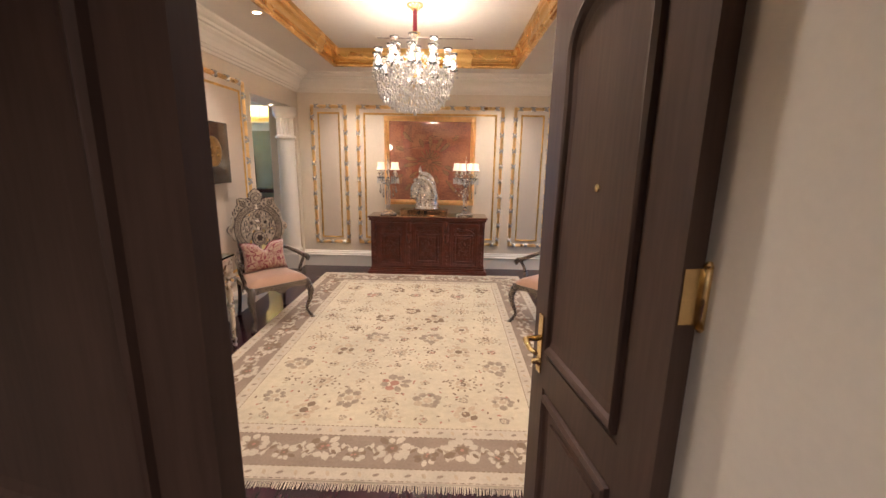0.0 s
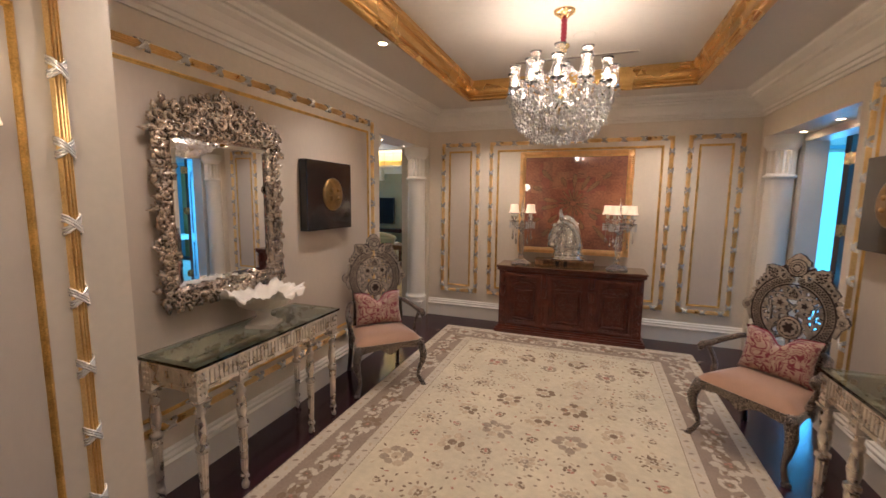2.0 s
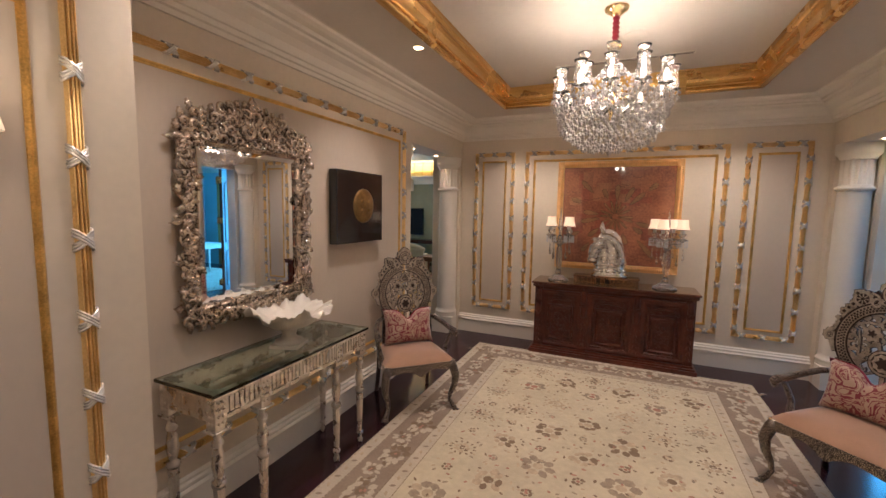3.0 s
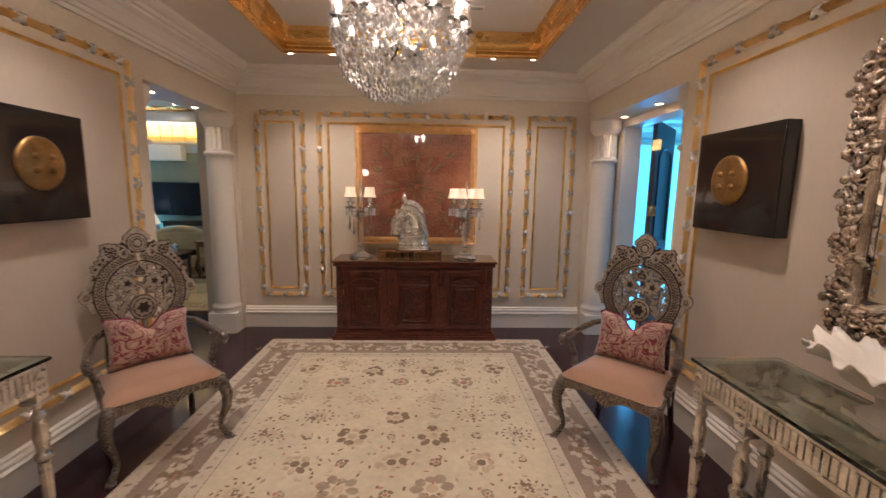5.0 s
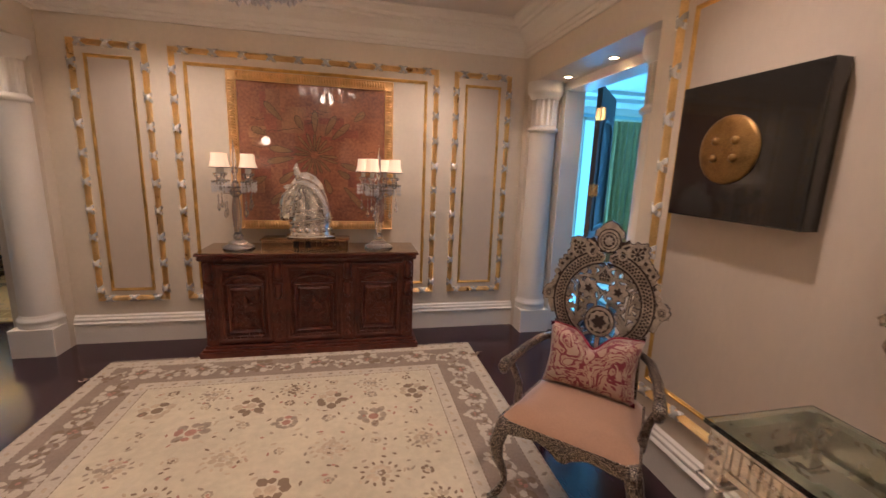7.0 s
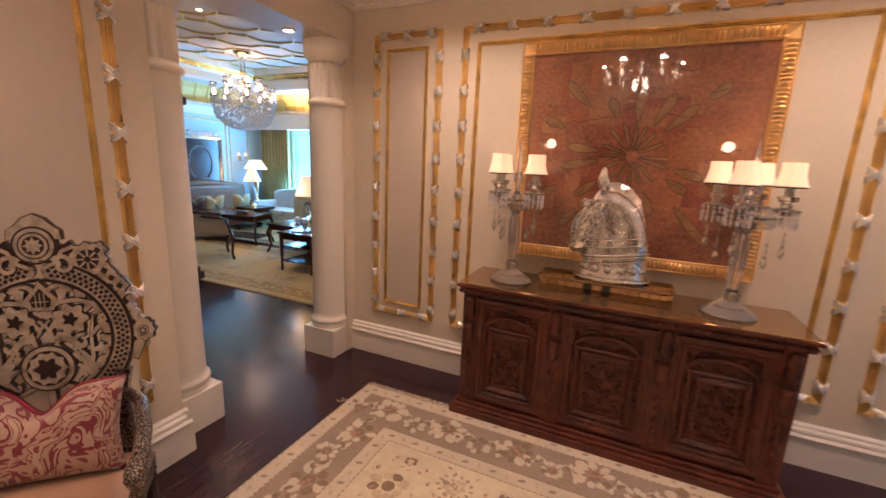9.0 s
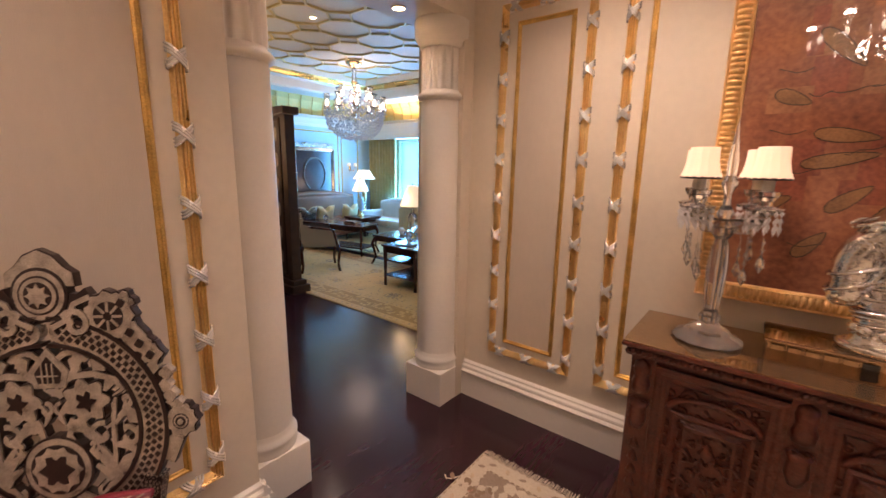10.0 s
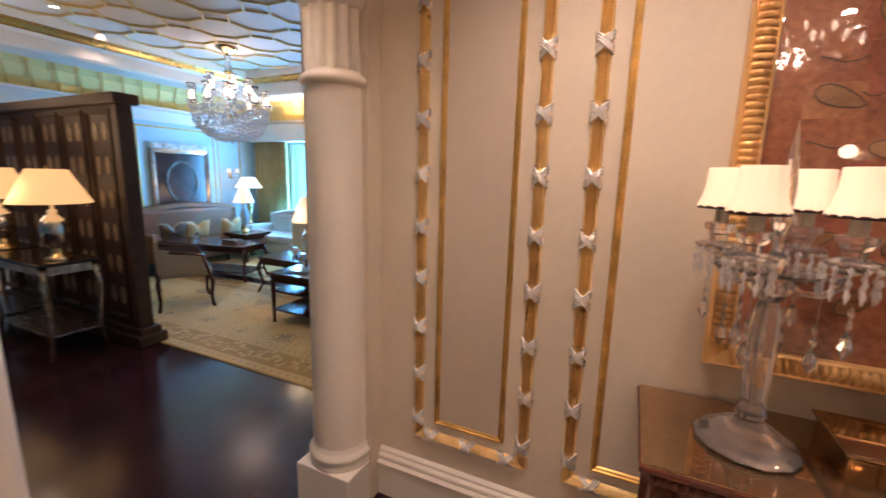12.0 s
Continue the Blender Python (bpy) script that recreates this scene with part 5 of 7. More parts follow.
        P(bm, disc(s * 0.300, cz + 0.005, 0.017, 14), 0.0045)
        P(dk, disc(s * 0.300, cz + 0.005, 0.013, 12), 0.005)
        P(bm, disc(s * 0.300, cz + 0.005, 0.007, 8), 0.007)
        P(bm, [(s * 0.262, cz + 0.055), (s * 0.315, cz + 0.045), (s * 0.332, cz + 0.02), (s * 0.29, cz + 0.035)])
        P(bm, [(s * 0.262, cz - 0.03), (s * 0.30, cz - 0.045), (s * 0.275, cz - 0.10), (s * 0.25, cz - 0.09)])
        # openwork inside the ring, mirrored about the middle
        S(bm, [(s * x, z) for x, z in curl(0.045, cz + 0.145, 0.045, 0.4, 0.85, 12)], 0.013)
        S(bm, [(s * 0.01, cz + 0.10), (s * 0.05, cz + 0.125), (s * 0.10, cz + 0.13), (s * 0.145, cz + 0.115), (s * 0.165, cz + 0.09), (s * 0.14, cz + 0.075)], [0.010, 0.014, 0.014, 0.012, 0.012, 0.004])
        P(bm, disc(s * 0.078, cz + 0.065, 0.048, 42, 0.3, 0.16, 7), 0.002)
        P(dk, disc(s * 0.078, cz + 0.065, 0.020, 14, 0.1, 0.4, 5), 0.004)
        S(bm, [(s * 0.045, cz + 0.02), (s * 0.03, cz - 0.02), (s * 0.05, cz - 0.06)], [0.02, 0.012, 0.016])
        S(bm, [(s * 0.145, cz + 0.07), (s * 0.135, cz + 0.0), (s * 0.135, cz - 0.07), (s * 0.12, cz - 0.14)], [0.006, 0.010, 0.011, 0.012])
        S(bm, [(s * 0.20, cz + 0.07), (s * 0.17, cz + 0.045), (s * 0.14, cz + 0.005)], [0.006, 0.012, 0.008])
        S(bm, [(s * x, z) for x, z in curl(0.105, cz - 0.02, 0.030, 1.2, 0.9, 12)], 0.012)
        S(bm, [(s * x, z) for x, z in curl(0.170, cz - 0.03, 0.028, 2.0, -0.9, 12)], 0.012)
        for a, l in ((0.25, 0.085), (0.75, 0.08), (2.2, 0.075)):
            x, z = s * 0.13, cz - 0.12
            c, q = math.cos(a) * s, math.sin(a)
            S(bm, [(x, z), (x + c * l * 0.5, z + q * l * 0.5 + 0.006), (x + c * l, z + q * l)], [0.006, 0.022, 0.003])
        S(bm, [(s * 0.21, cz - 0.07), (s * 0.18, cz - 0.10), (s * 0.13, cz - 0.16)], [0.004, 0.014, 0.012])
        S(bm, [(s * 0.03, cz - 0.16), (s * 0.08, cz - 0.185), (s * 0.13, cz - 0.20)], 0.012)
        for a, q0, q1, w in ((1.15, 0.14, 0.20, 0.030), (0.62, 0.15, 0.20, 0.026), (0.15, 0.15, 0.20, 0.024), (-0.35, 0.14, 0.20, 0.026), (-0.85, 0.13, 0.20, 0.026)):
            S(bm, [(s * q0 * math.cos(a), cz + q0 * math.sin(a)), (s * (q0 + q1) / 2 * math.cos(a + 0.07), cz + (q0 + q1) / 2 * math.sin(a + 0.07)), (s * q1 * math.cos(a), cz + q1 * math.sin(a))], [0.008, w, 0.010])
        S(bm, [(s * 0.03, cz + 0.01), (s * 0.07, cz - 0.005), (s * 0.10, cz - 0.03)], [0.012, 0.022, 0.01])
        S(bm, [(s * 0.10, cz - 0.05), (s * 0.125, cz - 0.09), (s * 0.15, cz - 0.16)], [0.010, 0.020, 0.012])
        P(bm, disc(s * 0.055, cz + 0.005, 0.018, 10, 0.2, 0.2, 5))
        P(bm, disc(s * 0.185, cz + 0.02, 0.016, 10, 0.2, 0.2, 5))
        P(bm, disc(s * 0.115, cz + 0.155, 0.020, 10, 0.2, 0.25, 5))
    # small filling sprigs between the larger scrolls
    for s in (-1, 1):
        for x, z, r, a0, tn in ((0.018, 0.045, 0.018, 1.6, 0.8), (0.115, 0.185, 0.018, 0.2, 0.9), (0.16, 0.14, 0.018, 2.0, 0.9), (0.205, 0.10, 0.017, 3.0, 0.8), (0.085, -0.045, 0.017, 4.0, 0.9), (0.20, -0.02, 0.017, 1.0, 0.8), (0.205, -0.06, 0.015, 2.5, 0.9),
                                (0.165, -0.145, 0.017, 0.5, 0.8), (0.10, -0.165, 0.015, 2.0, 0.8), (0.065, 0.175, 0.016, 5.0, 0.8), (0.17, 0.065, 0.014, 5.0, 0.9), (0.20, 0.14, 0.010, 1.0, 0.8)):
            S(bm, [(s * p, q) for p, q in curl(x, cz + z, r, a0, tn, 10)], 0.008)
            S(bm, [(s * x, cz + z), (s * (x + 0.016), cz + z + 0.016), (s * (x + 0.034), cz + z + 0.018)], [0.004, 0.012, 0.002])
            S(bm, [(s * x, cz + z), (s * (x - 0.004), cz + z - 0.018), (s * (x + 0.006), cz + z - 0.038)], [0.004, 0.012, 0.002])
    P(bm, [(0, cz + 0.195), (0.045, cz + 0.14), (0.035, cz + 0.10), (-0.035, cz + 0.10), (-0.045, cz + 0.14)], 0.002)
    P(dk, [(0, cz + 0.175), (0.030, cz + 0.137), (0.024, cz + 0.112), (-0.024, cz + 0.112), (-0.030, cz + 0.137)], 0.004)
    for x in (-0.012, 0, 0.012):
        S(bm, [(x, cz + 0.113), (x, cz + 0.16)], 0.003, 0.006)
    S(bm, [(-0.024, cz + 0.13), (0.024, cz + 0.13)], 0.003, 0.006)
    P(dk, disc(0, cz - 0.10, 0.082, 26), 0.001)
    P(bm, disc(0, cz - 0.10, 0.076, 26), 0.003)
    P(dk, disc(0, cz - 0.10, 0.062, 26), 0.005)
    P(bm, disc(0, cz - 0.10, 0.054, 30, 0, 0.10, 10), 0.007)
    P(dk, disc(0, cz - 0.10, 0.034, 20, 0, 0.25, 6), 0.009)
    S(bm, [(0, cz - 0.17), (0, cz - 0.25)], 0.02)
    part("openwork", bm, PEARL, ob, "pale inlaid openwork flowers and scrolls")
    part("openwork_ground", dk, DARKWOOD, ob, "dark carved ground of the crest")
    bm = bmesh.new()
    for s in (-1, 1):
        strip(bm, [(s * 0.215, 0.36), (s * 0.215, 0.55), (s * 0.205, 0.70), (s * 0.225, 0.80)], 0.045, -0.016, 0.016, 0, lean)
    strip(bm, [(-0.22, 0.60), (0.22, 0.60)], 0.05, -0.012, 0.012, 0, lean)
    part("back_frame", bm, INLAY, ob)
    # seat frame with shaped apron
    fw, bw = 0.29, 0.245
    def rail(x0, y0, x1, y1, drop):
        bm = bmesh.new()
        a, b = Vector((x0, y0, 0)), Vector((x1, y1, 0))
        d = (b - a).normalized()
        m = Matrix((d, Vector((-d.y, d.x, 0)), Vector((0, 0, 1)))).transposed().to_4x4()
        m.translation = a
        L = (b - a).length
        low = [(L * i / 16, 0.375 - drop * (math.exp(-((i / 16 - 0.5) / 0.12) ** 2)) - 0.02 * abs(math.cos(math.pi * i / 16)) ** 3 + 0.012 * math.sin(i / 16 * math.pi)) for i in range(17)]
        plate(bm, low + [(L, 0.425), (0, 0.425)], -0.014, 0.014, 0, m)
        if drop > 0.02:
            for q in (0.017, 0.024):
                plate(bm, disc(L / 2, 0.365, 0.040 - (q - 0.017) * 1.6, 18), -q, -q + 0.004, 0, m)
        return bm
    part("front_rail", rail(-fw, -0.262, fw, -0.262, 0.055), INLAY, ob, "inlaid front rail with a carved drop")
    part("side_rail", rail(fw, -0.262, bw, 0.235, 0.03), INLAY, ob)
    part("side_rail", rail(-bw, 0.235, -fw, -0.262, 0.03), INLAY, ob)
    part("back_rail", box(bmesh.new(), -bw, bw, 0.222, 0.248, 0.36, 0.425), DARKWOOD, ob)
    bm = bmesh.new()
    nx, ny = 14, 12
    grid = []
    for j in range(ny + 1):
        v = j / ny
        row = []
        for i in range(nx + 1):
            u = i / nx * 2 - 1
            w = (fw + 0.004) * (1 - v) + bw * v
            edge = max(abs(u), abs(2 * v - 1))
            z = 0.426 + 0.060 * (1 - edge ** 7) ** 0.8 + 0.018 * (1 - u * u) * (1 - (2 * v - 1) ** 2)
            row.append(bm.verts.new((u * w, -0.272 + v * 0.505, z)))
        grid.append(row)
    for j in range(ny):
        for i in range(nx):
            face(bm, (grid[j][i], grid[j][i + 1], grid[j + 1][i + 1], grid[j + 1][i]), True)
    part("seat", bm, SATIN, ob, "padded salmon velvet seat")
    for s in (-1, 1):
        bm = tube(bmesh.new(), [(s * p, q, z) for p, q, z in ((0.268, -0.245, 0.425), (0.282, -0.262, 0.37), (0.300, -0.282, 0.30), (0.292, -0.275, 0.22), (0.268, -0.25, 0.14), (0.262, -0.245, 0.09), (0.28, -0.268, 0.045), (0.298, -0.285, 0.022))],
                  [0.030, 0.036, 0.034, 0.026, 0.018, 0.015, 0.018, 0.020], 10)
        lathe(bm, [(0.012, 0.0), (0.026, 0.004), (0.028, 0.014), (0.012, 0.026)], 12, c=(s * 0.30, -0.286, 0))
        part("leg", bm, INLAY, ob, "inlaid cabriole front leg")
        bm = tube(bmesh.new(), [(s * 0.235, 0.235, 0.40), (s * 0.235, 0.24, 0.25), (s * 0.24, 0.27, 0.10), (s * 0.245, 0.295, 0.0)], [0.022, 0.020, 0.018, 0.020], 8)
        part("leg", bm, DARKWOOD, ob, "plain dark back leg")
        bm = tube(bmesh.new(), [(s * p, q, z) for p, q, z in ((0.205, 0.215, 0.70), (0.262, 0.15, 0.69), (0.305, 0.02, 0.665), (0.325, -0.10, 0.645), (0.33, -0.16, 0.645), (0.332, -0.185, 0.63), (0.332, -0.175, 0.612), (0.33, -0.16, 0.615))],
                  [0.017, 0.020, 0.022, 0.024, 0.028, 0.026, 0.020, 0.010], 10, flat=1.0)
        part("armrest", bm, INLAY, ob, "scrolled inlaid armrest")
        bm = tube(bmesh.new(), [(s * p, q, z) for p, q, z in ((0.325, -0.11, 0.63), (0.315, -0.07, 0.57), (0.292, -0.06, 0.50), (0.283, -0.085, 0.44), (0.28, -0.10, 0.40))], [0.018, 0.016, 0.019, 0.022, 0.020], 8)
        part("arm_support", bm, INLAY, ob)
    return ob


def cushion(m, label, front_mat=None, back_mat=None, group="damask cushions"):
    front_mat, back_mat = front_mat or DAMASK, back_mat or REDSILK
    ob = thing("throw_pillow", m, label, "cushion", group)
    bm = bmesh.new()
    front, back = [], []
    nx, nz = 20, 14
    for j in range(nz + 1):
        fr, bk = [], []
        for i in range(nx + 1):
            u, v = i / nx * 2 - 1, j / nz * 2 - 1
            ear = 1 + 0.05 * abs(u) ** 4 * abs(v) ** 4
            chop = 0.085 * math.exp(-(u / 0.28) ** 2) * max(0, v) ** 1.5
            x, z = 0.215 * u * ear * (1 - 0.05 * (1 - abs(v)) * abs(u)), 0.15 * v * ear * (1 - 0.04 * (1 - u * u)) - chop
            t = 0.075 * ((1 - u ** 4) * (1 - v ** 4)) ** 0.55 * (1 - 0.45 * math.exp(-(u / 0.16) ** 2) * max(0, v))
            fr.append(bm.verts.new((x, -t, z)))
            bk.append(bm.verts.new((x, t * 0.8, z)) if 0 < i < nx and 0 < j < nz else fr[-1])
        front.append(fr), back.append(bk)
    for j in range(nz):
        for i in range(nx):
            face(bm, (front[j][i], front[j][i + 1], front[j + 1][i + 1], front[j + 1][i]), True, 0)
            face(bm, (back[j][i], back[j + 1][i], back[j + 1][i + 1], back[j][i + 1]), True, 1)
    part("cover", bm, [front_mat, back_mat], ob, "" if front_mat != DAMASK else "rose damask front with a crimson silk back")
    bm = bmesh.new()
    tube(bm, [(0.215 * (i / 10 - 1) * 1.02, 0.012, 0.15 * (1 - 0.04 * (1 - (i / 10 - 1) ** 2)) - 0.085 * math.exp(-((i / 10 - 1) / 0.28) ** 2)) for i in range(21)], 0.010, 6)
    part("silk_edge", bm, back_mat, ob, "" if back_mat != REDSILK else "crimson silk edge")
    return ob


chair = armchair()
chair.matrix_world = pose(0.966, 5.12, 0.0, 0, 0, -45)
other = copy_thing(chair, pose(-1.94, 5.13, 0.0, 0, 0, 45))
for m, s in ((pose(0.966, 5.12, 0.0, 0, 0, -45), "on the armchair"), (pose(-1.94, 5.13, 0.0, 0, 0, 45), "on the inlaid armchair")):
    cushion(m @ pose(0.0, 0.120, 0.635, -14, 0, 0), "rose damask throw pillow with crimson back " + s)


# ---- glass-topped silver console tables ----
def console():
    """Local x runs along the wall, y out of the wall to the front."""
    ob = thing("console_table", pose(0, 0, 0), "silver console table with turned legs and a green glass top", "console table", "silver console tables")
    hw, d = 0.595, 0.415
    part("glass_top", box(bmesh.new(), -hw, hw, 0.005, d + 0.01, 0.822, 0.838, 0.003), TABLEGLASS, ob, "thick green-edged glass top")
    for a in (0, 1):
        bm = frame_sweep(bmesh.new(), plane_z(), -hw + 0.02, hw - 0.02, 0.02, d - 0.01, [(0.0, 0.80 - a * 0.105), (0.0, 0.82 - a * 0.105), (0.035, 0.82 - a * 0.105), (0.035, 0.80 - a * 0.105), (0, 0.80 - a * 0.105)])
        part("apron_rail", bm, SILVER, ob, "silver beaded apron rail")
    bm = frame_sweep(bmesh.new(), plane_z(), -hw + 0.026, hw - 0.026, 0.026, d - 0.016, [(0.0, 0.715), (0.0, 0.80), (0.012, 0.80), (0.012, 0.715), (0, 0.715)])
    part("apron", bm, SILVER, ob)
    # gap: dark strips that put the shade between the flutes into colour
    fl, gap = bmesh.new(), bmesh.new()
    for k in range(40):
        x = -hw + 0.05 + (2 * hw - 0.1) * k / 39
        box(fl, x - 0.011, x + 0.0095, d - 0.0165, d - 0.009, 0.722, 0.797)
        box(gap, x + 0.0095, x + 0.0135, d - 0.0165, d - 0.0145, 0.732, 0.786)
    for k in range(14):
        y = 0.06 + (d - 0.12) * k / 13
        for s in (-1, 1):
            box(fl, *sorted((s * (hw - 0.0265), s * (hw - 0.019))), y - 0.011, y + 0.008, 0.722, 0.797)
            box(gap, *sorted((s * (hw - 0.0265), s * (hw - 0.024))), y + 0.008, y + 0.0145, 0.726, 0.792)
    part("fluting", fl, SILVER, ob, "silver fluted apron blocks", kind="stuff")
    part("fluting_gap", gap, DARKWOOD, ob, "dark strips standing for the shade between the flutes", kind="stuff")
    for x, y in ((-hw + 0.045, d - 0.035), (-hw + 0.30, d - 0.035), (hw - 0.30, d - 0.035), (hw - 0.045, d - 0.035), (-hw + 0.045, 0.05), (hw - 0.045, 0.05)):
        bm = bmesh.new()
        box(bm, x - 0.030, x + 0.030, y - 0.030, y + 0.030, 0.655, 0.820, 0.004)
        for sx, sy in ((0, 1), (1, 0), (-1, 0)):
            for j in range(4):
                for i in range(2):
                    o = -0.011 + 0.022 * i
                    lathe(bm, [(0.0001, -0.010), (0.010, 0.0), (0.0001, 0.010)], 8, c=(x + sx * 0.032 + (sy * o), y + sy * 0.032 + (abs(sx) * o), 0.69 + 0.033 * j))
        tube(bm, [(x - 0.038, y + 0.038, 0.652), (x + 0.038, y + 0.038, 0.652), (x + 0.038, y - 0.038, 0.652), (x - 0.038, y - 0.038, 0.652), (x - 0.038, y + 0.038, 0.652)], 0.006, 5)
        lathe(bm, [(0.030, 0.655), (0.020, 0.64), (0.016, 0.61), (0.026, 0.595), (0.027, 0.58), (0.018, 0.565), (0.024, 0.54), (0.030, 0.48), (0.022, 0.43), (0.018, 0.415), (0.032, 0.405), (0.033, 0.385), (0.022, 0.375)][::-1], 16, c=(x, y, 0))
        lathe(bm, [(0.016, 0.09), (0.024, 0.37)], 48, c=(x, y, 0), flute=0.09, nf=10)
        lathe(bm, [(0.014, 0.0), (0.020, 0.01), (0.022, 0.028), (0.014, 0.04), (0.014, 0.06), (0.024, 0.068), (0.024, 0.082), (0.015, 0.092)], 16, c=(x, y, 0))
        part("leg", bm, SILVER, ob, "turned and fluted silver leg")
    return ob


cons = console()
cons.matrix_world = pose(XR - 0.12, 3.855, 0, 0, 0, 90)
copy_thing(cons, pose(XL + 0.015, 3.86, 0, 0, 0, -90))


# ---- shell urns ----
def urn(x, y, turn):
    ob = thing("urn", pose(x, y, 0.8385, 0, 0, turn), "white porcelain urn with a ruffled shell bowl on the glass console", "urn", "shell urns")
    part("foot", box(bmesh.new(), -0.085, 0.085, -0.085, 0.085, 0, 0.022, 0.004), WHITE, ob)
    part("stem", lathe(bmesh.new(), [(0.08, 0.022), (0.082, 0.035), (0.05, 0.05), (0.038, 0.07), (0.045, 0.10), (0.05, 0.12)], 28, flute=0.04, nf=14), WHITE, ob)
    bm = bmesh.new()
    rings = []
    prof = [(0.04, 0.118), (0.10, 0.13), (0.135, 0.155), (0.145, 0.18), (0.15, 0.20), (0.185, 0.225), (0.225, 0.24), (0.222, 0.246), (0.18, 0.232), (0.14, 0.208), (0.12, 0.18), (0.05, 0.15), (0.0005, 0.148)]
    n = 176
    for i, (r, z) in enumerate(prof):
        g = max(0.0, (r - 0.13) / 0.095)
        ring = []
        for k in range(n):
            a = 2 * math.pi * k / n
            w = math.sin(13 * a + 1.1 * math.sin(3 * a))
            q = r * (1 + 0.10 * min(1.0, r / 0.13)) * (1 + 0.05 * g * math.sin(13 * a + 1.2) + 0.03 * g * math.cos(4 * a)) * (1 + 0.012 * math.sin(44 * a) * min(1, g + 0.3))
            ring.append(bm.verts.new((q * math.cos(a), q * math.sin(a) * 0.92, z * 0.95 + 0.020 * g * w + 0.018 * g * math.sin(5 * a) + 0.006 * g * math.sin(44 * a))))
        rings.append(ring)
    for a, b in zip(rings, rings[1:]):
        for k in range(n):
            face(bm, (a[k], a[(k + 1) % n], b[(k + 1) % n], b[k]), True)
    part("bowl", bm, WHITE, ob, "ruffled fluted shell bowl")
    return ob


urn(XL + 0.235, 3.92, 20)
urn(XR - 0.255, 3.88, 75)


# ---- carved silver mirrors ----
def scroll3(bms, y, z, r, a0, turns, w, lift=0.03, n=16):
    pts = curl(y, z, r, a0, turns, n, 0.2)
    k = len(pts)
    bm = bmesh.new()
    bms.append(("scroll", bm))
    tube(bm, [(p, -lift - 0.016 * math.sin(math.pi * i / (k - 1)), q) for i, (p, q) in enumerate(pts)], [w * (0.45 + 0.75 * math.sin(math.pi * (0.15 + 0.8 * i / (k - 1)))) for i in range(k)], 7)


def leaf3(bms, y, z, a, l, w, lift=0.03):
    """A cupped acanthus leaf with a raised midrib and lobed edges."""
    c, s = math.cos(a), math.sin(a)
    bm = bmesh.new()
    bms.append(("leaf", bm))
    n, rows = 11, []
    for i in range(n):
        f = i / (n - 1)
        px = y + c * l * f - s * 0.18 * l * math.sin(2.6 * f)
        pz = z + s * l * f + c * 0.18 * l * math.sin(2.6 * f)
        half = w * 1.25 * max(0.06, math.sin(math.pi * min(1.0, f * 0.93 + 0.07)) ** 0.8) * (1 + 0.30 * math.cos(f * 19))
        d = -lift - 0.022 * math.sin(math.pi * f * 0.9)
        rows.append([bm.verts.new((px + o * -s * half, d + q, pz + o * c * half)) for o, q in ((-1, 0.018), (-1, 0.002), (-0.5, 0.003), (0, -0.007), (0.5, 0.003), (1, 0.002), (1, 0.018))])
    for p, q in zip(rows, rows[1:]):
        for k in range(6):
            face(bm, (p[k], p[k + 1], q[k + 1], q[k]), k in (1, 2, 3, 4))
    face(bm, rows[0]), face(bm, rows[-1][::-1])


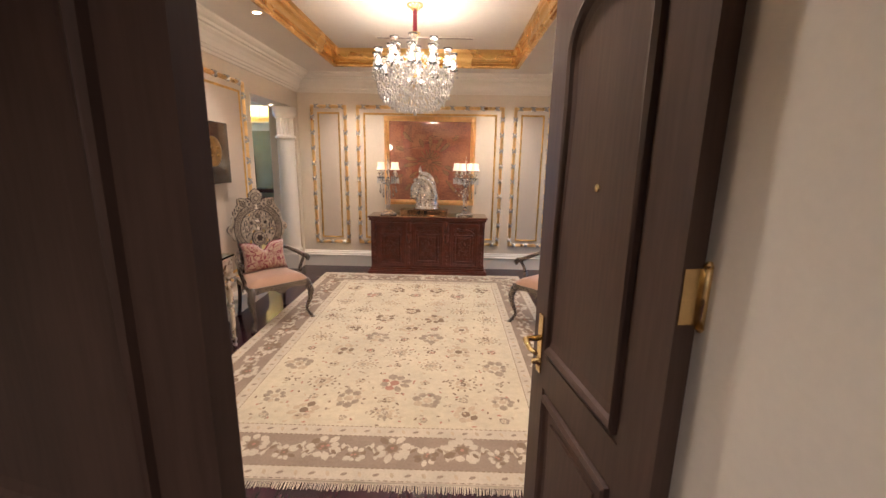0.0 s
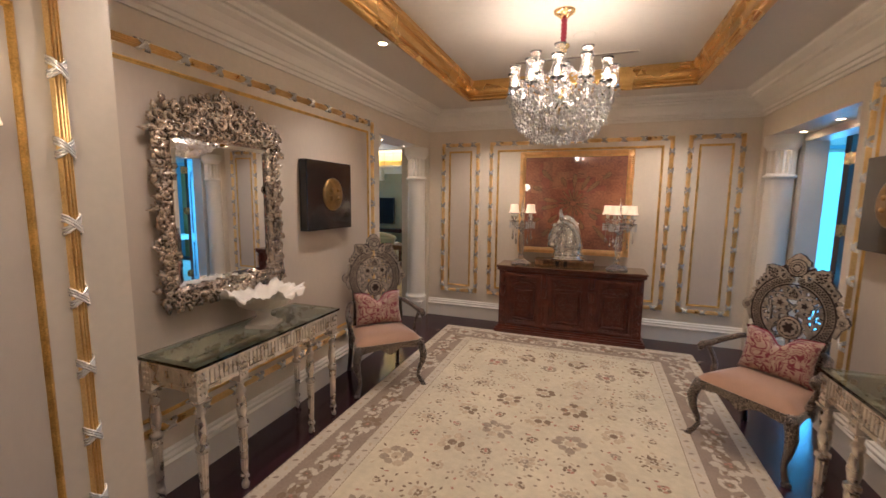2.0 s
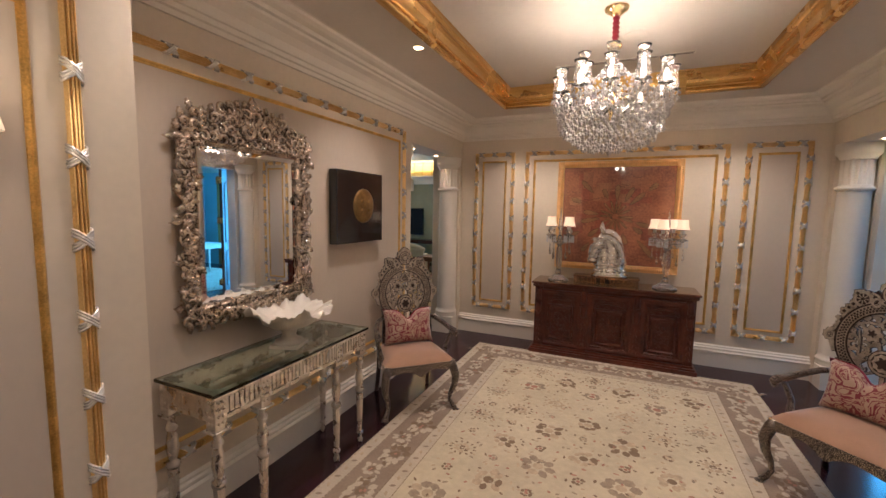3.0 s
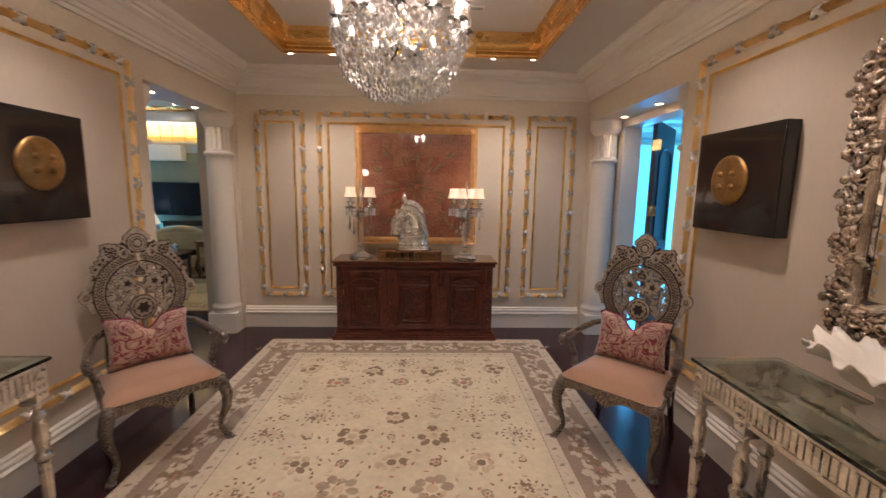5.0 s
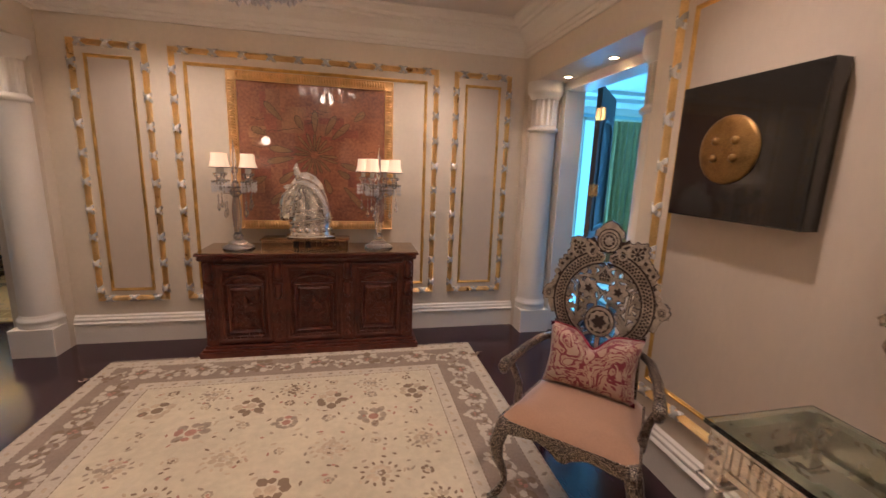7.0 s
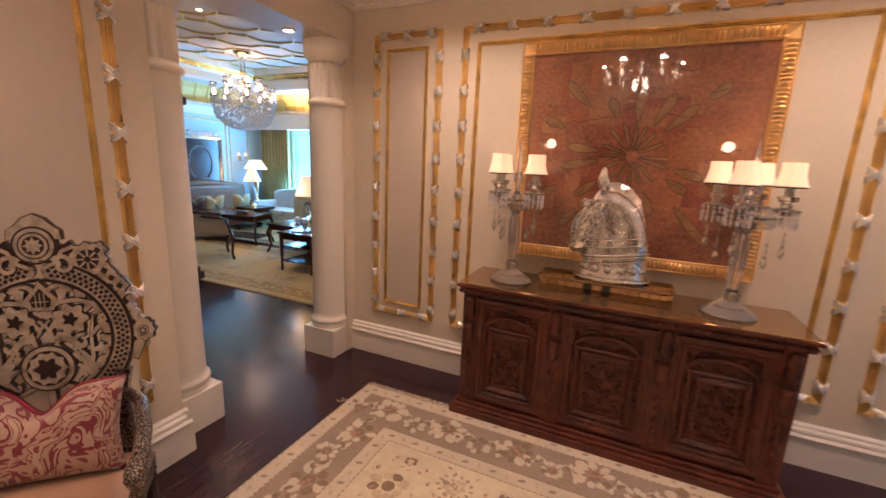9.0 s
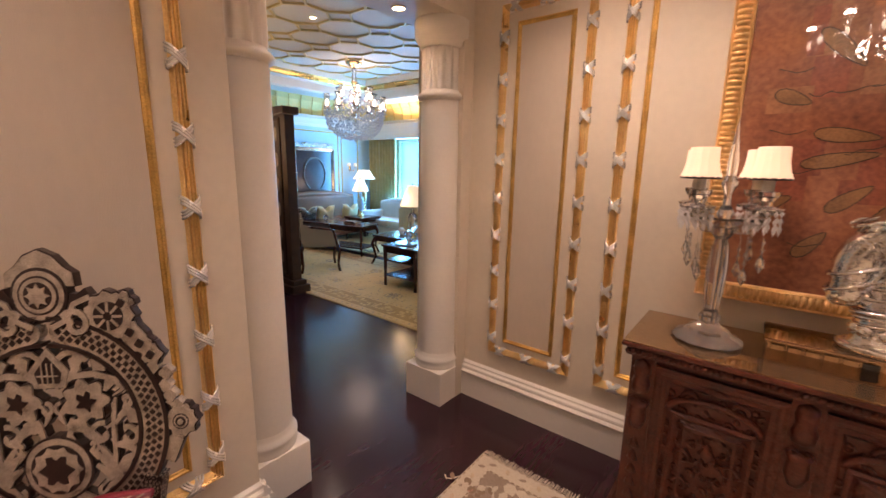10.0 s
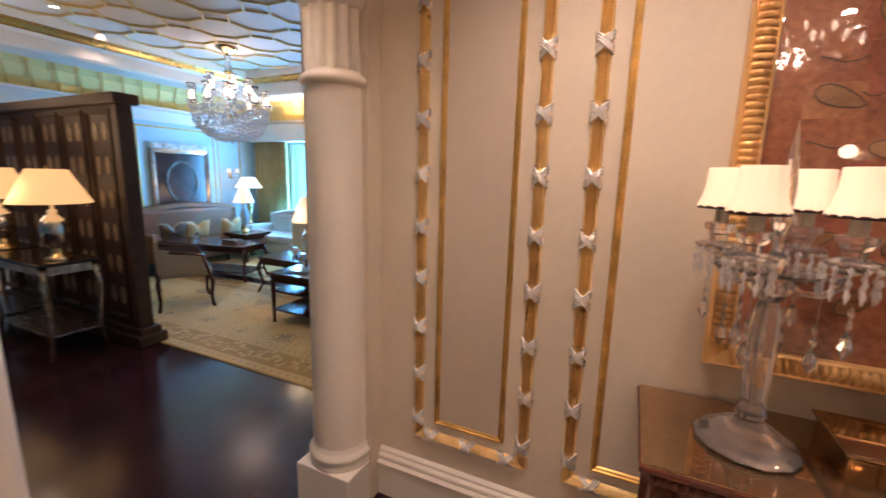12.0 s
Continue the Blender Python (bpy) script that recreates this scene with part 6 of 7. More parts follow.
def wall_mirror():
    """Local x along the wall, y into the wall (front at -y), z from the floor."""
    ob = thing("wall_mirror", pose(0, 0, 0), "wall mirror in a pierced tarnished silver scrollwork frame", "mirror", "silver wall mirrors")
    x0, x1, z0, z1 = -0.345, 0.345, 1.148, 1.985
    part("glass", box(bmesh.new(), x0, x1, -0.018, -0.010, z0, z1), MIRROR, ob, "clear mirror glass")
    bm = frame_sweep(bmesh.new(), plane_y(-0.0181), x0, x1, z0, z1, [(0.0, 0.0), (0.004, 0.0005), (0.03, 0.0022)])
    part("bevel", bm, MIRROR, ob, "slanted mirror edge")
    bm = frame_sweep(bmesh.new(), plane_y(0), x0 - 0.026, x1 + 0.026, z0 - 0.026, z1 + 0.026, [(0, 0.0), (0, 0.03), (0.008, 0.042), (0.016, 0.036), (0.022, 0.026), (0.028, 0.024), (0.028, 0.0)])
    part("inner_frame", bm, TARNISH, ob, "plain silver inner frame")
    random.seed(21)
    def side(fn, name):
        pieces = []
        fn(pieces)
        for kind, bm in pieces:
            part(kind, bm, TARNISH, ob)
    def upright(s):
        def fn(bm):
            z, k = z0 - 0.06, 0
            while z < z1 + 0.05:
                r = random.uniform(0.026, 0.040)
                cx = s * (0.345 + 0.062 + (0.010 if k % 2 else -0.006))
                scroll3(bm, cx, z + r, r, math.pi * (k % 2) + random.uniform(-0.9, 0.9), random.uniform(0.9, 1.25) * (1 if k % 2 else -1), 0.0085)
                for q in range(3):
                    leaf3(bm, cx + random.uniform(-0.035, 0.035), z + r + random.uniform(-0.03, 0.03), random.uniform(0, 6.28), random.uniform(0.04, 0.075), random.uniform(0.010, 0.015))
                leaf3(bm, cx + s * 0.01, z + r, random.uniform(0, 6.28), 0.06, 0.012)
                leaf3(bm, cx - s * 0.02, z, 1.57 + 0.7 * s * (1 if k % 2 else -1), 0.075, 0.013)
                if k % 2:
                    scroll3(bm, cx + s * 0.028, z + r * 2, 0.018, 0, 1.1, 0.008)
                z += r * 1.65
                k += 1
        return fn
    for s in (-1, 1):
        side(upright(s), "side_scrollwork")
    def bottom(bm):
        x, k = -0.43, 0
        while x < 0.45:
            r = random.uniform(0.028, 0.036)
            scroll3(bm, x, z0 - 0.062, r, math.pi * (k % 2) + random.uniform(-0.9, 0.9), random.uniform(0.9, 1.25) * (1 if k % 2 else -1), 0.0085)
            for q in range(3):
                leaf3(bm, x + random.uniform(-0.03, 0.03), z0 - 0.06 + random.uniform(-0.035, 0.03), random.uniform(0, 6.28), random.uniform(0.04, 0.075), random.uniform(0.010, 0.015))
            leaf3(bm, x, z0 - 0.06, random.uniform(0, 6.28), 0.06, 0.012)
            leaf3(bm, x - 0.02, z0 - 0.045, 0.6 * (1 if k % 2 else -1), 0.07, 0.011)
            x += r * 1.6
            k += 1
    side(bottom, "bottom_scrollwork")
    def crest(bm):
        for s in (-1, 1):
            x, k = 0.0, 0
            while x < 0.43:
                top = 0.115 + 0.10 * math.cos(x / 0.43 * math.pi / 2) ** 1.2
                zz = z1 + 0.045
                while zz < z1 + top + 0.02:
                    r = random.uniform(0.026, 0.036)
                    scroll3(bm, s * x, zz, r, random.uniform(0, 6.28), random.choice((-1.2, 1.2)), 0.010, 0.03 + 0.01 * random.random())
                    leaf3(bm, s * x, zz, random.uniform(0, 6.28), 0.07, 0.012)
                    zz += 0.052
                x += 0.052
                k += 1
            for f in range(9):
                a = f / 8
                leaf3(bm, s * (0.42 * a), z1 + 0.10 + 0.13 * math.cos(a * math.pi / 2) ** 1.2, (1.2 if s > 0 else 1.94) + s * 0.5, 0.055, 0.011)
            scroll3(bm, s * 0.06, z1 + 0.11, 0.055, 1.57, 1.3 * s, 0.015, 0.05)
        leaf3(bm, 0, z1 + 0.20, 1.57, 0.11, 0.02, 0.045)
        for a in (0.5, 1.0, 2.14, 2.64):
            leaf3(bm, 0, z1 + 0.10, a, 0.12, 0.016, 0.05)
    side(crest, "crest")
    return ob


mir = wall_mirror()
mir.matrix_world = pose(XR - 0.006, 3.895, 0, 0, 0, -90)
copy_thing(mir, pose(XL + 0.006, 3.865, 0, 0, 0, 90))

# ---- black panels with a bronze disc ----
BRONZE = material("aged_bronze", (0.34, 0.20, 0.07), 0.38, metal=0.9, vary=0.35, scale=14, bump=0.5, bump_scale=50)


def wall_art(dx, dz):
    ob = thing("wall_art", pose(0, 0, 0), "glossy black square panel with a round bronze relief on the wall", "wall art", "black wall panels")
    part("panel", box(bmesh.new(), -0.31, 0.31, -0.075, 0.0, -0.285, 0.285, 0.006), BLACK, ob)
    bm = bmesh.new()
    m = pose(dx, -0.0755, dz, 90, 0, 0)
    lathe(bm, [(0.138, 0.0), (0.138, 0.006), (0.128, 0.012), (0.11, 0.014), (0.06, 0.02), (0.0005, 0.026)], 36, m=m)
    part("disc", bm, BRONZE, ob, "domed aged bronze disc")
    for sx in (-1, 1):
        for sz in (-1, 1):
            part("boss", lathe(bmesh.new(), [(0.017, 0.014), (0.017, 0.026), (0.008, 0.036), (0.0005, 0.037)], 14, m=m @ Matrix.Translation((sx * 0.045, sz * 0.035, 0))), BRONZE, ob)
    return ob


art = wall_art(-0.028, 0.003)
art.matrix_world = pose(XR - 0.006, 4.932, 1.66, 0, 0, -90)
art = wall_art(0.026, 0.012)
art.matrix_world = pose(XL + 0.006, 4.88, 1.677, 0, 0, 90)


# ---- entrance door leaves ----
def door_leaf(name, width, label, furniture=True):
    """Hinged at the origin, running along +x; the inner face is at -y."""
    ob = tagged(new(name), label, kind="structure")
    H, T = 2.36, 0.044
    part("slab", box(bmesh.new(), 0, width, -T / 2 + 0.006, T / 2 - 0.006, 0.008, H), DOOR, ob, kind="structure")
    a, b = 0.15, width - 0.13
    for side in (-1, 1):
        y = side * (T / 2 - 0.006)
        bm = bmesh.new()
        box(bm, 0, a - 0.02, *sorted((y, y + side * 0.006)), 0.008, H)
        box(bm, b + 0.02, width, *sorted((y, y + side * 0.006)), 0.008, H)
        for z0, z1 in ((0.008, 0.20), (0.86, 0.98)):
            box(bm, a - 0.02, b + 0.02, *sorted((y, y + side * 0.006)), z0, z1)
        # head rail with its arch
        R, zc = (b - a) / 2 + 0.02, 1.95
        rr = (b - a) / 2 + 0.02
        arch = [((a + b) / 2 + rr * math.cos(t), zc + 0.17 * math.sin(t)) for t in (math.pi * i / 16 for i in range(17))]
        plate(bm, [(b + 0.02, H), (a - 0.02, H)] + arch[::-1], *sorted((y, y + side * 0.006)))
        part("stiles_and_rails", bm, DOOR, ob, kind="structure")

        def loop(pts, w):
            bm = bmesh.new()
            cxm = sum(p for p, _ in pts) / len(pts)
            czm = sum(q for _, q in pts) / len(pts)
            rows = []
            for p, q in pts:
                d = Vector((cxm - p, czm - q)).normalized()
                rows.append([bm.verts.new((p + d.x * u * 1.2, y + side * v, q + d.y * u * 1.2)) for u, v in ((-0.004, 0.0), (-0.002, 0.014), (0.010, 0.020), (0.020, 0.014), (0.026, 0.004), (0.045, 0.0))])
            for i in range(len(rows)):
                r, s = rows[i], rows[(i + 1) % len(rows)]
                for k in range(5):
                    face(bm, (r[k], r[k + 1], s[k + 1], s[k]))
            return bm
        top = [((a + b) / 2 + (b - a) / 2 * math.cos(t), 1.95 + 0.155 * math.sin(t)) for t in (math.pi * i / 20 for i in range(21))]
        part("panel_moulding", loop([(b, 1.0), (b, 1.4), (b, 1.8)] + top + [(a, 1.8), (a, 1.4), (a, 1.0)] + [(a + (b - a) * f, 1.0) for f in (0.33, 0.66)], 0), DOOR, ob, kind="structure")
        part("panel_moulding", loop([(b, 0.22), (b, 0.53), (b, 0.84), (a + (b - a) * 0.5, 0.84), (a, 0.84), (a, 0.53), (a, 0.22), (a + (b - a) * 0.5, 0.22)], 0), DOOR, ob, kind="structure")
        part("raised_field", box(bmesh.new(), a + 0.06, b - 0.06, *sorted((y - side * 0.001, y + side * 0.008)), 0.29, 0.77, 0.003), DOOR, ob, kind="structure")
    if furniture:
        for side in (-1, 1):
            y = side * T / 2
            bm = bmesh.new()
            box(bm, width - 0.085, width - 0.045, *sorted((y, y + side * 0.006)), 0.90, 1.12, 0.004)
            tube(bm, [(width - 0.065, y, 1.03), (width - 0.065, y + side * 0.05, 1.03), (width - 0.075, y + side * 0.062, 1.03), (width - 0.13, y + side * 0.066, 1.025), (width - 0.18, y + side * 0.062, 1.03)], [0.011, 0.010, 0.011, 0.009, 0.007], 10)
            part("door_handle", bm, BRASS, ob, "brass lever handle", kind="structure")
            part("thumb_turn", lathe(bmesh.new(), [(0.02, 0.0), (0.02, 0.006), (0.012, 0.01), (0.008, 0.03), (0.0005, 0.031)], 14, m=pose(width - 0.065, y, 0.94, -90 * side, 0, 0)), BRASS, ob, kind="structure")
        for side in (-1, 1):
            part("peephole", lathe(bmesh.new(), [(0.011, 0), (0.011, 0.004), (0.006, 0.005), (0.0005, 0.003)], 14, m=pose(width * 0.5, side * (T / 2 - 0.006), 1.58, -90 * side, 0, 0)), BRASS, ob, "small brass peephole", kind="structure")
    for z in (0.30, 1.40, 2.10):
        bm = bmesh.new()
        y = -T / 2 - 0.004
        tube(bm, [(-0.006, y, z - 0.06), (-0.006, y, z + 0.06)], 0.009, 10)
        box(bm, -0.0025, 0.0, -T / 2 + 0.002, T / 2 - 0.004, z - 0.055, z + 0.055)
        box(bm, -0.012, -0.0095, y - 0.045, y, z - 0.055, z + 0.055)
        for k in (-1, 1):
            tube(bm, [(-0.006, y, z + k * 0.06), (-0.006, y, z + k * 0.07)], [0.011, 0.004], 8)
        part("hinge", bm, BRASS, ob, "brass butt hinge", kind="structure")
    return ob


leaf = door_leaf("door_1", 0.70, "open dark espresso entrance door with an arched panel")
leaf.matrix_world = pose(0.37, 1.85, 0, 0, 0, 99)
leaf = door_leaf("door_2", 0.91, "dark espresso entrance door leaf standing slightly ajar", furniture=False)
leaf.matrix_world = pose(-1.285, 1.86, 0, 0, 0, -14.6)
leaf = door_leaf("door_3", 0.88, "open dark arched-panel door into the bright study", furniture=False)
leaf.matrix_world = pose(2.12, 7.085, 0, 0, 0, 48)


# ---- wall sconces of the entry ----
def sconce(x, y, z, turn, name="wall_sconce"):
    ob = thing(name, pose(x, y, z, 0, 0, turn), "gilt two-arm wall sconce with a lit ivory shade", "wall sconce", "gilt wall sconces")
    part("backplate", lathe(bmesh.new(), [(0.035, 0), (0.04, 0.006), (0.03, 0.014), (0.0005, 0.02)], 18, m=pose(0, 0, -0.1, 90, 0, 0), squash=(1, 1.9)), BRASS, ob)
    part("drop", lathe(bmesh.new(), [(0.0005, -0.33), (0.014, -0.30), (0.008, -0.27), (0.018, -0.24), (0.008, -0.21), (0.02, -0.16), (0.01, -0.1)], 10, c=(0, -0.025, 0)), BRASS, ob)
    for s in (-1, 1):
        arm = part("arm", tube(bmesh.new(), [(0, -0.02, -0.12), (s * 0.03, -0.06, -0.16), (s * 0.08, -0.09, -0.14), (s * 0.085, -0.10, -0.09), (s * 0.085, -0.10, -0.03)], 0.006, 8), BRASS, ob)
        part("candle_cup", lathe(bmesh.new(), [(0.006, -0.06), (0.024, -0.05), (0.010, -0.045), (0.010, 0.02)], 12, c=(s * 0.085, -0.10, 0)), BRASS, arm)
        part("shade", lathe(bmesh.new(), [(0.062, 0.0), (0.062, 0.004), (0.040, 0.105), (0.038, 0.108)], 28, c=(s * 0.085, -0.10, 0)), SHADE, arm, "lit ivory shade")
    la = bpy.data.lights.new("sconce_glow", "POINT")
    la.energy, la.color, la.shadow_soft_size = 3.2, (1.0, 0.78, 0.55), 0.08
    lo = new("sconce_glow", la)
    lo.matrix_world = ob.matrix_basis @ pose(0, -0.24, 0.10)
    return ob


sconce(CX - 1.53, 2.50, 1.865, 90)
sconce(CX + 1.53, 2.50, 1.865, -90)


# ---- living room seen through the west opening ----
HAMMER = material("coffer_lines", (0.66, 0.50, 0.24), 0.5, metal=0.0, vary=0.06, scale=8)
LAMPSHADE = material("lit_lamp_shade", (0.70, 0.48, 0.24), 0.8, vary=0.02, scale=8, emit=(1.0, 0.60, 0.24), power=0.65)
PALESHADE = material("pale_lamp_shade", (0.85, 0.78, 0.60), 0.8, vary=0.02, scale=8, emit=(1.0, 0.80, 0.50), power=0.5)
YELLOW = material("cream_yellow_upholstery", (0.62, 0.50, 0.27), 0.75, vary=0.08, scale=10, sheen=0.3)
TAN = material("tan_leather", (0.21, 0.095, 0.045), 0.5, vary=0.15, scale=8, bump=0.2)
PALEFAB = material("pale_blue_upholstery", (0.55, 0.60, 0.58), 0.75, vary=0.06, scale=8, sheen=0.3)
BLUECHINA = material("blue_glazed_ceramic", (0.35, 0.55, 0.68), 0.12, vary=0.15, scale=20)
SCREEN = material("dark_tv_glass", (0.012, 0.014, 0.018), 0.12, vary=0)
YRUG = material("golden_wool", (0.70, 0.51, 0.24), 0.95, vary=0.08, scale=3, bump=0.6, bump_scale=300)
YRUGB = material("ochre_wool", (0.50, 0.33, 0.14), 0.95, vary=0.12, scale=6, bump=0.6, bump_scale=300)
STRIPE = material("striped_upholstery", (0.30, 0.24, 0.20), 0.7, vary=0.1, scale=10)
_nt = STRIPE.node_tree
_w = _nt.nodes.new("ShaderNodeTexWave")
_w.inputs["Scale"].default_value = 9
_r = _nt.nodes.new("ShaderNodeValToRGB")
_r.color_ramp.interpolation = "CONSTANT"
_r.color_ramp.elements[0].color, _r.color_ramp.elements[1].color = (0.07, 0.045, 0.035, 1), (0.42, 0.36, 0.28, 1)
_r.color_ramp.elements[1].position = 0.5
_nt.links.new(_nt.nodes["Texture Coordinate"].outputs["Object"], _w.inputs["Vector"])
_nt.links.new(_w.outputs[0], _r.inputs[0]), _nt.links.new(_r.outputs[0], _nt.nodes["Principled BSDF"].inputs["Base Color"])

# coffered ceiling: raised ribs in an octagon and square net
bm = bmesh.new()
S, q = 0.62, 0.62 * 0.29
ix0, iy0 = LX0 + 1.0, LY0 + 5.0
drawn = set()
nx, ny = int((LX1 - LX0 - 2.0) / S), int((LY1 - LY0 - 5.9) / S)
def rib(a, b):
    a, b = Vector(a), Vector(b)
    d = (b - a).normalized() * 0.012
    n = Vector((-d.y, d.x))
    for s in (0,):
        o = n * 0
        vs = [bm.verts.new((*(p + o + n * k * 1.1), z)) for p, k, z in ((a, -1, LZ - 0.024), (b, -1, LZ - 0.024), (b, 1, LZ - 0.024), (a, 1, LZ - 0.024))]
        vt = [bm.verts.new((v.co.x, v.co.y, LZ)) for v in vs]
        face(bm, vs[::-1])
        for k in range(4):
            face(bm, (vs[k], vs[(k + 1) % 4], vt[(k + 1) % 4], vt[k]))
for i in range(nx):
    for j in range(ny):
        x, y = ix0 + i * S, iy0 + j * S
        pts = [(x + q, y), (x + S - q, y), (x + S, y + q), (x + S, y + S - q), (x + S - q, y + S), (x + q, y + S), (x, y + S - q), (x, y + q)]
        for k in range(8):
            edge = tuple(sorted((tuple(round(c, 3) for c in pts[k]), tuple(round(c, 3) for c in pts[(k + 1) % 8]))))
            if edge not in drawn:
                drawn.add(edge)
                rib(*edge)
structure("coffer_net", bm, HAMMER, "octagonal gilded coffer ribs")
# drapery-like ribs in the yellow cove
bm = bmesh.new()
for k in range(22):
    x = LX0 + 0.3 + 0.26 * k
    tube(bm, [(x, LY1 - 0.01, LW + 0.03), (x + 0.01, LY1 - 0.03, LW + 0.18), (x + 0.06, LY1 - 0.12, LW + 0.29), (x + 0.16, LY1 - 0.30, LW + 0.375)], 0.008, 5)
for k in range(30):
    y = LY1 - 0.3 - 0.26 * k
    tube(bm, [(LX0 + 0.01, y, LW + 0.03), (LX0 + 0.03, y - 0.01, LW + 0.18), (LX0 + 0.12, y - 0.06, LW + 0.29), (LX0 + 0.30, y - 0.16, LW + 0.375)], 0.008, 5)
structure("cove_ribs", bm, GILT, "gilded ribs of the yellow cove")


def curtain(x0, x1, y, z1, folds, m=CURTAIN, name="curtain", label="gold silk curtain hanging in folds beside the window"):
    ob = thing(name, pose(0, 0, 0), label, "curtain", "window curtains")
    bm = bmesh.new()
    n = folds * 8
    rows = []
    for z, a in ((0.02, 1.15), (1.0, 1.0), (z1, 0.8)):
        rows.append([bm.verts.new((x0 + (x1 - x0) * i / n, y + 0.035 * a * math.sin(2 * math.pi * i / 8) + 0.012 * math.sin(i * 0.9), z)) for i in range(n + 1)])
    for r, s in zip(rows, rows[1:]):
        for i in range(n):
            face(bm, (r[i], r[i + 1], s[i + 1], s[i]), True)
    ob2 = part("drape", bm, m, ob)
    sol = ob2.modifiers.new("cloth", "SOLIDIFY")
    sol.thickness = 0.006
    return ob


curtain(-8.42, -7.53, LY1 - 0.12, 2.16, 9)
curtain(-6.76, -6.58, LY1 - 0.12, 2.16, 2)
structure("pelmet", box(bmesh.new(), LX0 + 0.02, -5.6, LY1 - 0.20, LY1 - 0.002, 2.14, LW - 0.02, 0.01), TRIM, "pale pelmet over the window")


SCREENINLAY = material("worn_bone_inlay", (0.36, 0.27, 0.19), 0.6, vary=0.4, scale=30)
SCREENWOOD = material("matt_brown_carved_wood", (0.060, 0.026, 0.015), 0.5, vary=0.35, scale=8)


def make_screen():
    ob = thing("room_divider", pose(0, 0, 0), "tall dark carved wooden partition screen with pale inlaid panels", "screen", "")
    x0, x1, y0, y1 = -7.75, -5.22, 7.80, 7.90
    part("plinth", box(bmesh.new(), x0, x1 + 0.09, y0 - 0.07, y1 + 0.07, 0, 0.10, 0.01), SCREENWOOD, ob)
    part("plinth_step", box(bmesh.new(), x0, x1 + 0.06, y0 - 0.04, y1 + 0.04, 0.10, 0.16, 0.012), SCREENWOOD, ob)
    part("core", box(bmesh.new(), x0, x1 - 0.02, y0 + 0.02, y1 - 0.02, 0.16, 2.08), SCREENWOOD, ob)
    part("end_post", box(bmesh.new(), x1 - 0.10, x1, y0 - 0.01, y1 + 0.01, 0.16, 2.08, 0.008), SCREENWOOD, ob)
    part("cornice", box(bmesh.new(), x0, x1 + 0.04, y0 - 0.05, y1 + 0.05, 2.08, 2.165, 0.012), SCREENWOOD, ob)
    for k in range(6):
        a = x1 - 0.12 - 0.42 * (k + 1) + 0.02
        part("panel", frame_sweep(bmesh.new(), plane_y(y0 + 0.019), a, a + 0.38, 0.20, 2.05, [(0, 0), (0, 0.02), (0.02, 0.024), (0.035, 0.01), (0.04, 0.0)]), SCREENWOOD, ob)
        bm = bmesh.new()
        for i in range(2):
            for j in range(6):
                cx, cz = a + 0.12 + 0.14 * i, 0.42 + 0.29 * j
                plate(bm, [(cx + 0.036 * math.cos(t), cz + 0.085 * math.sin(t)) for t in (2 * math.pi * u / 12 for u in range(12))], y0 + 0.014, y0 + 0.02)
        part("inlay", bm, SCREENINLAY, ob, "pale shell inlay medallion pattern", kind="stuff")


make_screen()


def lamp(x, y, z, h, shade_r, top_r, shade_h, body, shade, label, body_r=0.09, name="table_lamp", watts=1.8):
    ob = thing(name, pose(x, y, z), label, "lamp", "living room lamps")
    hb = h - shade_h
    part("foot", lathe(bmesh.new(), [(body_r * 0.9, 0), (body_r * 0.9, 0.02), (body_r * 0.5, 0.035), (body_r * 0.4, hb * 0.2)], 18), BRASS, ob)
    part("body", lathe(bmesh.new(), [(body_r * 0.4, hb * 0.2), (body_r * 0.9, hb * 0.35), (body_r, hb * 0.55), (body_r * 0.8, hb * 0.72), (body_r * 0.3, hb * 0.8), (body_r * 0.35, hb * 0.86), (0.012, hb * 0.9), (0.012, h - 0.02)], 24), body, ob)
    part("shade", lathe(bmesh.new(), [(shade_r, hb), (shade_r * 0.99, hb + 0.008), (top_r, h), (top_r * 0.96, h)], 36), shade, ob, "lit fabric shade")
    part("finial", lathe(bmesh.new(), [(0.012, h), (0.016, h + 0.02), (0.0005, h + 0.035)], 10), BRASS, ob)
    if watts:
        la = bpy.data.lights.new("lamp_glow", "POINT")
        la.energy, la.color, la.shadow_soft_size = watts * 0.4, (1.0, 0.74, 0.45), 0.1
        new("lamp_glow", la).location = (x, y - shade_r - 0.06, z + hb + shade_h / 2)
    return ob


def legs(ob, x0, x1, y0, y1, h, mat, r0=0.028, r1=0.018, curve=0.0, name="leg"):
    for x in (x0, x1):
        for y in (y0, y1):
            sx, sy = (-1 if x == x0 else 1), (-1 if y == y0 else 1)
            part(name, tube(bmesh.new(), [(x, y, h), (x + sx * curve * 0.8, y + sy * curve * 0.8, h * 0.75), (x, y, h * 0.3), (x + sx * curve, y + sy * curve, 0.0)], [r0, r0 * 0.9, r1, r1 * 1.1], 8), mat, ob)


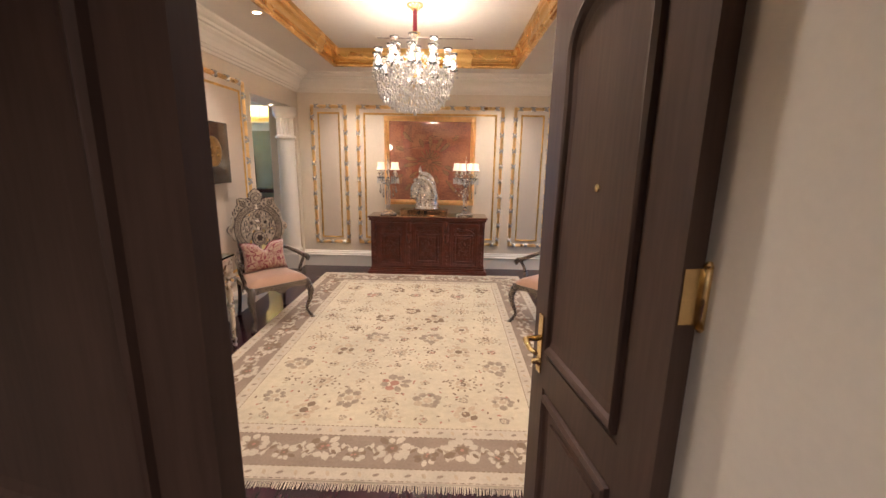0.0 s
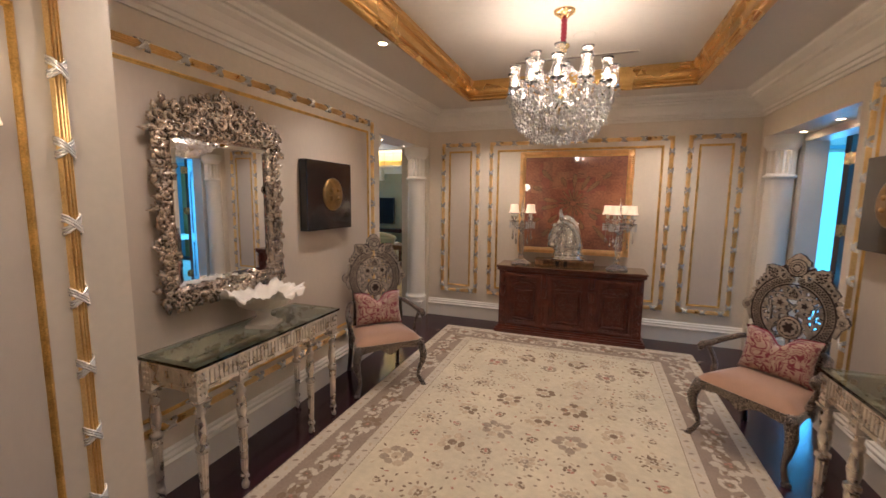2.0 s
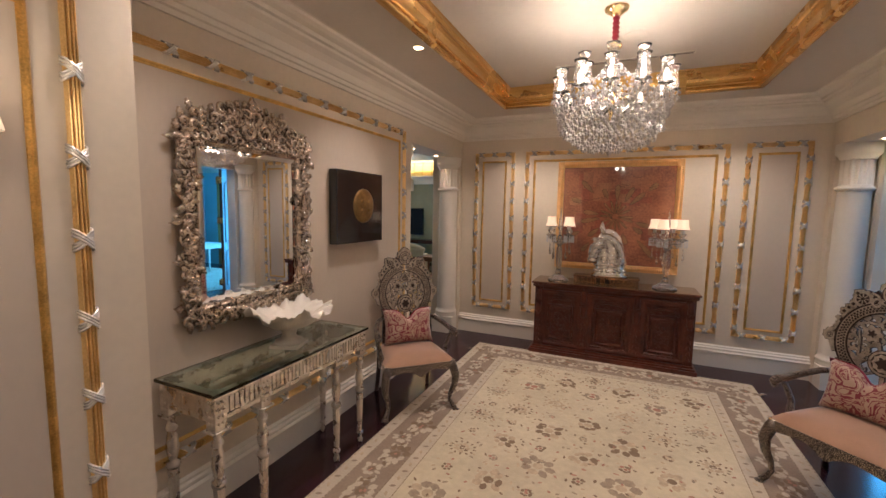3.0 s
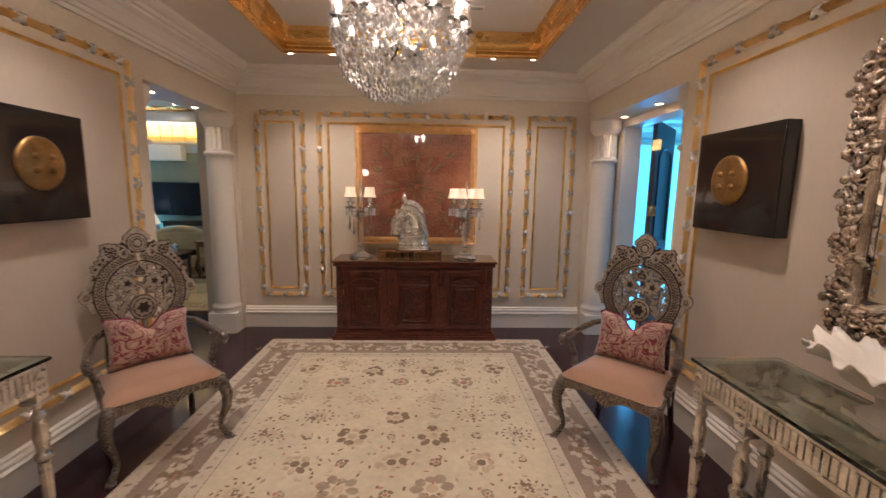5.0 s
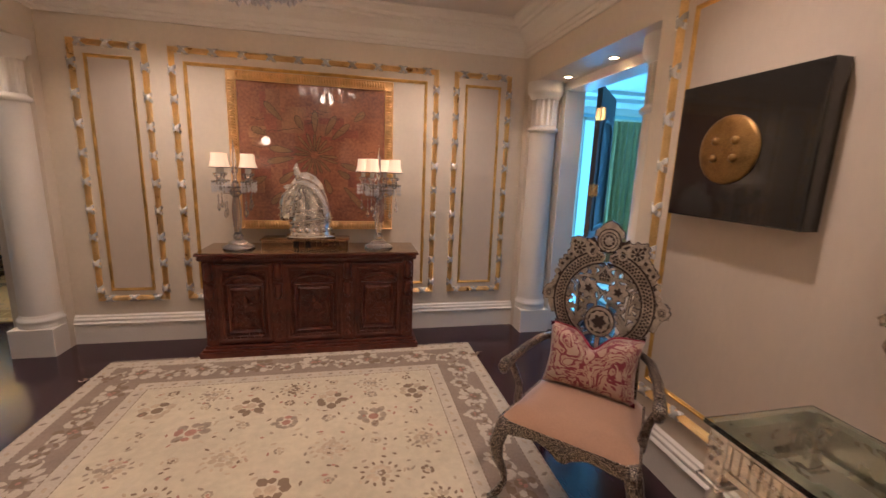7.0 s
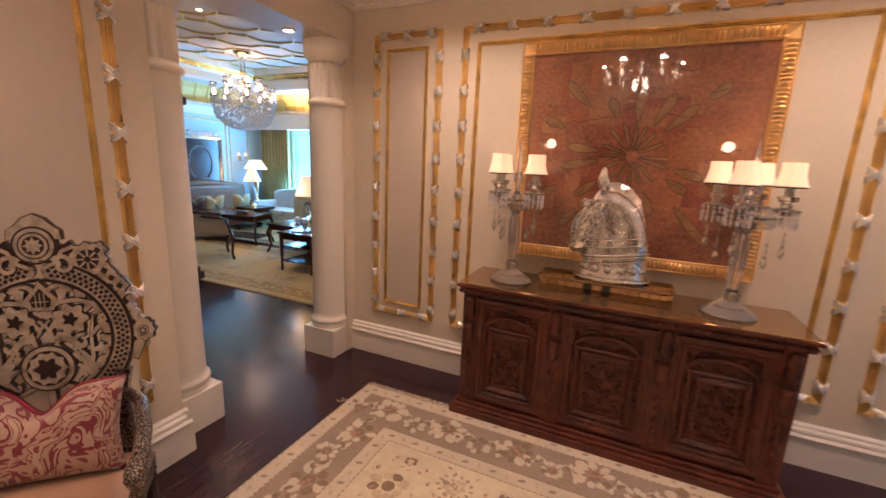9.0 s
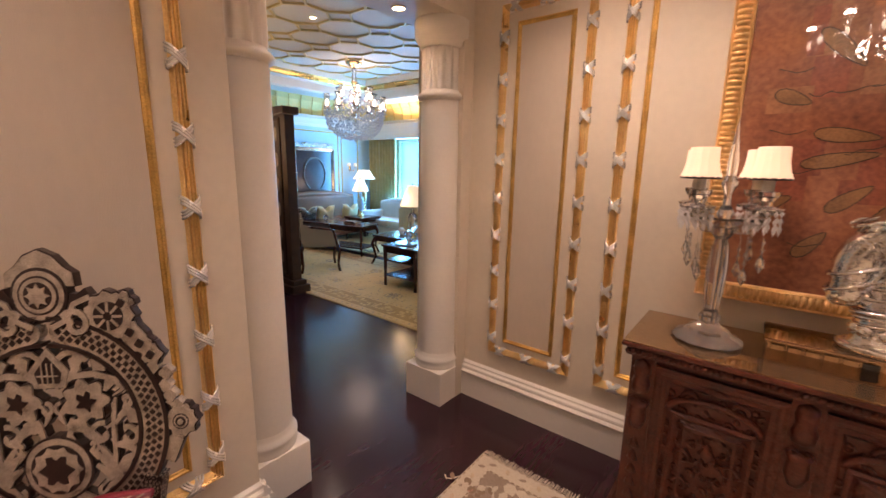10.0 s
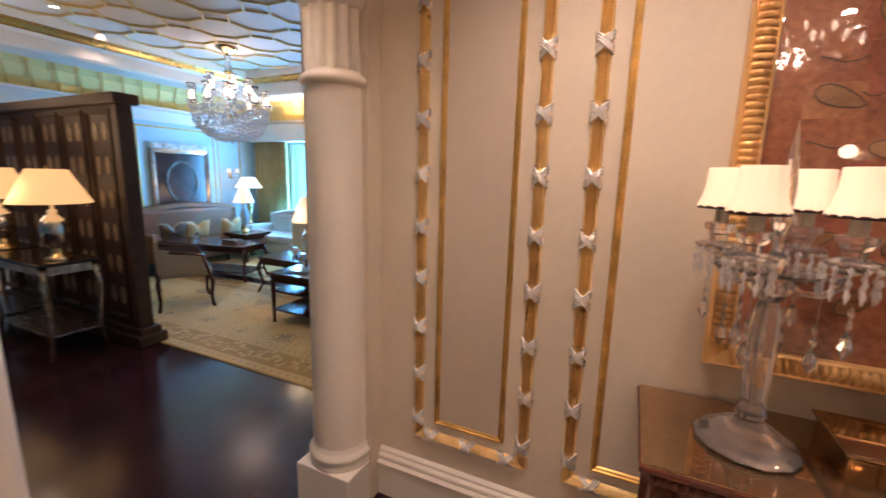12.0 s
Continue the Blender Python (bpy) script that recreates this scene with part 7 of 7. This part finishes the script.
def table(x, y, turn, w, d, h, label, mat=MAHOGANY, shelf=(), curve=0.0, name="side_table", group="", top=None):
    ob = thing(name, pose(x, y, 0, 0, 0, turn), label, "table", group)
    part("tabletop", box(bmesh.new(), -w / 2, w / 2, -d / 2, d / 2, h - 0.028, h, 0.006), top or mat, ob)
    bm = frame_sweep(bmesh.new(), plane_z(), -w / 2 + 0.03, w / 2 - 0.03, -d / 2 + 0.03, d / 2 - 0.03, [(0, h - 0.10), (0, h - 0.028), (0.02, h - 0.028), (0.02, h - 0.10), (0, h - 0.10)])
    part("apron", bm, mat, ob)
    for z in shelf:
        part("shelf", box(bmesh.new(), -w / 2 + 0.03, w / 2 - 0.03, -d / 2 + 0.03, d / 2 - 0.03, z, z + 0.02, 0.003), mat, ob)
    legs(ob, -w / 2 + 0.04, w / 2 - 0.04, -d / 2 + 0.04, d / 2 - 0.04, h - 0.03, mat, curve=curve)
    return ob


table(-5.95, 7.47, 0, 0.95, 0.42, 0.80, "ornate dark silver console table before the screen", TARNISH, shelf=(0.18,), curve=0.03, name="console_table", top=MARBLE)
lamp(-5.66, 7.47, 0.80, 0.74, 0.27, 0.13, 0.27, POLISH, LAMPSHADE, "silver urn table lamp with a lit amber shade", 0.10, watts=6)
table(-6.95, 7.47, 0, 0.90, 0.42, 0.80, "ornate dark silver console table before the screen", TARNISH, shelf=(0.18,), curve=0.03, name="console_table", top=MARBLE)
lamp(-6.62, 7.47, 0.80, 0.74, 0.25, 0.13, 0.27, POLISH, LAMPSHADE, "silver urn table lamp with a lit amber shade", 0.10, watts=6)

make_rug(-7.6, -2.95, 7.90, 9.75, [YRUG, YRUGB, YRUGB, TANRUG, TANRUG, GREYRUG, YRUG], "rug", "golden floral wool rug on the dark floor", step=0.5, bw=0.42, fringe=False, seed=9)
make_rug(-8.3, -4.3, 9.95, 11.6, [YRUG, MAHOGANY, BROWNRUG, TANRUG, TANRUG, GREYRUG, YRUG], "rug", "cream rug with a dark border", step=0.6, bw=0.30, fringe=False, seed=10)

tB = table(-4.38, 9.02, 0, 0.60, 0.60, 0.55, "dark mahogany two-shelf side table on the golden rug", shelf=(0.14, 0.34), name="side_table")
tC = table(-5.05, 9.78, 0, 1.25, 0.62, 0.48, "dark mahogany table with curved legs behind the side table", curve=0.05, name="coffee_table")
lamp(-4.99, 9.66, 0.482, 0.78, 0.19, 0.07, 0.30, GLASS, PALESHADE, "crystal urn table lamp with a pale shade", 0.075, watts=5)
tA = table(-6.95, 9.78, 12, 1.45, 0.50, 0.52, "long dark writing table with slim curved legs", curve=0.04, name="writing_table", shelf=(0.12,))


def book(x, y, z, w, d, h, turn, mat, label):
    ob = thing("book", pose(x, y, z, 0, 0, turn), label, "book", "table books")
    part("cover", box(bmesh.new(), -w / 2, w / 2, -d / 2, d / 2, 0, h, 0.002), mat, ob)
    part("pages", box(bmesh.new(), -w / 2 + 0.005, w / 2 + 0.001, -d / 2 + 0.004, d / 2 - 0.004, 0.004, h - 0.004), PALEWOOL, ob)
    return ob


book(-6.6, 9.85, 0.521, 0.24, 0.18, 0.025, 14, TAN, "closed brown book on the writing table")
book(-6.6, 9.85, 0.547, 0.22, 0.17, 0.025, 5, MAHOGANY, "closed dark book on the writing table")
book(-4.75, 9.72, 0.482, 0.26, 0.20, 0.03, 0, BLUECHINA, "closed pale blue book on the low table")
book(-4.42, 8.92, 0.551, 0.24, 0.18, 0.02, 20, BLUECHINA, "closed pale blue book on the side table")


def vase(x, y, z, r, h, mat, label, name="vase"):
    ob = thing(name, pose(x, y, z), label, "vase", "vases")
    part("body", lathe(bmesh.new(), [(r * 0.55, 0), (r * 0.6, 0.01), (r * 0.3, h * 0.2), (r, h * 0.55), (r * 0.85, h * 0.75), (r * 0.45, h * 0.85), (r * 0.6, h), (r * 0.5, h)], 20), mat, ob)
    return ob


vase(-4.50, 9.05, 0.551, 0.05, 0.16, POLISH, "small silver vase on the side table")
vase(-4.24, 9.1, 0.551, 0.05, 0.12, BLUECHINA, "small pale blue vase on the side table")
vase(-5.35, 9.8, 0.482, 0.06, 0.10, WHITE, "small white bowl on the low table", "bowl")
vase(-7.2, 9.72, 0.521, 0.05, 0.12, GLASS, "clear glass vase on the writing table")
vase(-4.7, 9.9, 0.482, 0.05, 0.13, POLISH, "small silver vase on the low table")


def easy_chair(x, y, turn, w, mat, label, name="armchair", seats=1, legm=MAHOGANY, back=0.80, cat="armchair"):
    ob = thing(name, pose(x, y, 0, 0, 0, turn), label, cat)
    d = 0.72
    part("base", box(bmesh.new(), -w / 2 + 0.03, w / 2 - 0.03, -d / 2 + 0.04, d / 2, 0.13, 0.32, 0.03), mat, ob)
    for k in range(seats):
        a = -w / 2 + 0.12 + (w - 0.24) * k / seats
        part("seat_cushion", box(bmesh.new(), a + 0.005, a + (w - 0.24) / seats - 0.005, -d / 2, d / 2 - 0.16, 0.32, 0.45, 0.045), mat, ob)
    n = 14
    bm = bmesh.new()
    arc = [((w / 2 - 0.05) * math.sin(t), d / 2 - 0.06 - 0.05 * (1 - math.cos(t))) for t in (radians(-90 + 180 * i / n) for i in range(n + 1))]
    tube(bm, [(p * 0.98, q - 0.02, back - 0.05 * (1 - math.cos(2 * math.pi * i / n)) * -1 - 0.08) for i, (p, q) in enumerate(arc)], 0.065, 10)
    box(bm, -w / 2 + 0.04, w / 2 - 0.04, d / 2 - 0.17, d / 2 - 0.02, 0.30, back - 0.02, 0.05)
    part("backrest", bm, mat, ob)
    for s in (-1, 1):
        part("armrest", box(bmesh.new(), *sorted((s * (w / 2 - 0.13), s * w / 2)), -d / 2 + 0.02, d / 2 - 0.05, 0.14, 0.60, 0.05), mat, ob)
    legs(ob, -w / 2 + 0.08, w / 2 - 0.08, -d / 2 + 0.08, d / 2 - 0.08, 0.14, legm, 0.025, 0.018)
    return ob


easy_chair(-8.0, 10.3, 90, 1.9, TAN, "long tan leather sofa before the living room wall", "sofa", 3, cat="sofa", back=0.93)
for y, front in ((9.72, INLAY), (10.12, YELLOW), (10.75, YELLOW)):
    cushion(pose(-7.78, y, 0.60, 14, 0, 90) @ Matrix.Scale(0.95, 4), "brown patterned pillow on the tan leather sofa" if front == INLAY else "cream yellow pillow on the tan leather sofa", front, YELLOW, "sofa pillows")
easy_chair(-6.9, 11.35, 0, 1.7, PALEFAB, "pale blue sofa beneath the window", "sofa", 2, cat="sofa")
easy_chair(-4.95, 10.55, 200, 0.85, YELLOW, "pale yellow upholstered armchair on the rug")
easy_chair(-5.85, 10.9, 160, 0.85, YELLOW, "pale yellow upholstered armchair on the rug")
easy_chair(-3.9, 11.45, 0, 1.3, YELLOW, "pale yellow sofa beneath the television", "sofa", 2, cat="sofa")
# striped side chair by the screen
sc = thing("side_chair", pose(-6.02, 8.72, 0, 0, 0, 150), "dark wooden chair with striped upholstery beside the screen", "chair")
part("seat", box(bmesh.new(), -0.27, 0.27, -0.27, 0.24, 0.38, 0.47, 0.02), STRIPE, sc)
bm = bmesh.new()
strip(bm, [(-0.26, 0.45), (-0.27, 0.62), (-0.28, 0.80)], 0.03, 0.22, 0.26), strip(bm, [(0.26, 0.45), (0.27, 0.62), (0.28, 0.80)], 0.03, 0.22, 0.26)
plate(bm, [(-0.26, 0.47), (0.26, 0.47), (0.28, 0.78), (0.14, 0.83), (0, 0.84), (-0.14, 0.83), (-0.28, 0.78)], 0.225, 0.255)
part("backrest", bm, STRIPE, sc)
for s in (-1, 1):
    part("side_panel", plate(bmesh.new(), [(-0.20, 0.44), (0.25, 0.44), (0.26, 0.72), (0.05, 0.67), (-0.18, 0.62)], -0.012, 0.012, m=pose(s * 0.285, 0, 0, 0, 0, 90)), STRIPE, sc)
    part("armrest", tube(bmesh.new(), [(s * 0.27, 0.22, 0.68), (s * 0.30, 0.0, 0.66), (s * 0.30, -0.18, 0.63), (s * 0.28, -0.24, 0.40)], 0.018, 8), MAHOGANY, sc)
legs(sc, -0.25, 0.25, -0.25, 0.24, 0.40, MAHOGANY, 0.024, 0.018, 0.02)

# side tables and lamps near the far corner
table(-8.1, 11.45, 0, 0.5, 0.5, 0.55, "small dark side table by the corner", name="side_table")
lamp(-7.55, 10.85, 0.501, 0.76, 0.17, 0.07, 0.24, BLUECHINA, PALESHADE, "pale ceramic table lamp with a cream shade", 0.07, watts=4)
table(-7.5, 10.85, 0, 0.55, 0.55, 0.50, "small dark side table by the sofa", name="side_table")
lamp(-8.12, 11.45, 0.551, 0.90, 0.24, 0.12, 0.20, BRASS, PALESHADE, "tall gilt table lamp with a cream shade", 0.06, watts=4)
lamp(-7.95, 9.0, 0.551, 0.62, 0.15, 0.06, 0.20, GLASS, PALESHADE, "small glass table lamp with a cream shade", 0.06, watts=0)
table(-7.95, 9.0, 0, 0.45, 0.45, 0.55, "small dark side table by the tan sofa", name="side_table")

# big dark framed panel on the living room wall
pf = thing("painting", pose(LX0 + 0.002, 10.39, 1.33), "dark ornate panel in a carved silver frame", "painting")
part("canvas", box(bmesh.new(), 0.0, 0.03, -0.42, 0.42, -0.55, 0.50), MAHOGANY, pf)
part("frame", frame_sweep(bmesh.new(), plane_x(0), -0.50, 0.50, -0.60, 0.57, [(0, 0), (0, 0.05), (0.03, 0.06), (0.07, 0.04), (0.09, 0.02)]), TARNISH, pf)
bm = bmesh.new()
random.seed(4)
for k in range(16):
    tube(bm, [(0.05, p, q) for p, q in curl(-0.45 + 0.06 * k, 0.60 + 0.03 * random.random(), 0.04, random.uniform(0, 6), 1.2, 10)], 0.012, 5)
part("crest", bm, SILVER, pf, "carved silver crest")
bm = bmesh.new()
tube(bm, [(0.034, 0.26 * math.sin(t), 0.02 - 0.34 * math.cos(t)) for t in (radians(30 + 300 * i / 24) for i in range(25))], 0.018, 6)
part("oval_relief", bm, INLAY, pf)
scn = thing("wall_sconce", pose(LX0 + 0.002, 11.35, 1.50), "gilt living room wall sconce with small lit shades", "wall sconce")
part("backplate", lathe(bmesh.new(), [(0.03, 0), (0.03, 0.01), (0.0005, 0.02)], 12, m=pose(0, 0, 0, 0, 90, 0), squash=(3, 1)), BRASS, scn)
for s in (-1, 1):
    part("arm", tube(bmesh.new(), [(0.01, 0, -0.05), (0.06, s * 0.05, -0.08), (0.09, s * 0.09, -0.03), (0.09, s * 0.09, 0.03)], 0.006, 6), BRASS, scn)
    part("shade", lathe(bmesh.new(), [(0.04, 0.03), (0.028, 0.10)], 16, c=(0.09, s * 0.09, 0)), SHADE, scn)

# wall mouldings of the living room
for y0, y1 in ((9.72, 11.05), (11.12, 11.6), (8.2, 9.6)):
    structure("panel_moulding", frame_sweep(bmesh.new(), plane_x(LX0), y0, y1, 0.35, 2.25, THIN), GILT)
structure("trim", run(bmesh.new(), (LX0, LY0), (LX0, LY1), (1, 0), [(0, LW - 0.16), (0.02, LW - 0.16), (0.03, LW - 0.10), (0.06, LW - 0.04), (0.08, LW)]), TRIM)
structure("baseboard", run(bmesh.new(), (LX0, LY0), (LX0, LY1), (1, 0), BASE), TRIM)
structure("trim", run(bmesh.new(), (LX1, LY1), (LX0, LY1), (0, -1), [(0, LW - 0.16), (0.02, LW - 0.16), (0.03, LW - 0.10), (0.06, LW - 0.04), (0.08, LW)]), TRIM)

tv = thing("television", pose(-5.90, LY1 - 0.01, 1.32), "large black wall-mounted television", "television")
part("screen", box(bmesh.new(), -0.60, 0.60, -0.062, -0.058, -0.345, 0.345), SCREEN, tv)
part("housing", box(bmesh.new(), -0.615, 0.615, -0.057, 0.0, -0.36, 0.36, 0.006), BLACK, tv)
table(-5.0, 11.72, 0, 1.9, 0.42, 0.86, "long dark media console below the television", name="media_console", shelf=(0.2,))
table(-3.95, 10.0, 0, 0.7, 0.5, 0.66, "warm brown wooden side table", TAN, shelf=(0.2,), name="side_table")

chandelier(-6.55, 9.91, LZ - 0.002, scale=1.38, arms=(10, 6), glow=10, sleeve=CRYSTAL)
for x, y in ((-6.9, 8.2), (-5.2, 8.2), (-3.9, 8.2), (-5.2, 11.0), (-7.5, 8.9), (-3.9, 10.2), (-3.7, 6.7)):
    downlight(x, y, LZ - 0.05, 10)

# ---- study seen through the east opening ----
curtain(4.15, 4.75, EY1 - 0.12, 2.45, 6, CURTAIN)
curtain(5.4, 5.9, EY1 - 0.12, 2.45, 5, CURTAIN)
structure("trim", frame_sweep(bmesh.new(), plane_z(), 1.98, EX1, EY0, EY1, [(0.0, 2.55), (0.03, 2.56), (0.06, 2.66), (0.14, 2.74), (0.16, 2.80), (0.24, 2.84), (0.25, 2.898)]), TRIM, "stepped pale cornice")
tv2 = thing("television", pose(EX1 - 0.30, 8.75, 1.02), "black flat television standing on the cabinet", "television")
part("screen", box(bmesh.new(), -0.032, -0.028, -0.48, 0.48, 0.04, 0.60), SCREEN, tv2)
part("housing", box(bmesh.new(), -0.027, 0.01, -0.50, 0.50, 0.02, 0.62, 0.006), BLACK, tv2)
part("stand", box(bmesh.new(), -0.10, 0.08, -0.15, 0.15, 0, 0.02, 0.004), BLACK, tv2)
cb = thing("cabinet", pose(EX1 - 0.27, 8.75, 0), "pale cream study cabinet with drawers", "cabinet")
part("carcass", box(bmesh.new(), -0.22, 0.22, -0.75, 0.75, 0.05, 0.985, 0.006), TRIM, cb)
part("top", box(bmesh.new(), -0.25, 0.25, -0.78, 0.78, 0.985, 1.018, 0.006), TRIM, cb)
for i in range(3):
    for j in range(3):
        d = part("drawer", box(bmesh.new(), -0.236, -0.221, -0.73 + 0.49 * i, -0.27 + 0.49 * i, 0.10 + 0.29 * j, 0.37 + 0.29 * j, 0.005), TRIM, cb)
        part("knob", lathe(bmesh.new(), [(0.012, 0), (0.014, 0.012), (0.0005, 0.02)], 10, m=pose(-0.237, -0.5 + 0.49 * i, 0.235 + 0.29 * j, 0, -90, 0)), BRASS, d)
ch = thing("desk_chair", pose(5.35, 8.4, 0, 0, 0, 80), "dark wooden desk chair with a padded seat", "chair")
part("seat", box(bmesh.new(), -0.23, 0.23, -0.22, 0.22, 0.42, 0.48, 0.02), YELLOW, ch)
bm = bmesh.new()
strip(bm, [(-0.20, 0.44), (-0.21, 0.70), (-0.16, 0.90), (0, 0.94), (0.16, 0.90), (0.21, 0.70), (0.20, 0.44)], 0.035, 0.20, 0.23)
strip(bm, [(0, 0.47), (0, 0.93)], 0.10, 0.205, 0.225)
part("backrest", bm, MAHOGANY, ch)
legs(ch, -0.20, 0.20, -0.19, 0.20, 0.43, MAHOGANY, 0.022, 0.016, 0.01)
table(4.7, 8.3, 90, 1.3, 0.65, 0.75, "pale writing desk in the study", TRIM, name="desk")
make_rug(2.9, 5.9, 6.6, 9.4, [PALEWOOL, PALEWOOL, GREYRUG, TANRUG, TANRUG, GREYRUG, PALEWOOL], "rug", "pale patterned rug in the study", step=0.5, bw=0.35, fringe=False, seed=12)


# ---- the silver ties on the gilt mouldings ----
for owner, m in TIES:
    ob = tagged(new("ribbon_tie", TIE), kind="structure")
    ob.parent, ob.matrix_basis = owner, m
